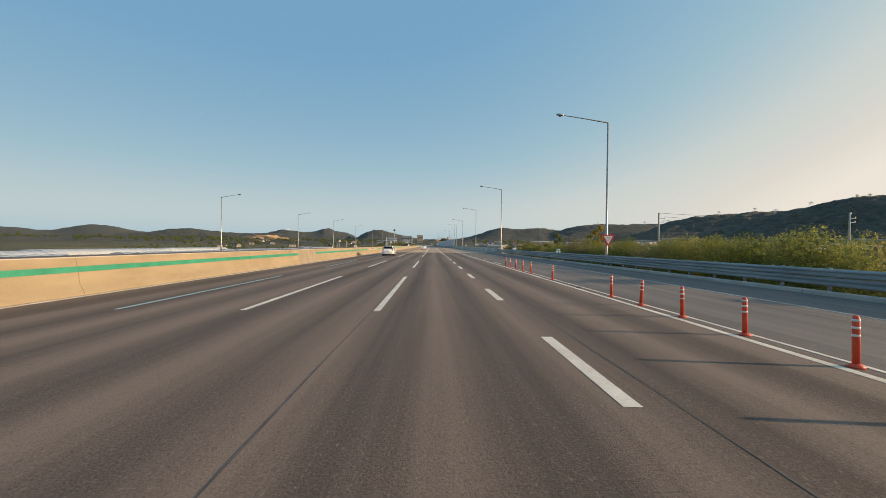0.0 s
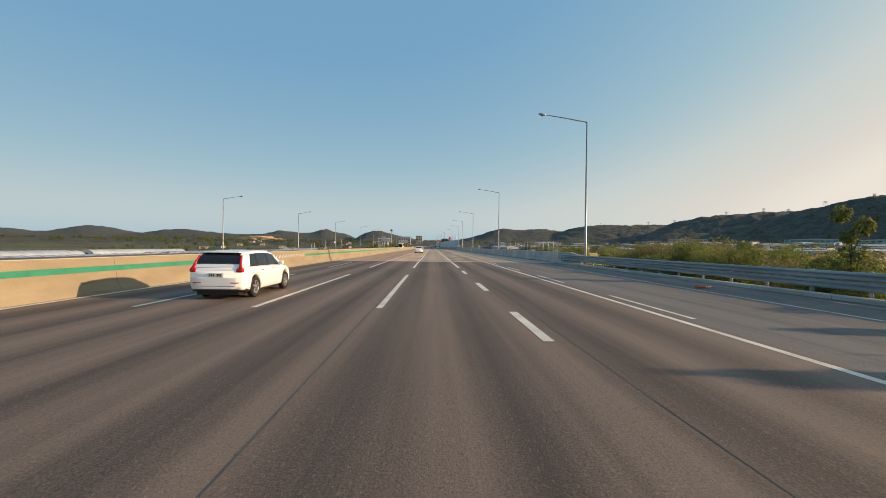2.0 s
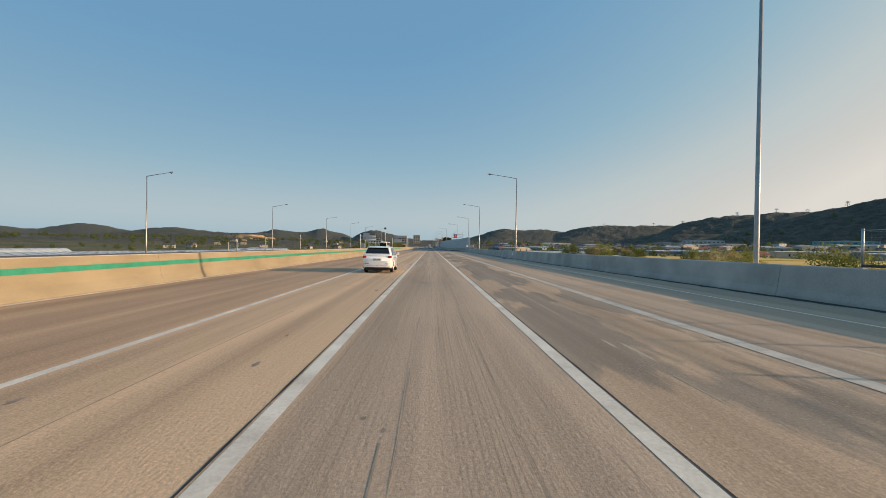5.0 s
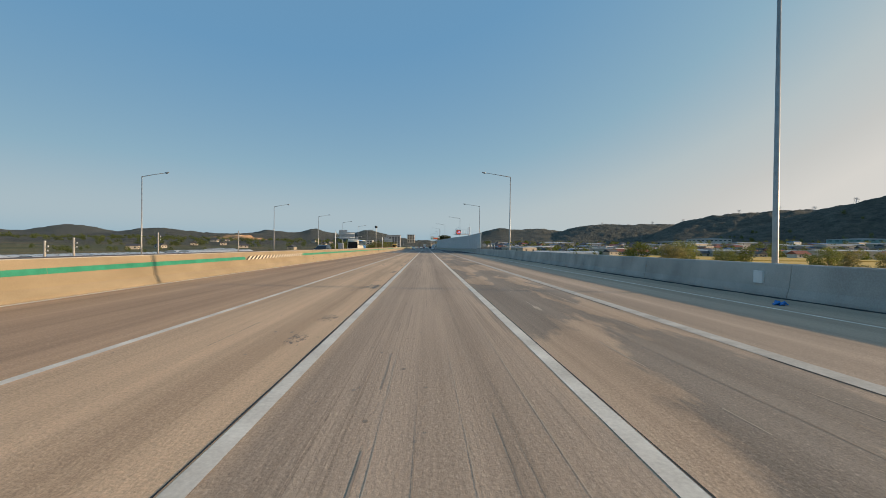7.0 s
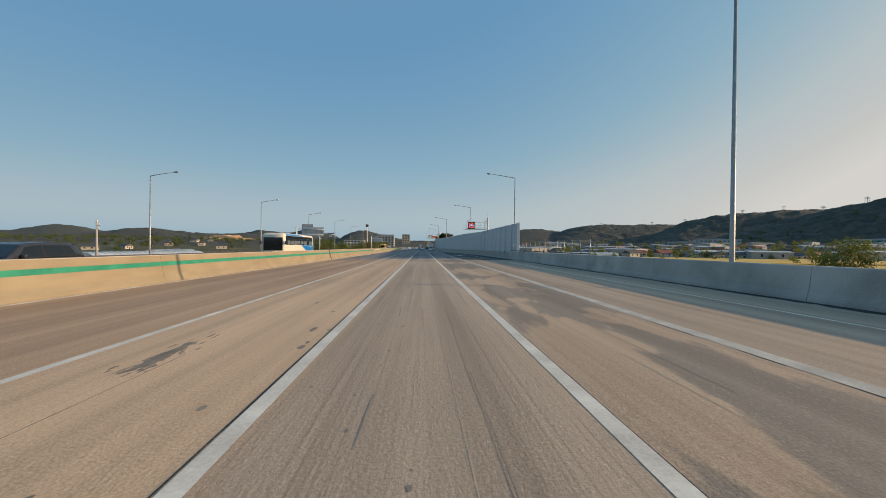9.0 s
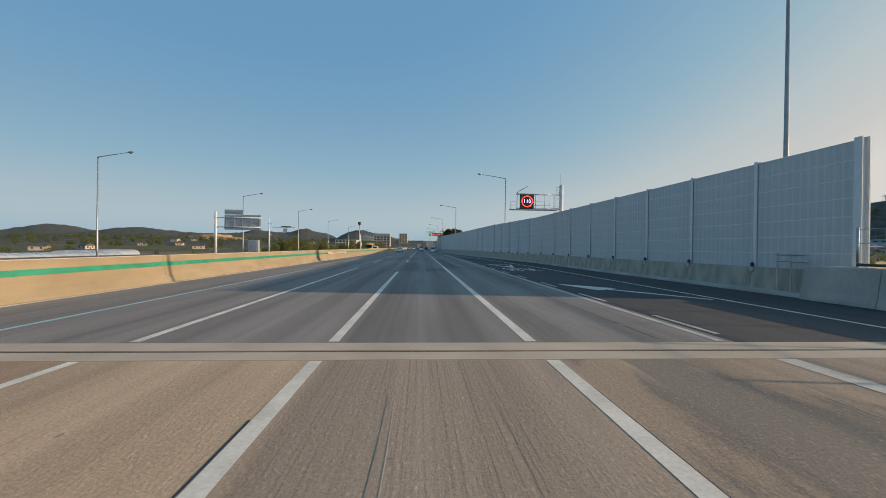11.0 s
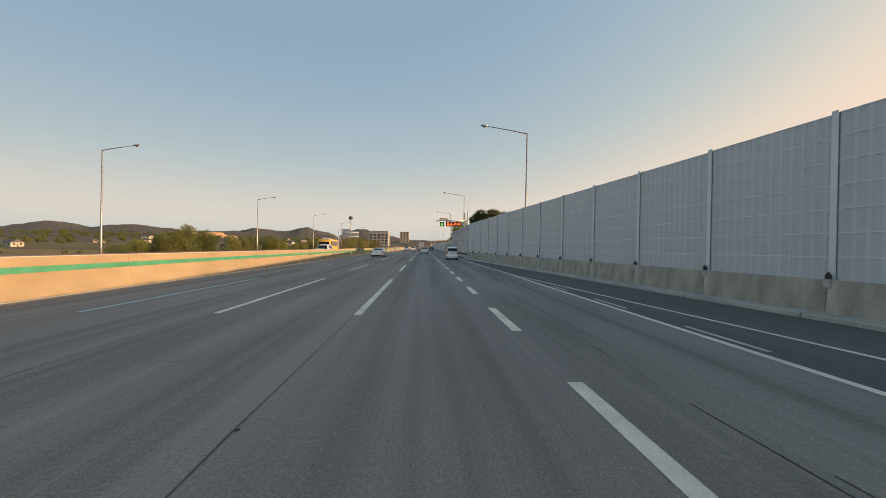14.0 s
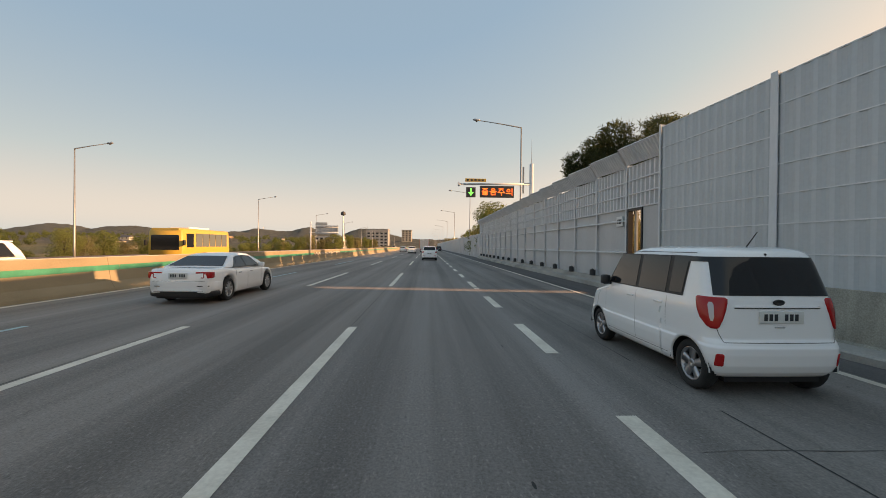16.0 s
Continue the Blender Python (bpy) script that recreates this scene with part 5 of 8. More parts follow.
def roof_patch(sh, y0, y1, w0, w1, out, n=8, m=10, lift=0.006):
    """A patch on the sloping screen at the front (out=1) or rear (out=-1)."""
    bm = bmesh.new()
    g = []
    for j in range(m + 1):
        y = y0 + (y1 - y0) * j / m
        zr = smooth_list(sh.roof, y, 0.03) + 0.004
        p = sh.cab_side(y, 1.0)
        half = max(p.x - 0.05, 0.1) * (w0 + (w1 - w0) * j / m)
        row = []
        for i in range(n + 1):
            u = -1 + 2 * i / n
            row.append(bm.verts.new((half * u, y + out * lift, zr + lift + 0.006 * (1 - u * u))))
        g.append(row)
    for j in range(m):
        for i in range(n):
            bm.faces.new((g[j][i], g[j][i + 1], g[j + 1][i + 1], g[j + 1][i]))
    return bm


def lathe(bm, prof, n, cx, cy, cz, sx):
    """Turn a profile of (out along x, radius) round the axle."""
    rings = [[bm.verts.new((cx + sx * o, cy + r * math.cos(a), cz + r * math.sin(a))) for a in (2 * math.pi * k / n for k in range(n))] for o, r in prof]
    for a, b in zip(rings, rings[1:]):
        for k in range(n):
            bm.faces.new((a[k], a[(k + 1) % n], b[(k + 1) % n], b[k]))
    return rings


def wheel(parent, x, y, r, sx, spokes=5, wide=0.19):
    bm = bmesh.new()
    lathe(bm, [(-wide, r * 0.62), (-wide, r * 0.93), (-wide * 0.8, r), (-0.03, r), (0.0, r * 0.94), (0.006, r * 0.80), (0.0, r * 0.70), (-0.02, r * 0.66)], 28, x, y, r, sx)
    w = part("wheel", bm, M_TYRE, parent, "black tyre", True)
    bm = bmesh.new()
    lathe(bm, [(-0.035, r * 0.685), (-0.008, r * 0.675), (-0.014, r * 0.62), (-0.10, r * 0.60)], 28, x, y, r, sx)
    rr = lathe(bm, [(-0.03, 0.001), (-0.012, 0.035), (-0.016, r * 0.19), (-0.06, r * 0.20)], 16, x, y, r, sx)
    for k in range(spokes):
        a = 2 * math.pi * (k + 0.25) / spokes
        ca, sa = math.cos(a), math.sin(a)
        v = []
        for rad, hwid in ((r * 0.12, 0.035), (r * 0.64, 0.055 if spokes < 7 else 0.034)):
            for t in (-1, 1):
                for o in (-0.022, -0.06):
                    v.append(bm.verts.new((x + sx * o, y + rad * ca - t * hwid * sa, r + rad * sa + t * hwid * ca)))
        for f in ((0, 2, 6, 4), (1, 5, 7, 3), (0, 4, 5, 1), (2, 3, 7, 6)):
            bm.faces.new([v[i] for i in f])
    part("rim", bm, M_RIM, w, "silver spoked alloy rim", True)
    # black disc behind the spokes, added for the dark inside the wheel
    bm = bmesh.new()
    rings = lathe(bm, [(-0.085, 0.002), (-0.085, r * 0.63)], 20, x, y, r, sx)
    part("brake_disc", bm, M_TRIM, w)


def mirror_pair(parent, sh, y, z, paint_m, out=0.20):
    for sx in (-1, 1):
        x = sx * (sh.hw(y) * 0.95)
        bm = bmesh.new()
        tube(bm, [(x - sx * 0.02, y, z), (x + sx * 0.05, y - 0.01, z + 0.02)], 0.025, 8)
        box(bm, min(x + sx * 0.03, x + sx * out), max(x + sx * 0.03, x + sx * out), y - 0.08, y + 0.06, z - 0.01, z + 0.15, 0.04)
        part("mirror", bm, paint_m, parent, "", True)


def pane_box(name, mat, parent, x0, x1, y0, y1, z0, z1, bev, label=""):
    return part(name, box(bmesh.new(), x0, x1, y0, y1, z0, z1, bev), mat, parent, label, True)


def plate(parent, y, z, w=0.34, x=0.0, hh=0.075):
    p = pane_box("number_plate", M_PLATE, parent, x - w * 0.78, x + w * 0.78, y - 0.014, y, z - hh, z + hh, 0.006, "white number plate")
    bm = bmesh.new()
    for k in range(7):
        if k == 3:
            continue
        box(bm, x - w * 0.62 + k * w * 0.18, x - w * 0.62 + k * w * 0.18 + w * 0.11, y - 0.019, y - 0.0145, z - hh * 0.55, z + hh * 0.55)
    part("plate_marks", bm, M_CHARS, p, "dark bars for the characters")


def handles(parent, sh, ys, z, mat):
    for y in ys:
        for sx in (-1, 1):
            x = sx * sh.hw(y) * 0.985
            part("door_handle", box(bmesh.new(), x - 0.02, x + 0.02, y - 0.09, y + 0.09, z - 0.012, z + 0.018, 0.01), mat, parent, "", True)


def shell(parent, sh, paint_m, cab, step=0.07, spokes=5):
    arch = [a + k * (sh.tyre + 0.055) * f for a in sh.axles for k in (-1, 1) for f in (1.0, 0.985, 0.93, 0.8, 0.6, 0.35)] + list(sh.axles)
    bm = bmesh.new()
    loft(bm, [sh.body_ring(y) for y in stations(0.0, sh.length, arch + [0.02, 0.05, sh.length - 0.02, sh.length - 0.06], step)])
    part("body", bm, paint_m, parent, "", True)
    bm = bmesh.new()
    loft(bm, [sh.cab_ring(y) for y in stations(cab[0], cab[1], [p[0] for p in sh.roof], 0.06)])
    part("cabin", bm, paint_m, parent, "", True)
    part("underbody", box(bmesh.new(), -sh.width * 0.36, sh.width * 0.36, 0.12, sh.length - 0.12, 0.16, 0.62), M_TRIM, parent)
    # black box that fills the space between the axles with shade
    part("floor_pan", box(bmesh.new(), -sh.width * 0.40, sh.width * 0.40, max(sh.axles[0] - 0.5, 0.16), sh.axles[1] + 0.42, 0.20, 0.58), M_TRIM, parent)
    for a in sh.axles:
        for sx in (-1, 1):
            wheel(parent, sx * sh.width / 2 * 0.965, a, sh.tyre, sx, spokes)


def wrap_bumper(parent, sh, y_side, z0, z1, mat, label, out=0.012, back=0.05, power=4.5, lip=0.05, n=40):
    """A bumper that runs round the rear corners: a superellipse in plan with a rounded section."""
    W = sh.hw(y_side) + out
    prof = [(z0, 0.955), (z0 + lip * 0.5, 0.985), (z0 + lip, 1.0), ((z0 + z1) / 2, 1.004), (z1 - lip, 1.0), (z1 - lip * 0.35, 0.985), (z1, 0.95)]
    bm = bmesh.new()
    rows = []
    for z, s in prof:
        row = []
        for k in range(n + 1):
            a = math.pi * k / n
            ca, sa = math.cos(a), math.sin(a)
            x = W * s * math.copysign(abs(ca) ** (2 / power), ca)
            row.append(bm.verts.new((x, y_side - (y_side + back * s) * abs(sa) ** (2 / power), z)))
        rows.append(row)
    for r0, r1 in zip(rows, rows[1:]):
        for k in range(n):
            bm.faces.new((r0[k], r0[k + 1], r1[k + 1], r1[k]))
    bm.faces.new(rows[0][::-1])
    bm.faces.new(rows[-1])
    return part("bumper", bm, mat, parent, label, True)


def bend(ob, x0, x1, depth):
    """Bend a lamp round the car's rear corner."""
    for v in ob.data.vertices:
        f = (abs(v.co.x) - x0) / (x1 - x0)
        if f > 0:
            v.co.y += depth * f * f


class RoundedHull:
    """A car hull built up in level slices: each slice a rounded rectangle in plan, from (z, rear y, front y, half width) stations."""

    def __init__(self, slices, rear_round, front_round):
        self.slices, self.rr, self.fr = slices, rear_round, front_round

    def at(self, z):
        zs = [q[0] for q in self.slices]
        return [float(np.interp(z, zs, [q[k] for q in self.slices])) for k in (1, 2, 3)]

    def bow(self, y):
        return 1.0 - 0.045 * ((y - 1.6) / 1.9) ** 2

    def hw(self, y):
        return 0.80 * self.bow(y)

    def side(self, y, z):
        return self.at(z)[2] * self.bow(y)

    def half(self, z):
        """Half the outline from the middle of the rear round to the middle of the front."""
        r, f, w = self.at(z)
        rr, fr = min(self.rr, w * 0.6), min(self.fr, w * 0.6)
        p = [((w - rr) * k / 12, r) for k in range(12)]
        p += [(w - rr + rr * math.sin(t), r + rr - rr * math.cos(t)) for t in (math.pi / 2 * k / 10 for k in range(10))]
        p += [(w, r + rr + (f - fr - r - rr) * k / 96) for k in range(96)]
        p += [(w - fr + fr * math.cos(t), f - fr + fr * math.sin(t)) for t in (math.pi / 2 * k / 10 for k in range(10))]
        p += [((w - fr) * (1 - k / 8), f) for k in range(9)]
        out = []
        for x, y in p:
            x *= self.bow(y)
            q = min(abs(x) / w, 1.0)
            out.append((x, y + (0.035 * q * q if y < 1.0 else -0.09 * q * q if y > f - 0.5 else 0.0)))
        return out

    def ring(self, z):
        h = self.half(z)
        return [(x, y, z) for x, y in h] + [(-x, y, z) for x, y in h[-2:0:-1]]

    def rear(self, s, z, out):
        """A point s metres round the rear from its middle, lifted outwards."""
        h = self.half(z)
        g, left = math.copysign(1.0, s), abs(s)
        for (xa, ya), (xb, yb) in zip(h, h[1:]):
            d = math.hypot(xb - xa, yb - ya)
            if left <= d:
                f = left / d
                nx, ny = (yb - ya) / d, -(xb - xa) / d
                return Vector((g * (xa + (xb - xa) * f + nx * out), ya + (yb - ya) * f + ny * out, z))
            left -= d
        return Vector((g * h[-1][0], h[-1][1], z))


def rear_patch(hull, rows, out, n=16, thick=0.0):
    """A patch round the rear: rows of (z, from, to) along the outline."""
    bm = bmesh.new()
    g = [[bm.verts.new(hull.rear(a + (b - a) * i / n, z, out)) for i in range(n + 1)] for z, a, b in rows]
    for r0, r1 in zip(g, g[1:]):
        for i in range(n):
            bm.faces.new((r0[i], r0[i + 1], r1[i + 1], r1[i]))
    if thick:
        rim = g[0] + [r[-1] for r in g[1:]] + g[-1][-2::-1] + [r[0] for r in g[-2:0:-1]]
        back = [bm.verts.new(v.co + Vector((-math.copysign(thick * 0.5, v.co.x), thick, 0))) for v in rim]
        for k in range(len(rim)):
            j = (k + 1) % len(rim)
            bm.faces.new((rim[k], rim[j], back[j], back[k]))
    return bm


def flank_patch(hull, foot, head, sx, out=0.005, n=10, m=8):
    """A patch on the hull's side between (y, y, z) at its foot and at its head."""
    bm = bmesh.new()
    g = []
    for j in range(m + 1):
        f = j / m
        z = foot[2] + (head[2] - foot[2]) * f
        a, b = foot[0] + (head[0] - foot[0]) * f, foot[1] + (head[1] - foot[1]) * f
        g.append([bm.verts.new((sx * (hull.side(a + (b - a) * i / n, z) + out), a + (b - a) * i / n, z)) for i in range(n + 1)])
    for r0, r1 in zip(g, g[1:]):
        for i in range(n):
            bm.faces.new((r0[i], r0[i + 1], r1[i + 1], r1[i]))
    return bm


def box_car():
    t = thing("city_van", "white boxy city car with tinted windows in the shaded lane", "car")
    hull = RoundedHull([(0.24, 0.1, 3.46, 0.735), (0.3, 0.045, 3.54, 0.77), (0.38, 0.012, 3.59, 0.788), (0.5, 0, 3.6, 0.8), (0.59, 0.004, 3.59, 0.802), (0.63, 0.022, 3.58, 0.8),
                        (0.67, 0.055, 3.565, 0.798), (0.83, 0.068, 3.5, 0.8), (0.91, 0.072, 3.42, 0.798), (0.98, 0.075, 3.16, 0.792), (1.05, 0.082, 2.9, 0.78), (1.11, 0.092, 2.8, 0.768),
                        (1.15, 0.105, 2.75, 0.758), (1.33, 0.16, 2.56, 0.728), (1.53, 0.225, 2.36, 0.692), (1.6, 0.255, 2.28, 0.676), (1.64, 0.285, 2.21, 0.655), (1.67, 0.33, 2.12, 0.62),
                        (1.695, 0.41, 2, 0.56), (1.71, 0.52, 1.86, 0.47), (1.72, 0.68, 1.7, 0.34), (1.725, 0.9, 1.5, 0.18)], 0.17, 0.34)
    axles, r, arch = (0.47, 2.97), 0.293, 0.332
    zs = sorted(set([0.24 + 0.025 * k for k in range(20)] + [0.72, 0.76, 0.82, 0.90, 0.98, 1.04, 1.10, 1.16, 1.22, 1.36, 1.43] + [q[0] for q in hull.slices]))
    bm = bmesh.new()
    rings = [[bm.verts.new(p) for p in hull.ring(z)] for z in zs]
    n = len(rings[0])
    for ra, rb in zip(rings, rings[1:]):
        for k in range(n):
            bm.faces.new((ra[k], ra[(k + 1) % n], rb[(k + 1) % n], rb[k]))
    bm.faces.new(rings[0][::-1])
    bm.faces.new(rings[-1])
    bm.verts.ensure_lookup_table()

    def off(co):
        return min((math.hypot(co.y - a, co.z - r), a) for a in axles)
    for v in bm.verts:
        d, a = off(v.co)
        if abs(v.co.x) > 0.66 and abs(d - arch) < 0.018 and d > 0:
            v.co.y, v.co.z = a + (v.co.y - a) * arch / d, r + (v.co.z - r) * arch / d
    gone = [f for f in bm.faces if abs(f.calc_center_median().x) > 0.66 and off(f.calc_center_median())[0] < arch]
    bmesh.ops.delete(bm, geom=gone, context='FACES')
    part("body", bm, M_CAR, t, "", True)
    part("underbody", box(bmesh.new(), -0.56, 0.56, 0.15, 3.45, 0.17, 0.60), M_TRIM, t)
    for a in axles:
        for sx in (-1, 1):
            bm = bmesh.new()
            arc = [math.pi * (-0.01 + 1.02 * k / 30) for k in range(31)]
            inner = [bm.verts.new((sx * 0.57, a + (arch + 0.004) * math.cos(q), r + (arch + 0.004) * math.sin(q))) for q in arc]
            outer = [bm.verts.new((sx * (hull.side(a, 0.45) - 0.004), a + (arch + 0.004) * math.cos(q), r + (arch + 0.004) * math.sin(q))) for q in arc]
            for k in range(30):
                bm.faces.new((inner[k], inner[k + 1], outer[k + 1], outer[k]))
            bm.faces.new(inner)
            part("wheel_well", bm, M_TRIM, t, "dark wheel well", True)
            bm = bmesh.new()
            lip = []
            for q in arc:
                y0, z0, y1, z1 = a + (arch - 0.006) * math.cos(q), r + (arch - 0.006) * math.sin(q), a + (arch + 0.028) * math.cos(q), r + (arch + 0.028) * math.sin(q)
                lip.append([bm.verts.new((sx * (hull.side(y0, max(z0, 0.3)) - 0.02), y0, z0)), bm.verts.new((sx * (hull.side(y0, max(z0, 0.3)) + 0.008), y0, z0)),
                            bm.verts.new((sx * (hull.side(y1, max(z1, 0.3)) + 0.003), y1, z1))])
            for p, q in zip(lip, lip[1:]):
                bm.faces.new((p[0], p[1], q[1], q[0]))
                bm.faces.new((p[1], p[2], q[2], q[1]))
            part("arch_lip", bm, M_CAR, t, "", True)
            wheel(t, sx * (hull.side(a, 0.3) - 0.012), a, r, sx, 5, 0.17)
    # glass: rear window round both corners, a dark strip over the white pillars, side panes
    glass = part("rear_window", rear_patch(hull, [(1.155 + 0.0436 * k, -0.70 + 0.004 * k, 0.70 - 0.004 * k) for k in range(11)], 0.006, 30), M_CARGLASS, t, "dark rear window wrapped round the corners", True)
    part("wiper_hub", tube(bmesh.new(), [hull.rear(0.0, 1.62, -0.01), hull.rear(0.0, 1.62, 0.012)], 0.014, 8), M_TRIM, t)
    for sx in (-1, 1):
        part("window_pillar", rear_patch(hull, [(1.53, sx * 0.66, sx * 1.12), (1.56, sx * 0.66, sx * 1.12), (1.59, sx * 0.64, sx * 1.12)], 0.007, 14), M_CARGLASS, glass, "", True)
        part("window_surround", flank_patch(hull, (0.60, 2.62, 1.095), (0.56, 2.27, 1.595), sx, 0.003, 16), M_TRIM, t, "black window surround", True)
        part("side_window", flank_patch(hull, (1.70, 2.56, 1.11), (1.70, 2.27, 1.58), sx, 0.007), M_CARGLASS, t, "", True)
        part("side_window", flank_patch(hull, (0.96, 1.62, 1.11), (0.96, 1.62, 1.58), sx, 0.007), M_CARGLASS, t, "", True)
        part("side_window", flank_patch(hull, (0.63, 0.88, 1.13), (0.59, 0.88, 1.58), sx, 0.007), M_CARGLASS, t, "", True)
        lamp = part("tail_lamp", rear_patch(hull, [(0.785, sx * 0.69, sx * 0.745), (0.81, sx * 0.665, sx * 0.785), (0.89, sx * 0.635, sx * 0.85), (0.98, sx * 0.605, sx * 0.89), (1.07, sx * 0.58, sx * 0.905),
                                                   (1.115, sx * 0.575, sx * 0.90), (1.135, sx * 0.60, sx * 0.86)], 0.016, 14, 0.03), M_TAIL, t, "red shield-shaped tail lamp", True)
        part("reverse_lamp", rear_patch(hull, [(0.87, sx * 0.722, sx * 0.745), (0.92, sx * 0.712, sx * 0.757), (1.05, sx * 0.708, sx * 0.762), (1.08, sx * 0.72, sx * 0.75)], 0.021, 6), M_TAILCLEAR, lamp, "clear centre lens", True)
        part("bumper_reflector", rear_patch(hull, [(0.375, sx * 0.665, sx * 0.735), (0.39, sx * 0.655, sx * 0.74), (0.50, sx * 0.655, sx * 0.735), (0.515, sx * 0.67, sx * 0.72)], 0.008, 6, 0.01), M_TAIL, t, "red bumper reflector", True)
        part("tailgate_seam", rear_patch(hull, [(0.645, sx * 0.640, sx * 0.648), (0.72, sx * 0.668, sx * 0.676), (0.79, sx * 0.690, sx * 0.698)], 0.002, 1), M_SEAM, t)
        for y, z0 in ((0.90, 0.66), (1.66, 0.26), (2.66, 0.62)):
            part("door_seam", flank_patch(hull, (y, y + 0.005, z0), (y, y + 0.005, 1.06), sx, 0.002, 1, 8), M_SEAM, t)
        part("sill_seam", flank_patch(hull, (0.86, 2.60, 0.330), (0.86, 2.60, 0.336), sx, 0.002, 10, 1), M_SEAM, t)
        part("roof_channel", flank_patch(hull, (0.50, 2.20, 1.630), (0.50, 2.16, 1.638), sx, 0.002, 16, 1), M_SEAM, t)
    part("tailgate_seam", rear_patch(hull, [(0.636, -0.64, 0.64), (0.643, -0.64, 0.64)], 0.003, 24), M_SEAM, t)
    part("tailgate_step", rear_patch(hull, [(1.025, -0.50, 0.50), (1.030, -0.50, 0.50), (1.042, -0.49, 0.49), (1.046, -0.49, 0.49)], 0.016, 20, 0.02), M_CAR, t, "", True)
    part("step_seam", rear_patch(hull, [(1.012, -0.50, 0.50), (1.024, -0.50, 0.50)], 0.004, 20), M_SEAM, t)
    part("windscreen", box(bmesh.new(), -0.60, 0.60, 2.40, 2.41, 1.1, 1.5), M_CARGLASS, t)
    plate(t, 0.066, 0.92, 0.33, 0.02, 0.068)
    bm = bmesh.new()
    lathe(bm, [(0.0, 0.002), (0.012, 0.05), (0.0, 0.062)], 20, 0, 0, 0, 1)
    for v in bm.verts:
        v.co = Vector((v.co.y * 1.15, 0.072 - v.co.x, 1.085 + v.co.z * 0.55))
    part("badge", bm, M_TRIM, t, "dark oval badge")
    pane_box("latch", M_CHROME, t, -0.06, 0.06, 0.05, 0.062, 0.80, 0.815, 0.004)
    mirror_pair(t, hull, 2.56, 1.07, M_TRIM, 0.17)
    handles(t, hull, (1.08, 1.82), 0.96, M_CAR)
    part("antenna", tube(bmesh.new(), [(0.0, 0.55, 1.70), (0.0, 0.38, 1.89)], [0.009, 0.005], 6), M_TRIM, t)
    return t


def saloon():
    t = thing("saloon_car", "white saloon car with red c-shaped tail lamps", "car")
    sh = Shape(4.76, 1.85, [(0, 0.80), (0.04, 0.945), (0.12, 0.98), (0.75, 1.0), (1.2, 0.965), (3.2, 0.93), (4.1, 0.83), (4.55, 0.70), (4.76, 0.55)],
               [(0.70, 0.99), (1.02, 1.12), (1.45, 1.30), (1.85, 1.385), (2.3, 1.405), (2.72, 1.37), (3.17, 1.18), (3.62, 0.93)],
               [(0.5, 0.78), (1.4, 0.72), (2.6, 0.73), (3.4, 0.84)],
               [(0, 0.80), (0.04, 0.86), (0.12, 0.92), (0.3, 0.965), (0.6, 0.99), (1.2, 1.0), (3.6, 0.985), (4.3, 0.94), (4.6, 0.84), (4.76, 0.66)], (0.98, 3.85), 0.345,
               [(0, 0.34), (0.1, 0.26), (0.5, 0.20), (4.2, 0.19), (4.76, 0.24)])
    shell(t, sh, M_CAR, (0.71, 3.60), 0.07, 9)
    part("rear_window", roof_patch(sh, 0.80, 1.46, 0.98, 0.95, -1), M_CARGLASS, t, "dark rear window", True)
    part("windscreen", roof_patch(sh, 2.78, 3.55, 0.94, 0.96, 1), M_CARGLASS, t, "", True)
    for sx in (-1, 1):
        part("window_surround", side_patch(sh, (1.16, 3.34), (1.62, 2.70), 0.07, 0.90, sx, 0.003, 20), M_TRIM, t, "black window surround", True)
        part("side_window", side_patch(sh, (2.14, 3.24), (2.12, 2.66), 0.12, 0.86, sx), M_CARGLASS, t, "", True)
        part("side_window", side_patch(sh, (1.44, 2.08), (1.70, 2.06), 0.12, 0.86, sx), M_CARGLASS, t, "", True)
        part("side_window", side_patch(sh, (1.24, 1.40), (1.58, 1.66), 0.12, 0.80, sx), M_CARGLASS, t, "", True)
        lamp = pane_box("tail_lamp", M_TAIL, t, min(sx * 0.46, sx * 0.855), max(sx * 0.46, sx * 0.855), -0.012, 0.10, 0.862, 0.902, 0.012, "red tail lamp")
        pane_box("lamp_limb", M_TAIL, lamp, min(sx * 0.755, sx * 0.862), max(sx * 0.755, sx * 0.862), -0.010, 0.16, 0.735, 0.90, 0.02)
        pane_box("lamp_limb", M_TAIL, lamp, min(sx * 0.60, sx * 0.80), max(sx * 0.60, sx * 0.80), -0.008, 0.10, 0.728, 0.756, 0.008)
        pane_box("lamp_lens", M_TAIL, lamp, min(sx * 0.66, sx * 0.80), max(sx * 0.66, sx * 0.80), -0.004, 0.08, 0.75, 0.87, 0.008, "dark red lens")
        for q in (lamp, *lamp.children):
            bend(q, 0.70, 0.88, 0.09)
        bend(pane_box("bumper_slot", M_TRIM, t, min(sx * 0.50, sx * 0.80), max(sx * 0.50, sx * 0.80), -0.024, 0.06, 0.50, 0.522, 0.006), 0.55, 0.80, 0.05)
        for y in (1.35, 2.16, 3.22):
            bm = box(bmesh.new(), sx * sh.hw(y) - 0.002, sx * sh.hw(y) + 0.002, y - 0.002, y + 0.002, 0.34 if y > 1.5 else 0.72, 0.88)
            part("door_seam", bm, M_SEAM, t)
    wrap_bumper(t, sh, 0.50, 0.36, 0.645, M_CAR, "white rear bumper", 0.004, 0.02, 4.0, 0.05)
    wrap_bumper(t, sh, 0.46, 0.22, 0.37, M_TRIM, "black lower valance", -0.008, 0.012, 4.0, 0.03)
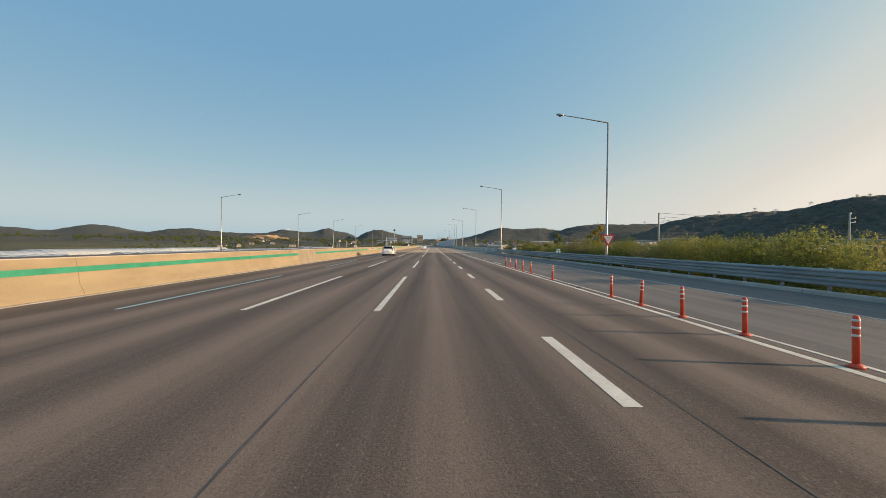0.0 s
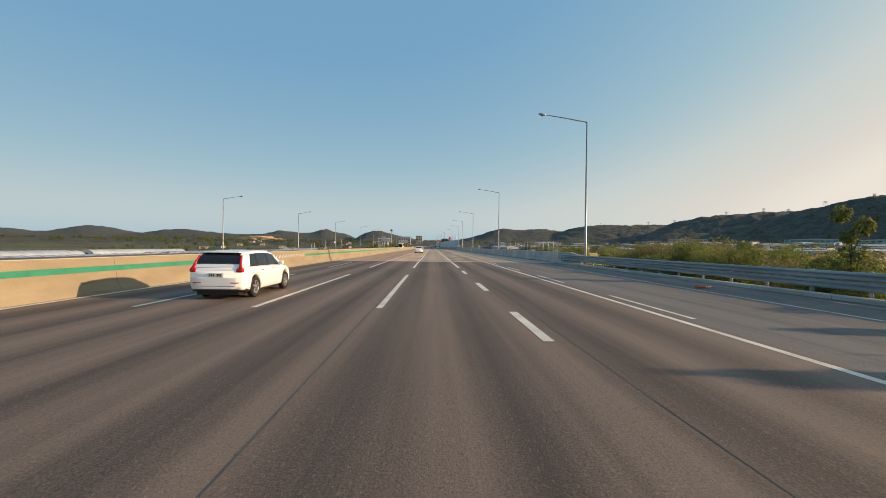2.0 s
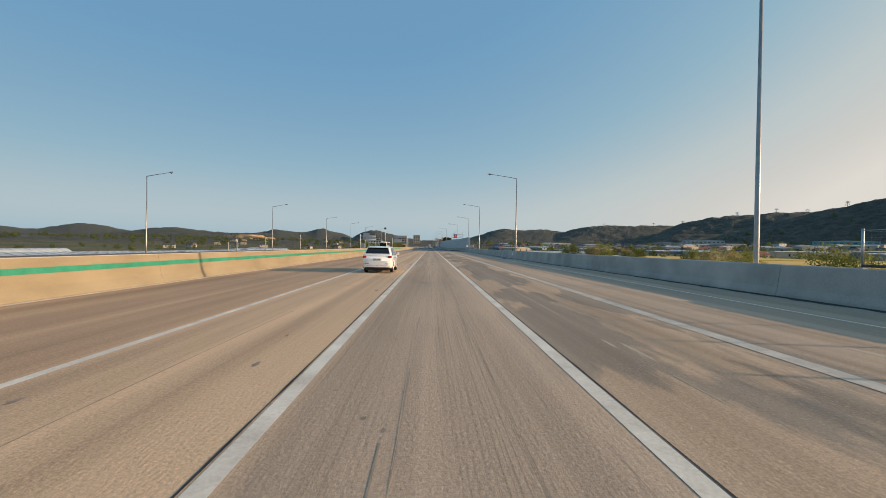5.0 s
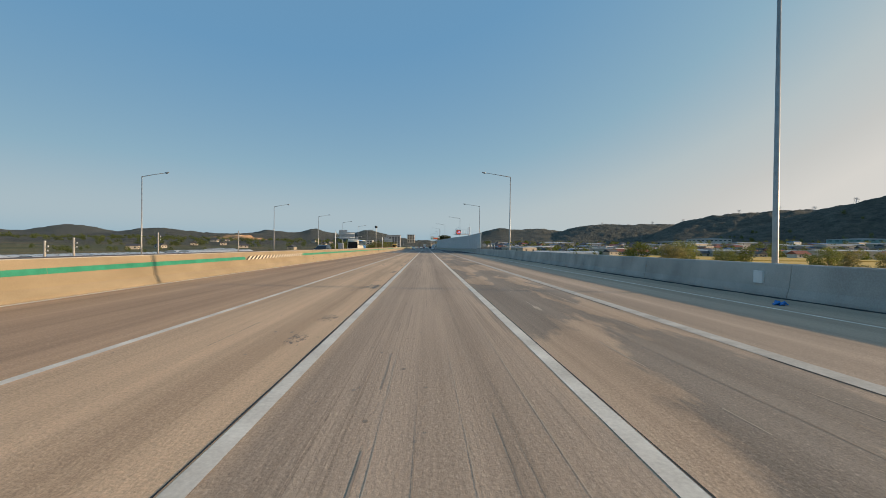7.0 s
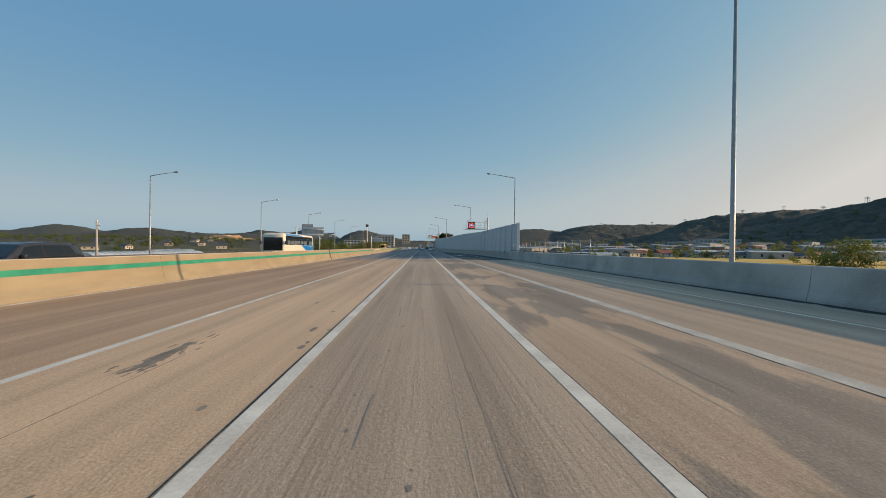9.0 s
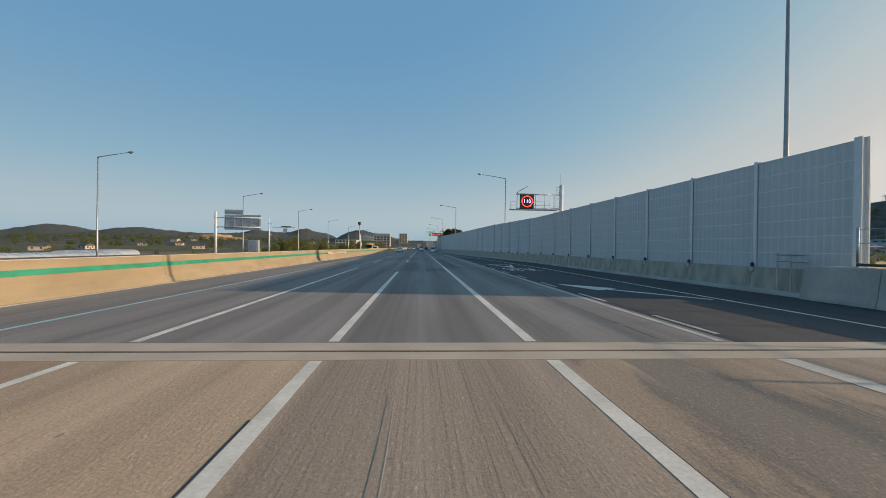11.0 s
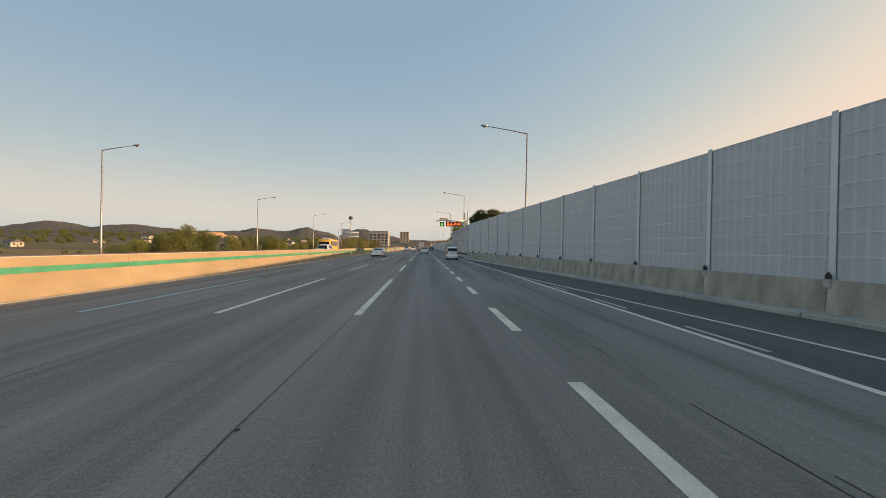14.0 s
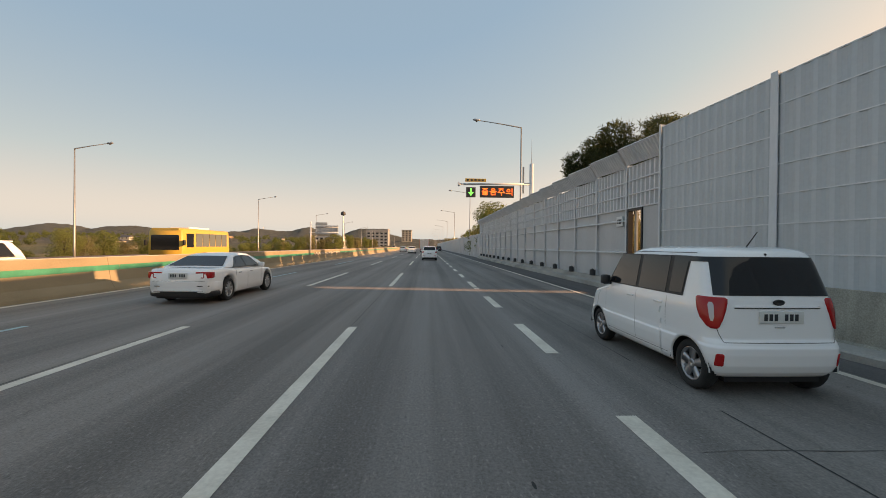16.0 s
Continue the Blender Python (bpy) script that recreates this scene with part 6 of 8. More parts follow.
    pane_box("chrome_strip", M_CHROME, t, -0.66, 0.66, -0.024, 0.0, 0.36, 0.382, 0.006, "chrome strip")
    plate(t, -0.014, 0.80, 0.33)
    part("boot_seam", box(bmesh.new(), -0.70, 0.70, -0.003, 0.02, 0.645, 0.652), M_TRIM, t)
    mirror_pair(t, sh, 3.05, 0.92, M_CAR, 0.22)
    handles(t, sh, (1.62, 2.42), 0.80, M_CHROME)
    return t


def suv(name, label, paint_m=M_CAR, length=4.70, width=1.90, height=1.66, tall_lamp=True, lit=False):
    t = thing(name, label, "car")
    k = height / 1.66
    sh = Shape(length, width, [(0, 0.95), (0.05, 1.08), (0.3, 1.09 * k), (3.2, 1.06), (3.9, 1.00), (length - 0.2, 0.84), (length, 0.66)],
               [(0.06, 1.08), (0.20, 1.33 * k), (0.42, 1.56 * k), (0.7, 1.625 * k), (1.6, height), (2.3, 1.64 * k), (2.75, 1.56 * k), (3.55, 1.06)],
               [(0.0, 0.80), (0.6, 0.80), (2.6, 0.78), (3.4, 0.86)],
               [(0, 0.88), (0.1, 0.95), (0.4, 0.985), (1.2, 1.0), (3.6, 0.99), (length - 0.45, 0.95), (length - 0.15, 0.86), (length, 0.70)],
               (0.95, length - 0.92), 0.365, [(0, 0.42), (0.1, 0.30), (0.5, 0.26), (length - 0.5, 0.25), (length, 0.32)])
    shell(t, sh, paint_m, (0.06, 3.54), 0.08)
    part("rear_window", roof_patch(sh, 0.12, 0.46, 0.98, 0.96, -1, 8, 10, 0.012), M_CARGLASS, t, "dark rear window", True)
    part("windscreen", roof_patch(sh, 2.80, 3.48, 0.94, 0.96, 1), M_CARGLASS, t, "", True)
    for sx in (-1, 1):
        part("window_surround", side_patch(sh, (0.50, 3.22), (0.74, 2.74), 0.07, 0.89, sx, 0.003, 16), M_TRIM, t, "black window surround", True)
        part("side_window", side_patch(sh, (2.05, 3.15), (2.05, 2.72), 0.10, 0.86, sx), M_CARGLASS, t, "", True)
        part("side_window", side_patch(sh, (1.12, 1.97), (1.12, 1.97), 0.10, 0.86, sx), M_CARGLASS, t, "", True)
        part("side_window", side_patch(sh, (0.55, 1.06), (0.78, 1.06), 0.16, 0.84, sx), M_CARGLASS, t, "", True)
        lamp = pane_box("tail_lamp", M_BRAKE if lit else M_TAIL, t, min(sx * 0.66, sx * 0.87), max(sx * 0.66, sx * 0.87), -0.012, 0.16, 0.92, 1.06, 0.03, "red tail lamp")
        if tall_lamp:
            part("lamp_limb", tube(bmesh.new(), [(sx * 0.80, 0.03, 1.02), (sx * 0.745, 0.14, 1.25 * k), (sx * 0.70, 0.30, 1.48 * k)], [0.055, 0.045, 0.03], 8), M_TAIL, lamp, "", True)
        pane_box("bumper_reflector", M_TAIL, t, sx * 0.62 - 0.14, sx * 0.62 + 0.14, -0.03, 0.02, 0.565, 0.59, 0.006)
    wrap_bumper(t, sh, 0.42, 0.36, 0.75, paint_m, "rear bumper", 0.004, 0.03, 4.0, 0.06)
    wrap_bumper(t, sh, 0.40, 0.28, 0.37, M_TRIM, "dark lower bumper", -0.03, 0.0, 4.0, 0.03)
    pane_box("chrome_strip", M_CHROME, t, -0.62, 0.62, -0.034, 0.0, 0.455, 0.475, 0.005)
    plate(t, -0.008, 0.83, 0.33)
    pane_box("spoiler", paint_m, t, -0.60, 0.60, 0.30, 0.58, 1.565 * k, 1.61 * k, 0.015)
    mirror_pair(t, sh, 3.02, 1.08, paint_m, 0.22)
    handles(t, sh, (1.45, 2.35), 0.95, M_CHROME)
    return t


def place(t, x, y, yaw=0.0):
    t.matrix_basis = pose(x, y, 0, 0, 0, yaw)
    return t


place(box_car(), 3.66, 380.08)
place(saloon(), -7.1, 387.05)
estate = place(suv("estate_suv", "white tall estate car with upright red tail lamps"), -6.85, 57.75)
estate.scale = (0.9, 0.9, 0.9)
place(suv("compact_suv", "white compact suv driving in the middle lane", M_CAR, 4.4, 1.86, 1.64, False), -3.5, 138.2)
place(suv("family_suv", "white family suv ahead in the same lane", M_CAR, 4.45, 1.84, 1.66, False), 0.0, 422.6)
place(suv("crossover_car", "white crossover car far ahead", M_CAR, 4.4, 1.85, 1.62, False), -3.7, 464.5)
place(suv("hatchback_car", "white hatchback car with lit brake lamps", M_CAR, 4.3, 1.80, 1.55, False, True), -7.0, 486.0)
place(suv("dark_suv", "dark suv on the opposite carriageway", M_CARDARK, 4.6, 1.88, 1.70, False), -16.2, 226.0, 180)
place(suv("pale_suv", "white suv on the opposite carriageway", M_CAR, 4.6, 1.88, 1.66, False), -15.3, 560.0, 180)
place(suv("pale_suv", "white suv on the opposite carriageway", M_CAR, 4.6, 1.88, 1.78, False), -15.2, 390.5, 180)
place(suv("dark_suv", "dark suv in the far exit lane", M_CARDARK, 4.6, 1.88, 1.70, False), 3.5, 505.0)


def lorry():
    t = thing("box_lorry", "box lorry with grey ribbed doors seen from behind", "lorry")
    part("cargo_box", box(bmesh.new(), -1.18, 1.18, 0.0, 7.6, 0.95, 3.45, 0.03), M_SIGNBACK, t)
    for sx in (-1, 1):
        d = part("cargo_door", box(bmesh.new(), min(sx * 0.02, sx * 1.12), max(sx * 0.02, sx * 1.12), -0.04, 0.0, 1.02, 3.38, 0.01), M_SIGNBACK, t)
        for k in range(4):
            x = sx * (0.2 + 0.25 * k)
            part("rib", box(bmesh.new(), x - 0.03, x + 0.03, -0.065, -0.04, 1.06, 3.34), M_POST, d)
        part("edge_trim", box(bmesh.new(), min(sx * 1.13, sx * 1.20), max(sx * 1.13, sx * 1.20), -0.05, 0.05, 0.95, 3.47), M_RED, t, "rust red edge trim")
        pane_box("tail_lamp", M_TAIL, t, sx * 0.95 - 0.15, sx * 0.95 + 0.15, 0.0, 0.08, 0.70, 0.84, 0.01)
        for y in (1.0, 2.1, 7.9):
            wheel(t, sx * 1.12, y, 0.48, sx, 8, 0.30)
    part("chassis", box(bmesh.new(), -0.5, 0.5, 0.2, 8.6, 0.55, 0.95), M_TRIM, t)
    part("bumper", box(bmesh.new(), -1.1, 1.1, 0.05, 0.2, 0.45, 0.62, 0.01), M_TRIM, t)
    part("driver_cab", box(bmesh.new(), -1.1, 1.1, 7.75, 9.4, 0.6, 2.9, 0.12), M_CAR, t)
    return t


place(lorry(), -1.0, 480.0)


def bus(name, label, length, height, low, high, belt, windows, roof_unit, skirt=None):
    t = thing(name, label, "bus")
    bm = bmesh.new()
    prof = [(-1.22, 0.35), (-1.25, 0.6), (-1.25, belt), (-1.20, height - 0.16), (-1.10, height - 0.03), (-0.8, height), (0.8, height), (1.10, height - 0.03),
            (1.20, height - 0.16), (1.25, belt), (1.25, 0.6), (1.22, 0.35)]
    rings = []
    for y, s in ((0.0, 0.93), (0.06, 0.97), (0.2, 1.0), (length - 0.35, 1.0), (length - 0.1, 0.96), (length, 0.88)):
        rings.append([(x * (0.5 + 0.5 * s), y, 0.35 + (z - 0.35) * (0.4 + 0.6 * s)) for x, z in prof])
    loft(bm, rings)
    part("body", bm, low, t, "", True)
    for sx in (-1, 1):
        n = windows
        for k in range(n):
            a = 0.5 + (length - 2.2) * k / n
            b = a + (length - 2.2) / n - 0.07
            part("window", box(bmesh.new(), min(sx * 1.20, sx * 1.256), max(sx * 1.20, sx * 1.256), a, b, belt, height - 0.36, 0.008), M_CURTAIN, t, "")
        part("driver_window", box(bmesh.new(), min(sx * 1.20, sx * 1.252), max(sx * 1.20, sx * 1.252), length - 1.45, length - 0.55, belt - 0.05, height - 0.40, 0.008), M_CARGLASS, t)
        if skirt:
            bm = bmesh.new()
            x = sx * 1.258
            v = [bm.verts.new(p) for p in ((x, 0.3, 0.55), (x, length * 0.62, 0.55), (x, length * 0.36, belt - 0.06), (x, 0.3, belt - 0.06))]
            w = [bm.verts.new((p.co.x - sx * 0.02, p.co.y, p.co.z)) for p in v]
            bm.faces.new(v)
            bm.faces.new(w[::-1])
            for i in range(4):
                bm.faces.new((v[i], v[(i + 1) % 4], w[(i + 1) % 4], w[i]))
            part("blue_panel", bm, skirt, t, "blue slanted side panel")
            part("blue_roof_band", box(bmesh.new(), min(sx * 1.13, sx * 1.23), max(sx * 1.13, sx * 1.23), 0.8, length * 0.75, height - 0.45, height - 0.12, 0.02), skirt, t)
        for y in (length * 0.24, length - 2.0):
            wheel(t, sx * 1.22, y, 0.46, sx, 8, 0.28)
        pane_box("mirror", M_TRIM, t, sx * 1.38 - 0.07, sx * 1.38 + 0.07, length - 0.1, length + 0.1, height - 1.3, height - 0.9, 0.03)
    part("windscreen", box(bmesh.new(), -1.02, 1.02, length - 0.10, length + 0.012, belt - 0.25, height - 0.52, 0.04), M_CARGLASS, t)
    part("rear_window", box(bmesh.new(), -0.9, 0.9, -0.012, 0.06, belt + 0.1, height - 0.6, 0.02), M_CARGLASS, t)
    part("roof_unit", box(bmesh.new(), -0.75, 0.75, length * 0.35, length * 0.75, height - 0.02, height + roof_unit, 0.06), M_CAR if not skirt else low, t, "roof air conditioner")
    part("front_visor", box(bmesh.new(), -1.0, 1.0, length - 0.6, length - 0.02, height - 0.30, height - 0.02, 0.05), high, t)
    return t


def coach():
    """A coach with a full-length glass band, a blue rear panel and a blue roof edge."""
    L, H, BELT, GT = 11.8, 3.08, 1.75, 2.80
    t = thing("coach", "white and blue coach on the opposite carriageway", "bus")
    prof = [(1.20, 0.35), (1.25, 0.6), (1.25, BELT), (1.22, GT), (1.17, H - 0.12), (1.06, H - 0.02), (0.7, H + 0.02)]
    prof = prof + [(-x, z) for x, z in prof[::-1]]
    rings = []
    for y, s in ((0.0, 0.90), (0.04, 0.95), (0.12, 0.985), (0.28, 1.0), (L - 0.4, 1.0), (L - 0.12, 0.96), (L, 0.88)):
        rings.append([(x * (0.55 + 0.45 * s), y, 0.35 + (z - 0.35) * (0.35 + 0.65 * s)) for x, z in prof])
    bm = bmesh.new()
    loft(bm, rings)
    part("body", bm, M_BUSCREAM, t, "", True)
    panes = [(0.5, 1.9), (3.0, 4.5), (4.62, 5.56), (5.9, 6.9), (7.0, 8.2), (8.3, 9.5), (9.7, 10.7)]
    for sx in (-1, 1):
        def sheet(poly, out, thick=0.02):
            m = bmesh.new()
            xo = lambda z: sx * (1.25 + out - max(0.0, z - BELT) * 0.03 / (GT - BELT) - max(0.0, z - GT) * 0.28)
            v = [m.verts.new((xo(z), y, z)) for y, z in poly]
            w = [m.verts.new((xo(z) - sx * thick, y, z)) for y, z in poly]
            m.faces.new(v)
            m.faces.new(w[::-1])
            for k in range(len(poly)):
                m.faces.new((v[k], v[(k + 1) % len(poly)], w[(k + 1) % len(poly)], w[k]))
            return m
        g = part("glass_band", sheet([(0.30, BELT), (L - 0.5, BELT), (L - 0.5, GT), (0.42, GT)], 0.004), M_CARGLASS, t, "dark glass band")
        for y0, y1 in panes:
            part("window", sheet([(y0, BELT + 0.05), (y1, BELT + 0.05), (y1, BELT + 0.50), (y0, BELT + 0.50)], 0.010), M_CURTAIN, g, "pale window")
        part("emergency_mark", sheet([(2.36, 2.46), (2.62, 2.46), (2.62, 2.55), (2.36, 2.55)], 0.010), M_GREEN, g, "small green plate")
        part("blue_panel", sheet([(0.14, 0.5), (1.9, 0.5), (5.45, BELT - 0.02), (0.14, BELT - 0.02)], 0.008), M_BUSBLUE, t, "blue slanted side panel")
        part("blue_roof_edge", sheet([(4.6, GT + 0.02), (L - 0.6, GT + 0.02), (L - 0.6, GT + 0.20), (6.2, GT + 0.20)], 0.008), M_BUSBLUE, t, "blue roof edge")
        part("marks", sheet([(1.0, 1.45), (1.6, 1.45), (1.6, 1.56), (1.0, 1.56)], 0.014), M_WHITE, t, "pale unreadable strokes")
        part("marks", sheet([(2.25, 1.50), (2.45, 1.50), (2.45, 1.66), (2.25, 1.66)], 0.014), M_WHITE, t)
        for y in (3.0, L - 2.3):
            wheel(t, sx * 1.22, y, 0.48, sx, 8, 0.28)
        pane_box("mirror", M_TRIM, t, sx * 1.38 - 0.07, sx * 1.38 + 0.07, L - 0.1, L + 0.1, H - 1.3, H - 0.9, 0.03)
    part("windscreen", box(bmesh.new(), -1.06, 1.06, L - 0.10, L + 0.012, 1.1, H - 0.5, 0.02), M_CARGLASS, t)
    part("rear_window", box(bmesh.new(), -0.9, 0.9, -0.012, 0.06, BELT + 0.1, H - 0.5, 0.02), M_CARGLASS, t)
    for y in (3.4, 7.6):
        part("roof_hatch", box(bmesh.new(), -0.45, 0.45, y - 0.5, y + 0.5, H, H + 0.07, 0.03), M_WHITE, t)
    return t


place(coach(), -16.85, 264.6, 180)
place(bus("minibus", "yellow minibus on the opposite carriageway", 7.0, 2.85, M_BUSYELLOW, M_BUSYELLOW, 1.45, 5, 0.14), -19.6, 413.0, 180)


# ---- delineator posts ----
def delineator():
    t = thing("delineator_post", "orange plastic delineator post with pale reflective bands", "delineator", group="delineators beside the lane")
    part("foot", tube(bmesh.new(), [(0, 0, 0), (0, 0, 0.03), (0, 0, 0.06)], [0.105, 0.095, 0.05], 14), M_ORANGE, t, "", True)
    part("post", tube(bmesh.new(), [(0, 0, 0.05), (0, 0, 0.70), (0, 0, 0.74)], [0.046, 0.045, 0.026], 12), M_ORANGE, t, "", True)
    for z in (0.44, 0.55, 0.655):
        part("band", tube(bmesh.new(), [(0, 0, z), (0, 0, z + 0.034)], 0.048, 12), M_REFLECT, t, "", True)
    return t


d0 = delineator()
d0.matrix_basis = pose(5.62, -2.5, 0)
for k, y in enumerate((-0.5, 1.5, 3.5, 5.48, 7.49, 9.42, 11.32, 13.22, 19.8, 24.1, 26.3, 28.6, 30.6, 32.6)):
    copy_thing(d0, pose(5.62, y, 0, random.Random(k).uniform(-2, 2), random.Random(k + 9).uniform(-2, 2)))
st = thing("delineator_stub", "dark broken foot of a missing delineator", "delineator", group="broken delineator feet")
part("foot", tube(bmesh.new(), [(0, 0, 0), (0, 0, 0.025), (0, 0, 0.035)], [0.11, 0.10, 0.04], 12), M_DARK, st)
st.matrix_basis = pose(5.62, 16.2, 0)
for y in (34.5, 37.5, 41.0, 44.2, 48.5):
    copy_thing(st, pose(5.62, y, 0))

# a knocked-down post lying on the shoulder
fallen = copy_thing(d0, pose(10.9, 62.3, 0.045, 0, 90, 12))
tagged(fallen, "fallen orange delineator post lying on the shoulder", "delineator")

# ---- signs ----
def distance_plate(x, y, z, foot, label):
    """A small post with a green plate over a white one, its marks unreadable."""
    km = thing("kilometre_sign", label, "road sign", group="kilometre signs")
    part("post", tube(bmesh.new(), [(x, y + 0.05, foot), (x, y + 0.05, z + 0.2)], 0.03, 8), M_GALV, km)
    part("green_plate", box(bmesh.new(), x - 0.26, x + 0.26, y - 0.01, y + 0.01, z, z + 0.25, 0.004), M_SIGNGREEN, km)
    part("white_plate", box(bmesh.new(), x - 0.26, x + 0.26, y - 0.01, y + 0.01, z - 0.25, z - 0.002, 0.004), M_WHITE, km)
    for k in range(3):
        part("mark", box(bmesh.new(), x - 0.18 + 0.14 * k, x - 0.09 + 0.14 * k, y - 0.022, y - 0.011, z + 0.05, z + 0.20), M_WHITE, km, "pale unreadable mark")
    part("mark", box(bmesh.new(), x - 0.04, x + 0.04, y - 0.022, y - 0.011, z - 0.20, z - 0.05), M_DARK, km, "dark unreadable mark")


distance_plate(14.25, 46.0, 1.15, -0.2, "small green and white distance plate on the guard rail")
distance_plate(13.2, 160.6, 1.75, 0.2, "small green and white distance plate behind the parapet")
ys = thing("yield_sign", "white triangular yield sign with a red border on a lamp post", "road sign")
bm = bmesh.new()
prism(bm, [(-0.46, 0.40), (0.46, 0.40), (0.0, -0.42)], -0.02, 0.0)
part("red_border", bm, M_RED, ys)
bm = bmesh.new()
prism(bm, [(-0.30, 0.31), (0.30, 0.31), (0.0, -0.22)], -0.026, -0.018)
face = part("white_face", bm, M_WHITE, ys)
bm = bmesh.new()
for x, z, w, h in ((-0.1, 0.2, 0.12, 0.02), (-0.1, 0.12, 0.10, 0.02), (0.08, 0.2, 0.12, 0.02), (0.09, 0.12, 0.02, 0.12), (-0.02, 0.03, 0.1, 0.02)):
    box(bm, x - w / 2, x + w / 2, -0.03, -0.0262, z - h / 2, z + h / 2)
part("marks", bm, M_CHARS, face, "small dark unreadable strokes")
part("clamp", box(bmesh.new(), -0.16, 0.16, 0.0, 0.30, -0.04, 0.04), M_GALV, ys)
ys.matrix_basis = pose(14.65, 33.75, 2.2) @ Matrix.Diagonal((1.3, 1, 1.3, 1))

vms = thing("speed_sign_gantry", "cantilever gantry with a lit variable speed sign reading 110", "sign gantry")
VX, VY = 16.6, 300.5
part("pole", tube(bmesh.new(), [(VX, VY, -1.0), (VX, VY, 9.5)], [0.27, 0.24], 18), M_POST, vms, "pale steel pole", True)
bm = bmesh.new()
for z in (8.3, 6.55):
    tube(bm, [(VX, VY, z), (VX - 5.6, VY, z)], 0.09, 10)
part("arm", bm, M_POST, vms, "", True)
for k in range(5):
    x = VX - 0.9 - 1.15 * k
    part("strut", tube(bmesh.new(), [(x, VY, 6.55), (x, VY, 8.3)], 0.045, 8), M_POST, vms, "", True)
part("walkway", box(bmesh.new(), VX - 6.4, VX - 0.6, VY - 0.55, VY + 0.35, 6.34, 6.42), M_GALV, vms, "grated walkway")
bm = bmesh.new()
for x0, x1 in ((VX - 6.4, VX - 5.6), (VX - 3.6, VX - 1.6)):
    for z in (6.9, 7.35):
        tube(bm, [(x0, VY - 0.5, z), (x1, VY - 0.5, z)], 0.02, 6)
    for x in (x0, x1):
        tube(bm, [(x, VY - 0.5, 6.42), (x, VY - 0.5, 7.35)], 0.02, 6)
part("handrail", bm, M_GALV, vms)
bm = bmesh.new()
for k in range(9):
    box(bm, VX - 0.75, VX - 0.35, VY - 0.28, VY - 0.25, 6.5 + 0.33 * k, 6.53 + 0.33 * k)
for x in (VX - 0.75, VX - 0.35):
    tube(bm, [(x, VY - 0.27, 6.4), (x, VY - 0.27, 9.2)], 0.022, 6)
part("ladder", bm, M_GALV, vms)
part("aerial", tube(bmesh.new(), [(VX - 0.1, VY, 9.4), (VX - 0.1, VY, 10.9)], 0.02, 6), M_GALV, vms)
part("camera_arm", tube(bmesh.new(), [(VX - 5.6, VY, 8.3), (VX - 5.4, VY - 0.1, 8.6), (VX - 4.3, VY - 0.4, 9.2)], 0.035, 8), M_GALV, vms)
BX = VX - 4.35
bd = part("sign_box", box(bmesh.new(), BX - 0.85, BX + 0.85, VY - 0.38, VY - 0.05, 6.5, 8.25, 0.03), M_DARK, vms, "black display box")
bm = bmesh.new()
n = 40
for k in range(n):
    a, b = 2 * math.pi * k / n, 2 * math.pi * (k + 0.62) / n
    v = []
    for r, ang in ((0.72, a), (0.72, b), (0.56, b), (0.56, a)):
        v.append(bm.verts.new((BX + r * math.cos(ang), VY - 0.392, 7.38 + r * math.sin(ang))))
    bm.faces.new(v)
part("red_ring", bm, M_LEDRED, bd, "ring of red lights")


def text_part(name, body, size, mat, parent, m):
    c = bpy.data.curves.new(name, 'FONT')
    c.body, c.size, c.align_x, c.align_y, c.extrude = body, size, 'CENTER', 'CENTER', 0.004
    o = bpy.data.objects.new(name, c)
    scene.collection.objects.link(o)
    bpy.context.view_layer.update()
    me = bpy.data.meshes.new_from_object(o.evaluated_get(bpy.context.evaluated_depsgraph_get()))
    bpy.data.objects.remove(o)
    me.materials.clear()
    me.materials.append(mat)
    ob = new(name, me)
    ob.parent = parent
    ob.matrix_basis = m
    return ob


text_part("speed_figures", "110", 0.66, M_LEDWHITE, bd, pose(BX, VY - 0.396, 7.38, 90, 0, 0))

vms.matrix_basis = pose(14.65, 295.9, 1.68) @ Matrix.Diagonal((0.866, 0.866, 0.866, 1)) @ pose(-VX, -VY, -1.68)

# lane-control gantry
lg = thing("message_gantry", "cantilever gantry with a green arrow and a lit red message board", "sign gantry")
QX, QY = 9.2, 412.0
part("pole", tube(bmesh.new(), [(QX, QY, -0.3), (QX, QY, 9.3)], [0.22, 0.19], 16), M_POST, lg, "", True)
part("aerial", tube(bmesh.new(), [(QX, QY, 9.3), (QX, QY, 11.6)], [0.03, 0.012], 6), M_GALV, lg)
part("arm", tube(bmesh.new(), [(QX, QY, 7.45), (QX - 6.6, QY, 7.35)], [0.12, 0.09], 12), M_POST, lg, "", True)
part("arm_cap", tube(bmesh.new(), [(QX - 6.6, QY, 7.35), (QX - 6.75, QY, 7.35)], 0.2, 12), M_POST, lg)
part("loudspeaker", tube(bmesh.new(), [(QX - 0.75, QY, 9.0), (QX - 0.75, QY, 6.6)], 0.08, 8), M_POLE, lg)
b1 = part("arrow_box", box(bmesh.new(), QX - 6.0, QX - 5.15, QY - 0.25, QY - 0.05, 6.15, 7.05, 0.02), M_DARK, lg, "black signal box")
bm = bmesh.new()
c = QX - 5.575
v = [bm.verts.new((c + x, QY - 0.257, 6.6 + z)) for x, z in ((-0.07, 0.34), (0.07, 0.34), (0.07, 0.0), (0.28, 0.02), (0.0, -0.34), (-0.28, 0.02), (-0.07, 0.0))]
bm.faces.new(v)
part("green_arrow", bm, M_LEDGREEN, b1, "green downward arrow")
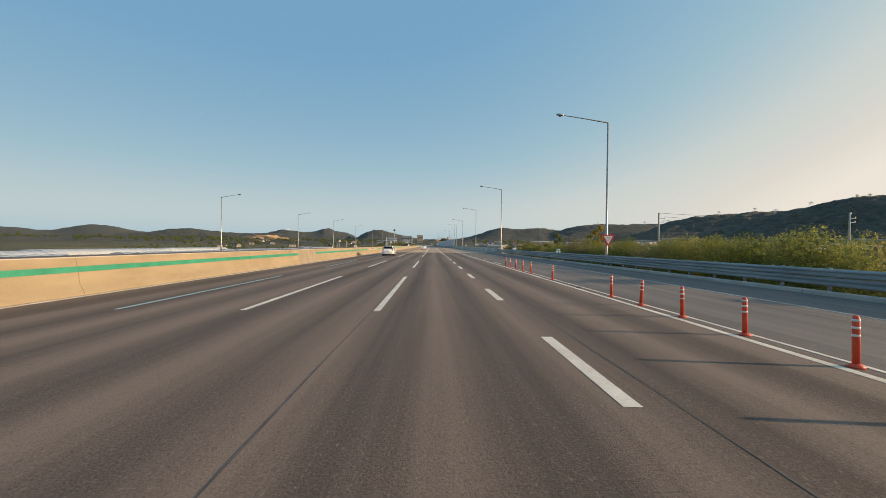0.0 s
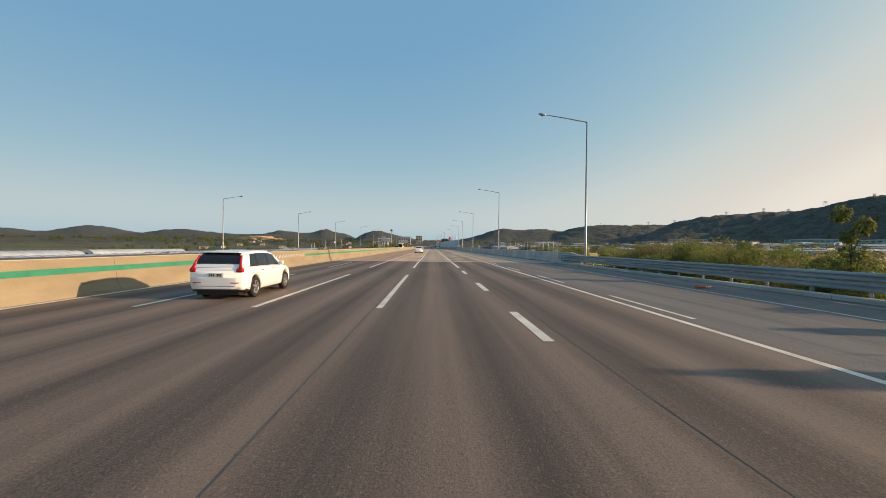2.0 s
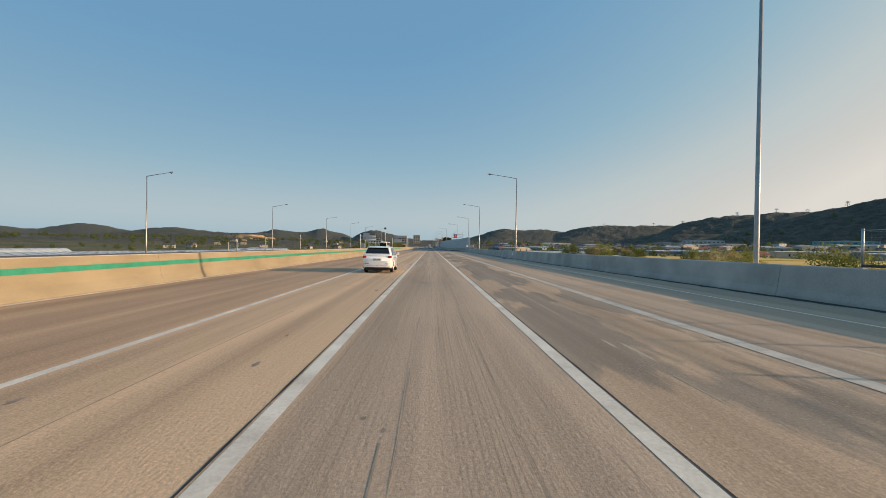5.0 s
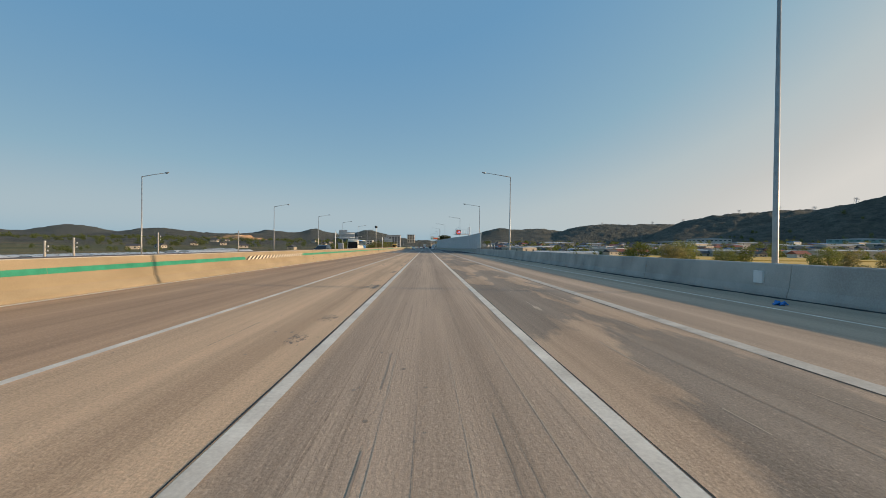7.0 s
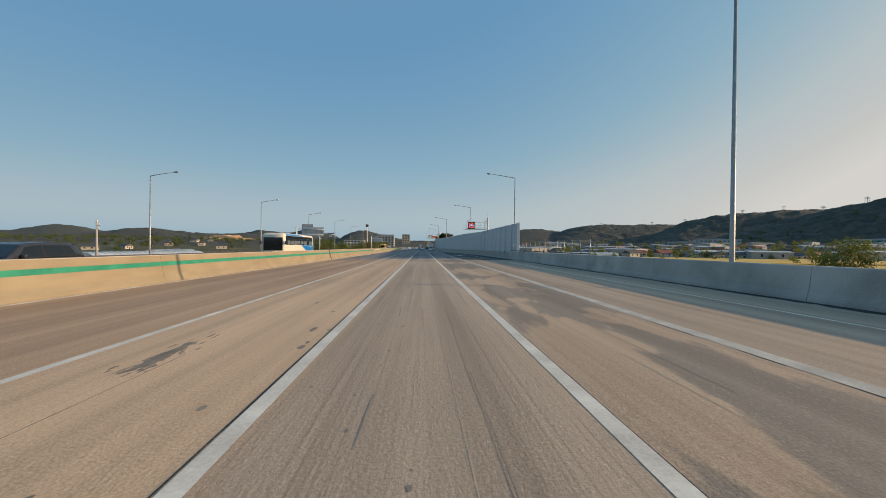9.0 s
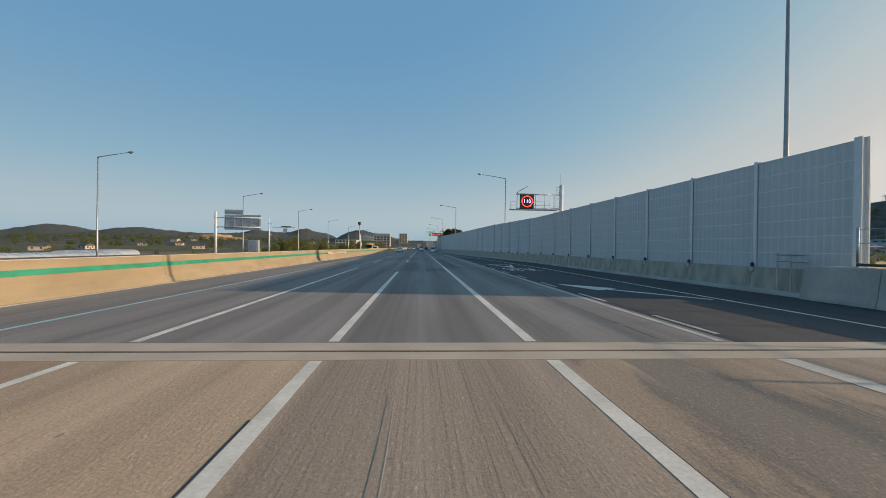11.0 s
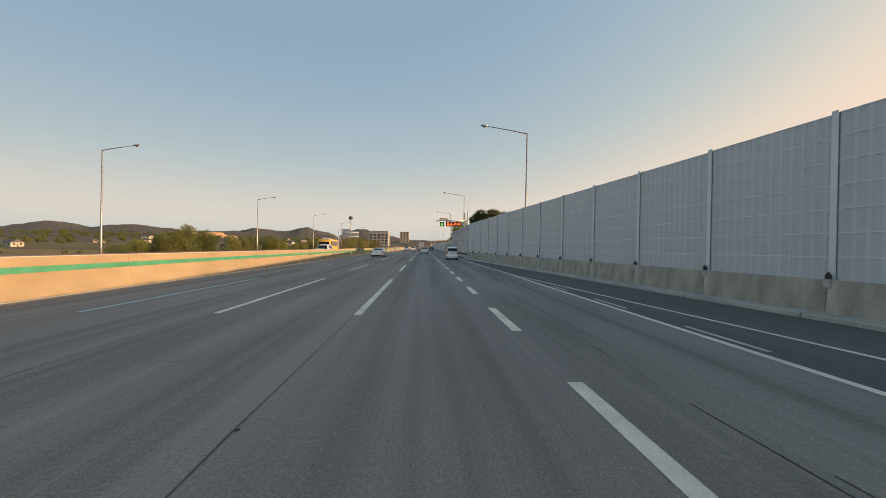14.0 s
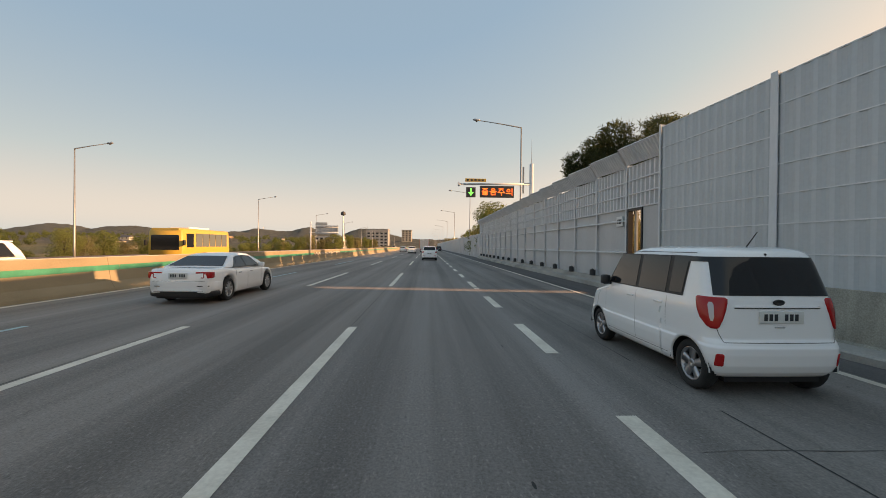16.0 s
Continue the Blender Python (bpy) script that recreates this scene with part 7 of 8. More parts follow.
b2 = part("message_box", box(bmesh.new(), QX - 4.75, QX - 1.65, QY - 0.25, QY - 0.05, 6.15, 7.2, 0.02), M_DARK, lg, "black message board")
b3 = part("top_board", box(bmesh.new(), QX - 6.1, QX - 4.2, QY - 0.2, QY - 0.1, 7.56, 7.85, 0.01), M_BUSYELLOW, lg, "small amber board")
bm = bmesh.new()
for k in range(5):
    box(bm, QX - 5.95 + 0.34 * k, QX - 5.75 + 0.34 * k, QY - 0.21, QY - 0.2, 7.63, 7.78)
part("marks", bm, M_DARK, b3)
# message strokes: four syllables, each in a unit square
SYL = {
    "jol": [("h", 0.18, 0.82, 0.95), ("d", 0.5, 0.93, 0.22, 0.62), ("d", 0.5, 0.93, 0.80, 0.62), ("h", 0.08, 0.92, 0.48), ("v", 0.5, 0.48, 0.60),
            ("h", 0.2, 0.8, 0.38), ("v", 0.8, 0.22, 0.38), ("h", 0.2, 0.8, 0.22), ("v", 0.2, 0.06, 0.22), ("h", 0.2, 0.8, 0.06)],
    "eum": [("o", 0.5, 0.80, 0.22, 0.15), ("h", 0.05, 0.95, 0.50), ("h", 0.22, 0.78, 0.36), ("h", 0.22, 0.78, 0.06), ("v", 0.22, 0.06, 0.36), ("v", 0.78, 0.06, 0.36)],
    "ju": [("h", 0.15, 0.85, 0.92), ("d", 0.5, 0.9, 0.18, 0.55), ("d", 0.5, 0.9, 0.84, 0.55), ("h", 0.05, 0.95, 0.38), ("v", 0.5, 0.02, 0.38)],
    "ui": [("o", 0.38, 0.70, 0.22, 0.20), ("h", 0.05, 0.72, 0.28), ("v", 0.88, 0.02, 0.98)],
}
bm = bmesh.new()


def stroke(bm, x0, z0, x1, z1, w, y):
    d = Vector((x1 - x0, z1 - z0)).normalized()
    n = Vector((-d.y, d.x)) * w / 2
    e = d * w / 2
    bm.faces.new([bm.verts.new((px, y, pz)) for px, pz in ((x0 - e.x + n.x, z0 - e.y + n.y), (x0 - e.x - n.x, z0 - e.y - n.y),
                                                          (x1 + e.x - n.x, z1 + e.y - n.y), (x1 + e.x + n.x, z1 + e.y + n.y))])


for k, s in enumerate(("jol", "eum", "ju", "ui")):
    ox, oz, sz = QX - 4.62 + 0.74 * k, 6.35, 0.64
    for q in SYL[s]:
        if q[0] == "h":
            stroke(bm, ox + q[1] * sz, oz + q[3] * sz, ox + q[2] * sz, oz + q[3] * sz, 0.06, QY - 0.258)
        elif q[0] == "v":
            stroke(bm, ox + q[1] * sz, oz + q[2] * sz, ox + q[1] * sz, oz + q[3] * sz, 0.06, QY - 0.259)
        elif q[0] == "d":
            stroke(bm, ox + q[1] * sz, oz + q[2] * sz, ox + q[3] * sz, oz + q[4] * sz, 0.06, QY - 0.260)
        else:
            for i in range(10):
                a, b = 2 * math.pi * i / 10, 2 * math.pi * (i + 1) / 10
                stroke(bm, ox + (q[1] + q[3] * math.cos(a)) * sz, oz + (q[2] + q[4] * math.sin(a)) * sz,
                       ox + (q[1] + q[3] * math.cos(b)) * sz, oz + (q[2] + q[4] * math.sin(b)) * sz, 0.055, QY - 0.261)
part("message", bm, M_LEDORANGE, b2, "glowing red message lettering")


def back_gantry(x, y, w, h, z, top, label):
    """A direction sign on a cantilever pole, seen from behind."""
    t = thing("direction_sign", label, "road sign")
    part("pole", tube(bmesh.new(), [(x, y, -0.3), (x, y, top)], [0.24, 0.20], 16), M_POST, t, "", True)
    bm = bmesh.new()
    for zz in (z + 0.5, z + h - 0.55):
        tube(bm, [(x, y, zz), (x + w + 1.6, y, zz)], 0.10, 10)
        tube(bm, [(x, y, zz), (x, y + 0.01, zz + 0.001)], 0.34, 12)
    part("arm", bm, M_POST, t, "", True)
    p = part("panel", box(bmesh.new(), x + 1.5, x + 1.5 + w, y + 0.12, y + 0.17, z, z + h, 0.01), M_SIGNBACK, t, "bare aluminium back of the sign")
    q = part("panel", box(bmesh.new(), x + 1.5, x + 1.5 + w * 0.52, y + 0.12, y + 0.17, z + h + 0.05, z + h + 0.95, 0.01), M_SIGNBACK, t)
    for k in range(5):
        xx = x + 1.8 + (w - 0.6) * k / 4
        part("stiffener", box(bmesh.new(), xx - 0.04, xx + 0.04, y + 0.02, y + 0.12, z + 0.1, z + h - 0.1), M_GALV, p)
    for zz in (z + 0.5, z + h * 0.5, z + h - 0.4):
        part("stiffener", box(bmesh.new(), x + 1.55, x + 1.45 + w, y + 0.04, y + 0.118, zz - 0.035, zz + 0.035), M_GALV, p)
    part("stiffener", box(bmesh.new(), x + 1.6, x + 1.4 + w * 0.52, y + 0.04, y + 0.118, z + h + 0.42, z + h + 0.5), M_GALV, q)
    return t


back_gantry(-38.3, 330.6, 6.6, 2.8, 4.5, 7.8, "large direction sign seen from its aluminium back")
back_gantry(-37.6, 505.0, 7.2, 2.8, 5.2, 9.0, "distant direction sign seen from its aluminium back")

cg = thing("camera_gantry", "pale pole with a cantilever arm carrying traffic cameras", "camera pole")
CX, CY = -37.4, 354.5
part("pole", tube(bmesh.new(), [(CX, CY, -0.3), (CX, CY, 8.1)], [0.2, 0.16], 14), M_POST, cg, "", True)
part("arm", tube(bmesh.new(), [(CX, CY, 6.6), (CX + 6.4, CY, 6.6)], [0.08, 0.05], 10), M_POST, cg)
part("sensor_bar", box(bmesh.new(), CX + 2.9, CX + 5.2, CY - 0.2, CY + 0.2, 6.66, 6.9, 0.02), M_DARK, cg)
part("camera_box", box(bmesh.new(), CX + 3.4, CX + 4.4, CY - 0.2, CY + 0.2, 5.4, 6.3, 0.03), M_SIGNBACK, cg)
part("dome_camera", tube(bmesh.new(), [(CX + 6.3, CY, 6.55), (CX + 6.3, CY, 6.25)], [0.14, 0.1], 10), M_WHITE, cg)
for z in (4.6, 6.6, 7.5):
    part("bracket", box(bmesh.new(), CX - 0.3, CX + 0.6, CY - 0.12, CY + 0.12, z - 0.08, z + 0.08, 0.02), M_POST, cg)
part("aerial", tube(bmesh.new(), [(CX, CY, 8.1), (CX, CY, 10.2)], [0.02, 0.01], 6), M_GALV, cg)
cg.matrix_basis = Matrix.Diagonal((1, 1, 0.93, 1))
cb = thing("control_cabinet", "grey roadside control cabinets", "cabinet")
part("body", box(bmesh.new(), -42.0, -39.6, 353.2, 354.4, -0.3, 2.9, 0.05), M_SIGNBACK, cb)
part("door", box(bmesh.new(), -41.7, -40.9, 353.15, 353.2, 0.2, 2.6, 0.01), M_GALV, cb)
part("door", box(bmesh.new(), -40.7, -39.9, 353.15, 353.2, 0.2, 2.6, 0.01), M_GALV, cb)
# high mast
hm = thing("high_mast", "tall mast with a dark ring of floodlights", "light mast")
part("mast", tube(bmesh.new(), [(-66, 690, -3), (-66, 690, 26)], [0.6, 0.35], 12), M_POLE, hm)
part("lamp_ring", tube(bmesh.new(), [(-66, 690, 25.0), (-66, 690, 25.6), (-66, 690, 27.6), (-66, 690, 28.2)], [0.9, 1.9, 1.7, 0.5], 16), M_DARK, hm)

# parapet details
mk = thing("drain_plate", "white plate fixed to the parapet", "plate")
part("plate", box(bmesh.new(), parapet_x(175) + 0.06, parapet_x(175) + 0.16, 175.25, 175.65, 0.44, 0.90, 0.01), M_WHITE, mk)
rg = bmesh.new()
r_ = random.Random(3)
for k in range(9):
    a = 2 * math.pi * k / 9
    tube(rg, [(10.70 + 0.05 * math.cos(a), 172.6 + 0.05 * math.sin(a), 0.02), (10.70 + 0.13 * math.cos(a + 0.4), 172.6 + 0.10 * math.sin(a + 0.4), 0.06 + 0.02 * (k % 3)),
              (10.70 + r_.uniform(0.16, 0.26) * math.cos(a), 172.6 + r_.uniform(0.12, 0.2) * math.sin(a), 0.015)], [0.03, 0.045, 0.015], 7)
tagged(part("blue_rag", rg, M_BUSBLUE), "crumpled blue rag lying on the shoulder", "litter")


# ---- plants ----
def leaf_cloud(rng, lobes, count, size, flat=0.6):
    """Many small leaf quads in a set of lobes (centre, radii)."""
    verts, faces = [], []
    vol = np.array([l[1][0] * l[1][1] * l[1][2] for l in lobes])
    pick = rng.choice(len(lobes), count, p=vol / vol.sum())
    for k in range(count):
        c, rad = lobes[pick[k]]
        d = rng.normal(size=3)
        d /= np.linalg.norm(d)
        r = rng.uniform(0.35, 1.0) ** 0.5
        p = np.array(c) + d * r * np.array(rad) * rng.uniform(0.85, 1.18)
        a = rng.normal(size=3)
        a /= np.linalg.norm(a)
        b = np.cross(a, d + 0.3 * rng.normal(size=3))
        b /= np.linalg.norm(b) + 1e-9
        s = size * rng.uniform(0.6, 1.5)
        i = len(verts)
        verts += [tuple(p - a * s - b * s * flat * 0.3), tuple(p - b * s * flat), tuple(p + a * s), tuple(p + b * s * flat)]
        faces.append((i, i + 1, i + 2, i + 3))
    return verts, faces


def plant(name, label, category, seed, height, spread, trunk, lobes_n, count, size, mat, group="", low=0.15, flat=0.6, squash=0.75):
    rng = np.random.default_rng(seed)
    t = thing(name, label, category, group=group)
    lobes = []
    bm = bmesh.new()
    top = height * 0.8
    lean = rng.uniform(-0.1, 0.1, 2) * height
    tube(bm, [(0, 0, -0.6), (lean[0] * 0.4, lean[1] * 0.4, top * 0.5), (lean[0], lean[1], top)], [trunk, trunk * 0.7, trunk * 0.2], 8)
    for k in range(lobes_n):
        a = 2.4 * k + rng.uniform(0, 0.8)
        zf = low + (1 - low) * (k + 0.5) / lobes_n
        r = spread * (1 - 0.55 * abs(zf - 0.45)) * rng.uniform(0.35, 0.85)
        c = (math.cos(a) * r + lean[0] * zf, math.sin(a) * r + lean[1] * zf, height * zf * rng.uniform(0.92, 1.04))
        q = spread * rng.uniform(0.30, 0.55)
        lobes.append((c, (q, q, q * squash)))
        z0 = max(c[2] - height * 0.28, height * 0.05)
        tube(bm, [(lean[0] * z0 / height, lean[1] * z0 / height, z0), (c[0] * 0.6, c[1] * 0.6, (z0 + c[2]) / 2 + 0.05 * height), c], [trunk * 0.4, trunk * 0.28, trunk * 0.1], 5)
    part("trunk", bm, M_BARK, t, "", True)
    v, f = leaf_cloud(rng, lobes, count, size, flat)
    raw("crown", v, f, mat, t)
    return t


def ground_z(x, y):
    return land_height(x, y)


def put(proto, m):
    """A copy at the pose m, whatever the scale of the thing copied."""
    return copy_thing(proto, m @ Matrix.Diagonal((1 / proto.scale.x, 1 / proto.scale.y, 1 / proto.scale.z, 1)))


shrubs = [plant("shrub", "dense green roadside shrub beside the rail", "shrub", 11, 3.0, 2.2, 0.06, 15, 12000, 0.052, M_LEAF, "roadside shrubs", 0.1),
          plant("shrub", "dry yellow-green roadside shrub", "shrub", 12, 2.6, 2.4, 0.05, 15, 11000, 0.050, M_LEAFDRY, "roadside shrubs", 0.1),
          plant("shrub", "tall loose green roadside shrub", "shrub", 13, 3.6, 1.9, 0.06, 14, 10000, 0.052, M_LEAF, "roadside shrubs", 0.12),
          plant("shrub", "brownish dry roadside shrub", "shrub", 14, 2.8, 2.3, 0.05, 14, 10000, 0.050, M_LEAFDRY, "roadside shrubs", 0.1)]
golds = [plant("young_tree", "slender young tree with golden leaves", "tree", 15, 4.2, 0.95, 0.05, 11, 1700, 0.095, M_LEAFGOLD, "golden young trees", 0.15)]
r_ = random.Random(21)
spots = []
for k in range(90):
    y = r_.uniform(14, 118)
    spots.append((16.5 + r_.uniform(1.5, 26) ** 1.0, y))
HEDGE = [(r_.uniform(16.4, 20.5), -16 + 2.0 * k + r_.uniform(-0.9, 0.9)) for k in range(48)]
spots += HEDGE
for k in range(8):
    spots.append((r_.uniform(34, 60), r_.uniform(110, 170)))
used = set()
for k, (x, y) in enumerate(spots):
    if 80 < y < 190 and x < 30:
        x += 12
    i = r_.choice((0, 0, 0, 2, 2, 2, 1, 3)) if y < 150 else r_.choice((0, 2, 2, 3))
    z = ground_z(x, y)
    want = r_.uniform(0.8, 2.4) * (1.0 if y < 40 else 0.9 if y < 58 else 0.8 if y < 82 else 0.4) if (x, y) in HEDGE else r_.uniform(0.2, 2.0) if y < 55 else r_.uniform(-0.6, 1.0) if y < 85 else r_.uniform(0.4, 1.5)
    s = (want - z) / (3.0, 2.6, 3.6, 2.8)[i]
    m = pose(x, y, z, 0, 0, r_.uniform(0, 360)) @ Matrix.Diagonal((min(s, 1.5), min(s, 1.5), s, 1))
    if i not in used:
        shrubs[i].matrix_basis = m
        used.add(i)
    else:
        put(shrubs[i], m)
greens = [plant("young_tree", "slender young tree with light green leaves", "tree", 16, 4.2, 0.8, 0.05, 9, 1500, 0.085, M_LEAF, "young trees beside the rail", 0.2)]
for k, (x, y, top) in enumerate(((20.0, 48.6, 4.3), (19.0, 46.6, 1.7), (21.5, 49.0, 2.0), (20.6, 47.6, 1.9))):
    z = ground_z(x, y)
    m = pose(x, y, z, 0, 0, 50 * k) @ Matrix.Diagonal((1, 1, (top - z) / 4.2, 1))
    if k == 0:
        golds[0].matrix_basis = m
    else:
        put(golds[0], m)
for k, (x, y, top) in enumerate(((20.0, 52.0, 3.1), (20.0, 64.5, 3.6), (20.5, 71.0, 2.0), (20.0, 54.5, 1.4))):
    z = ground_z(x, y)
    m = pose(x, y, z, 0, 0, 70 * k) @ Matrix.Diagonal((1, 1, (top - z) / 4.2, 1))
    if k == 0:
        greens[0].matrix_basis = m
    else:
        put(greens[0], m)

pine = plant("pine_tree", "dark pine tree rising behind the noise wall", "tree", 31, 8.2, 2.1, 0.16, 24, 17000, 0.15, M_PINE, "pines behind the wall", 0.5, 0.15, 0.55)
pine.matrix_basis = pose(11.1, 394.6, -0.3, 0, 0, 60) @ Matrix.Diagonal((1.15, 1.15, 1.02, 1))
put(pine, pose(10.7, 397.0, -0.3, 0, 0, 190) @ Matrix.Diagonal((0.85, 0.85, 1.02, 1)))
put(pine, pose(10.3, 400.4, -0.3, 0, 0, 250) @ Matrix.Diagonal((0.8, 0.8, 0.96, 1)))
put(pine, pose(10.4, 416.5, -0.3, 0, 0, 40) @ Matrix.Diagonal((0.6, 0.6, 0.88, 1)))
for x, y, rz, s in ((9.9, 394.6, 20, 1.25), (11.2, 397.8, 200, 1.5)):
    put(shrubs[1], pose(x, y, -1.0, 0, 0, rz) @ Matrix.Diagonal((0.7, 0.7, s, 1)))
btree = plant("broadleaf_tree", "broad green tree in full leaf", "tree", 41, 8.5, 3.6, 0.18, 18, 8000, 0.115, M_LEAF, "roadside trees", 0.15)
btree.matrix_basis = pose(10.8, 446, -0.3) @ Matrix.Diagonal((1.3, 1.3, 1.08, 1))
put(btree, pose(9.9, 438.5, -0.3, 0, 0, 70) @ Matrix.Diagonal((0.75, 0.75, 0.85, 1)))
dtree = plant("broadleaf_tree", "olive-green tree with dry leaves", "tree", 42, 7.5, 3.2, 0.16, 17, 7500, 0.11, M_LEAFDRY, "roadside trees", 0.15)
dtree.matrix_basis = pose(13.5, 460, -0.3)
for x, y, s in ((12.5, 470, 0.8), (13, 484, 0.85), (13, 500, 0.75), (14, 525, 0.9), (13, 560, 0.8), (15, 600, 0.9), (14, 650, 1.0)):
    put(r_.choice((btree, dtree)), pose(x, y, -0.4, 0, 0, r_.uniform(0, 360)) @ Matrix.Diagonal((s, s, s, 1)))
for x, y, s in ((49, 251, 0.95), (54, 247, 1.05), (60, 250, 1.0), (66, 246, 0.8), (71, 248, 0.85), (78, 245, 0.5), (86, 242, 0.85), (92, 244, 0.95), (98, 240, 0.9), (105, 243, 0.8)):
    put(r_.choice((btree, btree, dtree)), pose(x, y, ground_z(x, y) - 0.3, 0, 0, r_.uniform(0, 360)) @ Matrix.Diagonal((s, s, s, 1)))
for k in range(150):
    y = 404 + k * 1.35 + r_.uniform(-1.2, 1.2)
    x = -47.5 - r_.uniform(1, 13)
    s = r_.uniform(0.50, 0.74) if y < 428 else r_.uniform(0.38, 0.58)
    put(r_.choice((btree, btree, btree, dtree)), pose(x, y, ground_z(x, y), 0, 0, r_.uniform(0, 360)) @ Matrix.Diagonal((s, s, s, 1)))
for k in range(26):
    y, x = 520 + k * 9 + r_.uniform(-3, 3), -40 - r_.uniform(0, 16)
    s = r_.uniform(0.55, 0.95)
    put(r_.choice((btree, dtree)), pose(x, y, ground_z(x, y), 0, 0, r_.uniform(0, 360)) @ Matrix.Diagonal((s, s, s, 1)))


# far tree belts: clumps too many to count
def tree_belt(name, label, boxes, seed, mat):
    rng = np.random.default_rng(seed)
    verts, faces = [], []
    for x0, x1, y0, y1, n, h in boxes:
        for k in range(n):
            x, y = rng.uniform(x0, x1), rng.uniform(y0, y1)
            z = ground_z(x, y)
            hh = h * rng.uniform(0.6, 1.3)
            v, f = leaf_cloud(rng, [((x, y, z + hh * 0.55), (hh * 0.45, hh * 0.45, hh * 0.5)), ((x + hh * 0.3, y, z + hh * 0.35), (hh * 0.4, hh * 0.4, hh * 0.35))], 150, hh * 0.085)
            i = len(verts)
            verts += v
            faces += [tuple(a + i for a in q) for q in f]
    return tagged(raw(name, verts, faces, mat), label, "trees", "", "stuff")


tree_belt("far_trees", "distant belts of trees between fields and houses",
          [(120, 900, 500, 1250, 330, 8), (-1000, -150, 700, 1500, 420, 7), (90, 460, 540, 760, 260, 6), (300, 800, 330, 620, 220, 6), (120, 400, 380, 600, 40, 4), (-420, -120, 400, 600, 30, 4), (900, 1400, 100, 1100, 120, 9)], 5, M_LEAF)

# ---- fields, greenhouses, village ----
for k, (x0, x1, y0, y1) in enumerate(((45, 330, 255, 372), (70, 420, 392, 520), (60, 300, 140, 240))):
    bm = bmesh.new()
    box(bm, x0, x1, y0, y1, -5.6, -4.35)
    tagged(part("rice_field", bm, M_RICE), "ripe golden rice field below the road", "field", "", "structure")


def greenhouse(length, r):
    t = thing("greenhouse", "long arched plastic film greenhouse", "greenhouse", group="film greenhouses")
    n = 10
    prof = [(-r, 0), (-r, 1.0)] + [(-r * math.cos(math.pi * k / n), 1.0 + r * 0.62 * math.sin(math.pi * k / n)) for k in range(1, n)] + [(r, 1.0), (r, 0)]
    part("film", prism(bmesh.new(), prof, 0, length), M_FILM, t, "", False)
    bm = bmesh.new()
    for k in range(int(length / 3) + 1):
        pts = [(x * 1.01, k * 3.0, z * 1.01) for x, z in prof]
        tube(bm, pts, 0.04, 4)
    part("hoops", bm, M_GALV, t)
    part("end_door", box(bmesh.new(), -0.9, 0.9, -0.06, 0.0, 0, 2.0), M_DARK, t)
    return t


g0 = greenhouse(60, 3.4)
g0.matrix_basis = pose(160, 526, -4.4, 0, 0, 90)
for x, y, rz in ((163, 534, 90), (166, 542, 90), (-66, 30, 0), (-74, 34, 0), (-82, 30, 0), (-68, 100, 0), (-76, 104, 0), (-84, 108, 0), (-70, 172, 0), (-78, 172, 0),
                 (-86, 176, 0), (-94, 180, 0), (-72, 240, 0), (-80, 244, 0), (-90, 240, 0), (-100, 330, 0), (-108, 334, 0), (-120, 400, 20), (-130, 405, 20),
                 (-110, 60, 0), (-118, 62, 0), (-126, 130, 0), (-134, 134, 0), (-140, 210, 0)):
    copy_thing(g0, pose(x, y, -4.6, 0, 0, rz) @ Matrix.Diagonal((1, 1, 1.1 if x > 0 else 1.12, 1)))


def house(w, d, h, wall, roof, flat=False):
    t = thing("house", ("low industrial shed with a pale roof", "small village house with a gabled roof")[0 if flat else 1], "house", group="village houses")
    part("wall", box(bmesh.new(), -w / 2, w / 2, -d / 2, d / 2, -1.5, h), wall, t)
    bm = bmesh.new()
    rise = 0.8 if flat else w * 0.28
    prism(bm, [(-w / 2 - 0.4, h - 0.1), (0, h + rise), (w / 2 + 0.4, h - 0.1), (w / 2 + 0.4, h - 0.3), (-w / 2 - 0.4, h - 0.3)], -d / 2 - 0.4, d / 2 + 0.4)
    part("roof", bm, roof, t)
    n = 2
    for i in range(n):
        y = -d / 2 + d * (i + 0.5) / n
        for sx in (-1, 1):
            part("window", box(bmesh.new(), sx * w / 2 - 0.04, sx * w / 2 + 0.04, y - 0.7, y + 0.7, h * 0.4, h * 0.75), M_HOUSEGLASS, t)
    for i in (-1, 1):
        part("window", box(bmesh.new(), i * w * 0.25 - 0.7, i * w * 0.25 + 0.7, -d / 2 - 0.04, -d / 2 + 0.04, h * 0.4, h * 0.75), M_HOUSEGLASS, t)
    part("door", box(bmesh.new(), -0.5, 0.5, -d / 2 - 0.05, -d / 2 + 0.03, -0.2, 2.1), M_DARK, t)
    return t


protos = [house(8, 11, 3.6, M_WALLS[0], M_ROOFS[0]), house(9, 12, 4.0, M_WALLS[2], M_ROOFS[1]), house(14, 26, 6.0, M_WALLS[1], M_ROOFS[3], True),
          house(8, 10, 5.0, M_WALLS[1], M_ROOFS[0]), house(12, 22, 5.0, M_WALLS[2], M_ROOFS[2], True), house(16, 40, 7.0, M_WALLS[0], M_ROOFS[3], True)]
first = [True] * 6
r_ = random.Random(77)
sites = []
for k in range(340):
    a, d = radians(r_.uniform(9, 60)), r_.uniform(440, 980)
    sites.append((d * math.sin(a), 130 + d * math.cos(a)))
for k in range(14):
    a, d = radians(r_.uniform(-40, -9)), r_.uniform(520, 1200)
    sites.append((d * math.sin(a), 130 + d * math.cos(a)))
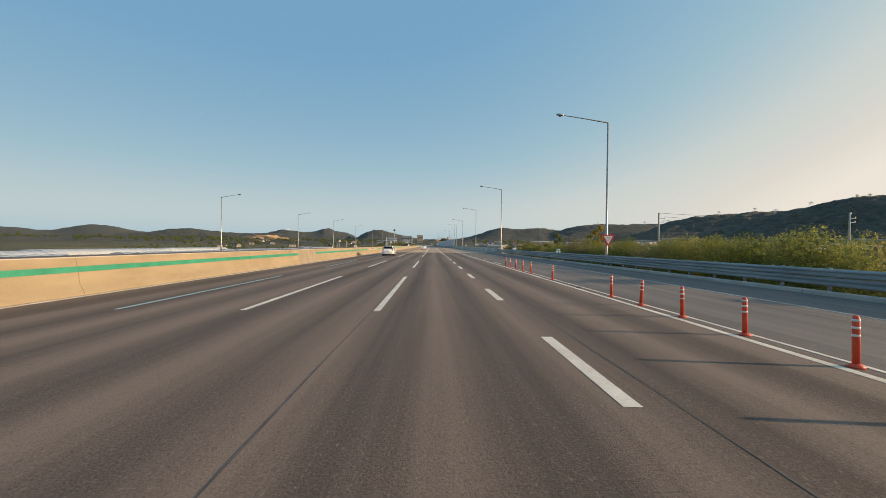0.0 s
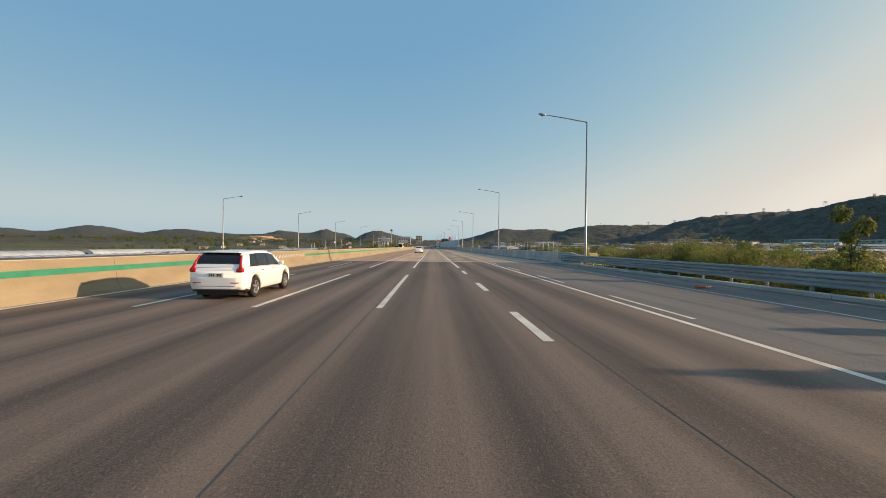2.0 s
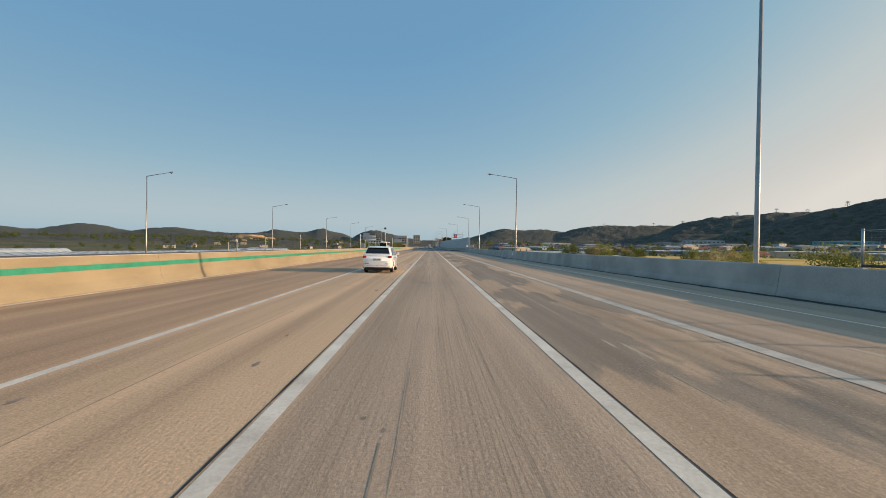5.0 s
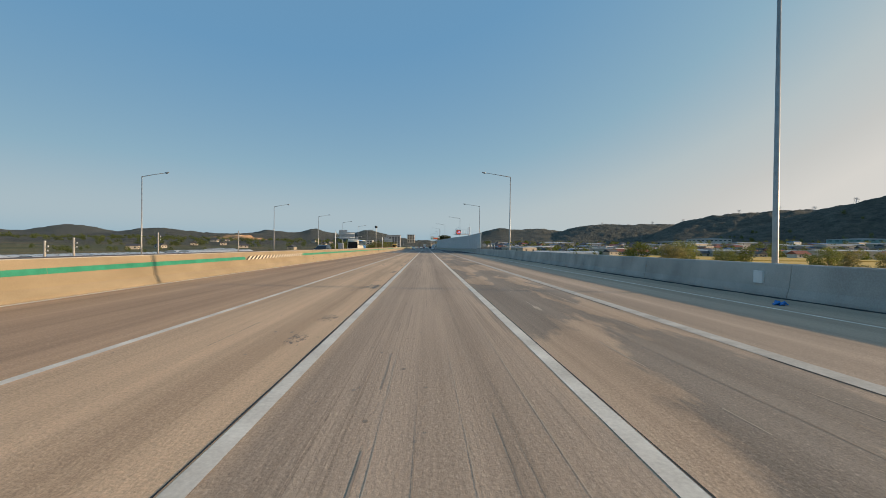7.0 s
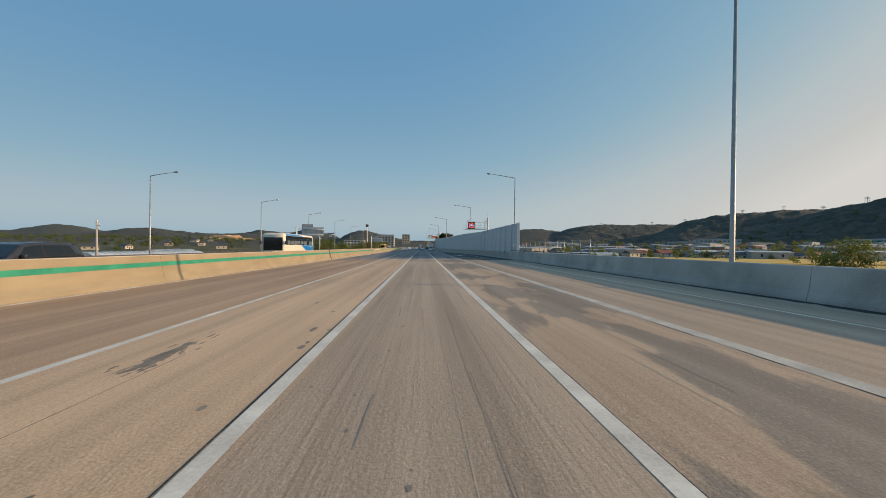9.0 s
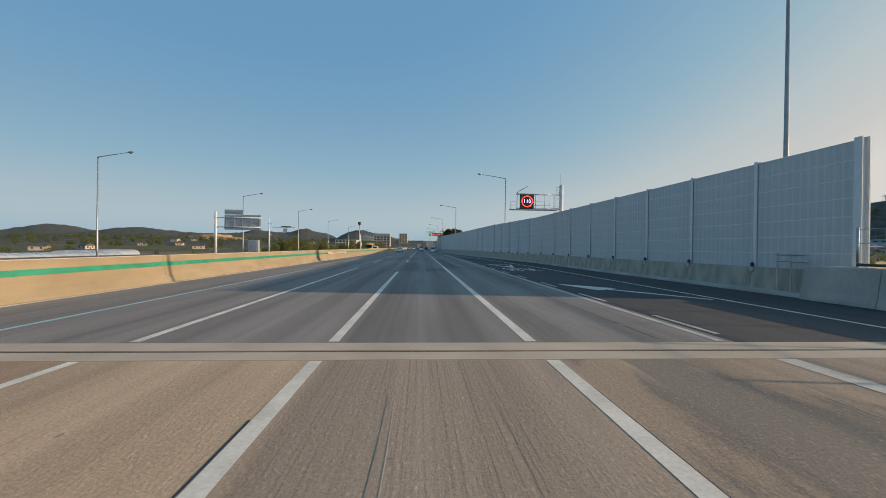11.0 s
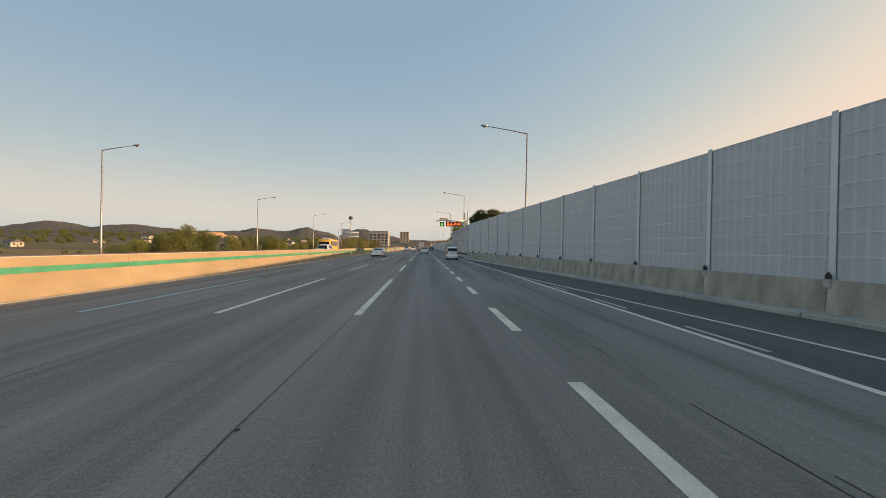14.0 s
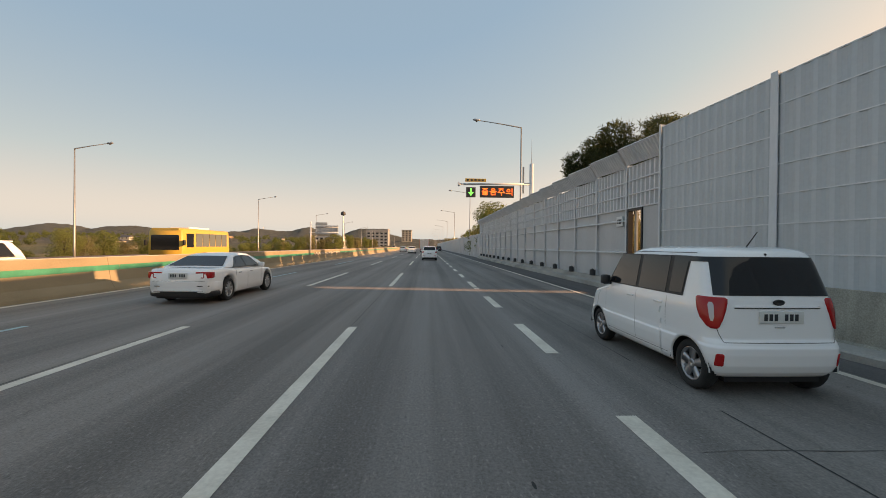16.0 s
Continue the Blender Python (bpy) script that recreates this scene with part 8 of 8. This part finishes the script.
for x, y in sites:
    i = r_.choice((0, 0, 0, 1, 1, 2, 3, 3, 3, 4, 5))
    if x < 0:
        i = 0
    m = pose(x, y, ground_z(x, y), 0, 0, r_.choice((0, 20, 70, 90, 110)))
    if first[i]:
        protos[i].matrix_basis = m
        first[i] = False
    else:
        copy_thing(protos[i], m)


def block(x, y, w, d, h, wall, label):
    t = thing("office_building", label, "building")
    z = ground_z(x, y)
    part("wall", box(bmesh.new(), x - w / 2, x + w / 2, y - d / 2, y + d / 2, z - 1, z + h), wall, t)
    part("roof", box(bmesh.new(), x - w / 2 - 0.3, x + w / 2 + 0.3, y - d / 2 - 0.3, y + d / 2 + 0.3, z + h, z + h + 0.5), M_ROOFS[3], t)
    for f in range(int(h / 3.2)):
        for k in range(int(w / 4)):
            xx = x - w / 2 + (k + 0.5) * w / int(w / 4)
            part("window", box(bmesh.new(), xx - 1.3, xx + 1.3, y - d / 2 - 0.06, y - d / 2 + 0.05, z + 1 + f * 3.2, z + 2.8 + f * 3.2), M_HOUSEGLASS, t)
    return t


block(-52, 800, 22, 18, 19, M_WALLS[1], "grey glazed building far down the road")
block(-92, 760, 26, 18, 13, M_WALLS[2], "pale low building far down the road")
block(-30, 960, 14, 14, 16, M_WALLS[0], "cream building far down the road")

def factory(x, y, w, d, h, wall, yaw):
    t = thing("factory_shed", "long turquoise factory shed below the hills", "factory", group="factory sheds")
    part("wall", box(bmesh.new(), -w / 2, w / 2, -d / 2, d / 2, -3, h), wall, t)
    part("roof", prism(bmesh.new(), [(-w / 2 - 0.5, h), (0, h + 2.2), (w / 2 + 0.5, h), (w / 2 + 0.5, h - 0.4), (-w / 2 - 0.5, h - 0.4)], -d / 2 - 0.5, d / 2 + 0.5), M_ROOFS[3], t)
    for k in range(int(w / 9)):
        xx = -w / 2 + (k + 0.5) * w / int(w / 9)
        part("window", box(bmesh.new(), xx - 2.4, xx + 2.4, -d / 2 - 0.08, -d / 2 + 0.05, h * 0.55, h * 0.75), M_HOUSEGLASS, t)
    part("gate", box(bmesh.new(), -4, 4, -d / 2 - 0.1, -d / 2 + 0.05, -0.5, h * 0.45), M_GALV, t)
    t.matrix_basis = pose(x, y, ground_z(x, y), 0, 0, yaw)
    return t


factory(800, 860, 92, 38, 8, M_TURQUOISE, -45)
factory(880, 800, 76, 38, 7.5, M_TURQUOISE, -45)
factory(985, 730, 70, 36, 7.5, M_WALLS[2], -50)
factory(700, 1120, 90, 40, 11, M_WALLS[2], -30)
factory(560, 1040, 70, 36, 10, M_WALLS[1], -30)

# terraced earthworks on the hillside
ew = bmesh.new()
for k in range(4):
    w, d = 96 - 15 * k, 60 - 10 * k
    cx, cy = -622 - 6 * k, 1480 + 14 * k
    z = ground_z(-622, 1480) - 4
    ring = [(1 + 0.14 * math.sin(3 * a + 2 * k) + 0.08 * math.sin(7 * a + k), a) for a in (2 * math.pi * i / 40 for i in range(40))]
    v0 = [ew.verts.new((cx + w * q * math.cos(a), cy + d * q * math.sin(a), z + 4.5 * k)) for q, a in ring]
    v1 = [ew.verts.new((cx + (w - 4) * q * math.cos(a), cy + (d - 3) * q * math.sin(a), z + 5.0 + 4.5 * k)) for q, a in ring]
    for i in range(40):
        ew.faces.new((v0[i], v0[(i + 1) % 40], v1[(i + 1) % 40], v1[i]))
    ew.faces.new(v1)
tagged(part("earthworks", ew, weathered("bare_earth", (0.30, 0.19, 0.11), (0.48, 0.33, 0.20), 0.08, 0.95, 0, 1.2)), "bare tan terraces of an earthworks site", "earthworks", "", "structure")


def pole_line(name, label, spots, top, reach=1.0):
    for x, y in spots:
        t = thing(name, label, "utility pole", group="utility poles")
        z = ground_z(x, y)
        part("pole", tube(bmesh.new(), [(x, y, z - 0.5), (x, y, top)], [0.17, 0.12], 10), M_WOOD, t, "", True)
        for f, drop in ((0.35, 0.25), (1.6, 0.85), (1.5, 1.45)):
            part("cross_arm", box(bmesh.new(), x - 0.1, x + f * reach, y - 0.05, y + 0.05, top - drop - 0.08, top - drop), M_GALV, t)
            part("insulator", tube(bmesh.new(), [(x + 0.92 * f * reach, y, top - drop), (x + 0.92 * f * reach, y, top - drop + 0.2)], [0.06, 0.045], 8), M_WHITE, t)


pole_line("utility_pole", "concrete utility pole beside the fields", [(35.7, 62.7), (62, 58)], 7.2, 0.6)
for f, drop in ((0.35, 0.05), (1.6, 0.65), (1.5, 1.25)):
    a, b = Vector((35.7 + 0.55 * f, 62.7, 7.2 - drop)), Vector((62 + 0.55 * f, 58, 7.2 - drop))
    sag = [a.lerp(b, k / 12) - Vector((0, 0, 2.2 * (k / 12) * (1 - k / 12))) for k in range(13)]
    tagged(part("power_cable", tube(bmesh.new(), sag, 0.02, 5), M_DARK), "thin dark power cable between utility poles", "cable", "power cables")
tagged(part("thin_pole", tube(bmesh.new(), [(34.6, 62.2, -6), (34.6, 62.2, 2.6)], [0.11, 0.09], 9), M_WOOD), "short thin concrete pole beside the utility pole", "pole")
for y, top in ((217.4, 1.9), (221.9, 2.4), (240.4, 3.8), (273.5, 5.4)):
    pole_line("utility_pole", "short concrete pole beyond the opposite road", [(-52, y)], top, 0.3)


def pylon(x, y, h):
    t = thing("pylon", "lattice power pylon on the ridge", "pylon", group="pylons on the ridge")
    z = ground_z(x, y) - 2
    bm = bmesh.new()
    for sx in (-1, 1):
        for sy in (-1, 1):
            tube(bm, [(x + sx * 4, y + sy * 4, z), (x + sx * 0.8, y + sy * 0.8, z + h)], 0.35, 4)
    for k in range(5):
        s = 4 - 3.2 * k / 5
        tube(bm, [(x - s, y, z + h * k / 5), (x + s * 0.8, y, z + h * (k + 1) / 5)], 0.25, 4)
    part("legs", bm, M_GALV, t)
    bm = bmesh.new()
    for f, w in ((0.72, 9), (0.84, 8), (0.95, 6)):
        tube(bm, [(x - w, y, z + h * f), (x + w, y, z + h * f)], 0.35, 4)
    part("cross_arms", bm, M_GALV, t)


for bearing, dist in ((39.6, 1890), (43.2, 1890), (46.2, 1490), (49.3, 1490), (34.0, 1900), (30.5, 2390), (24.5, 2390), (-20.8, 3390), (-31.5, 2790)):
    x, y = dist * math.sin(radians(bearing)), 190 + dist * math.cos(radians(bearing))
    pylon(x, y, 17)
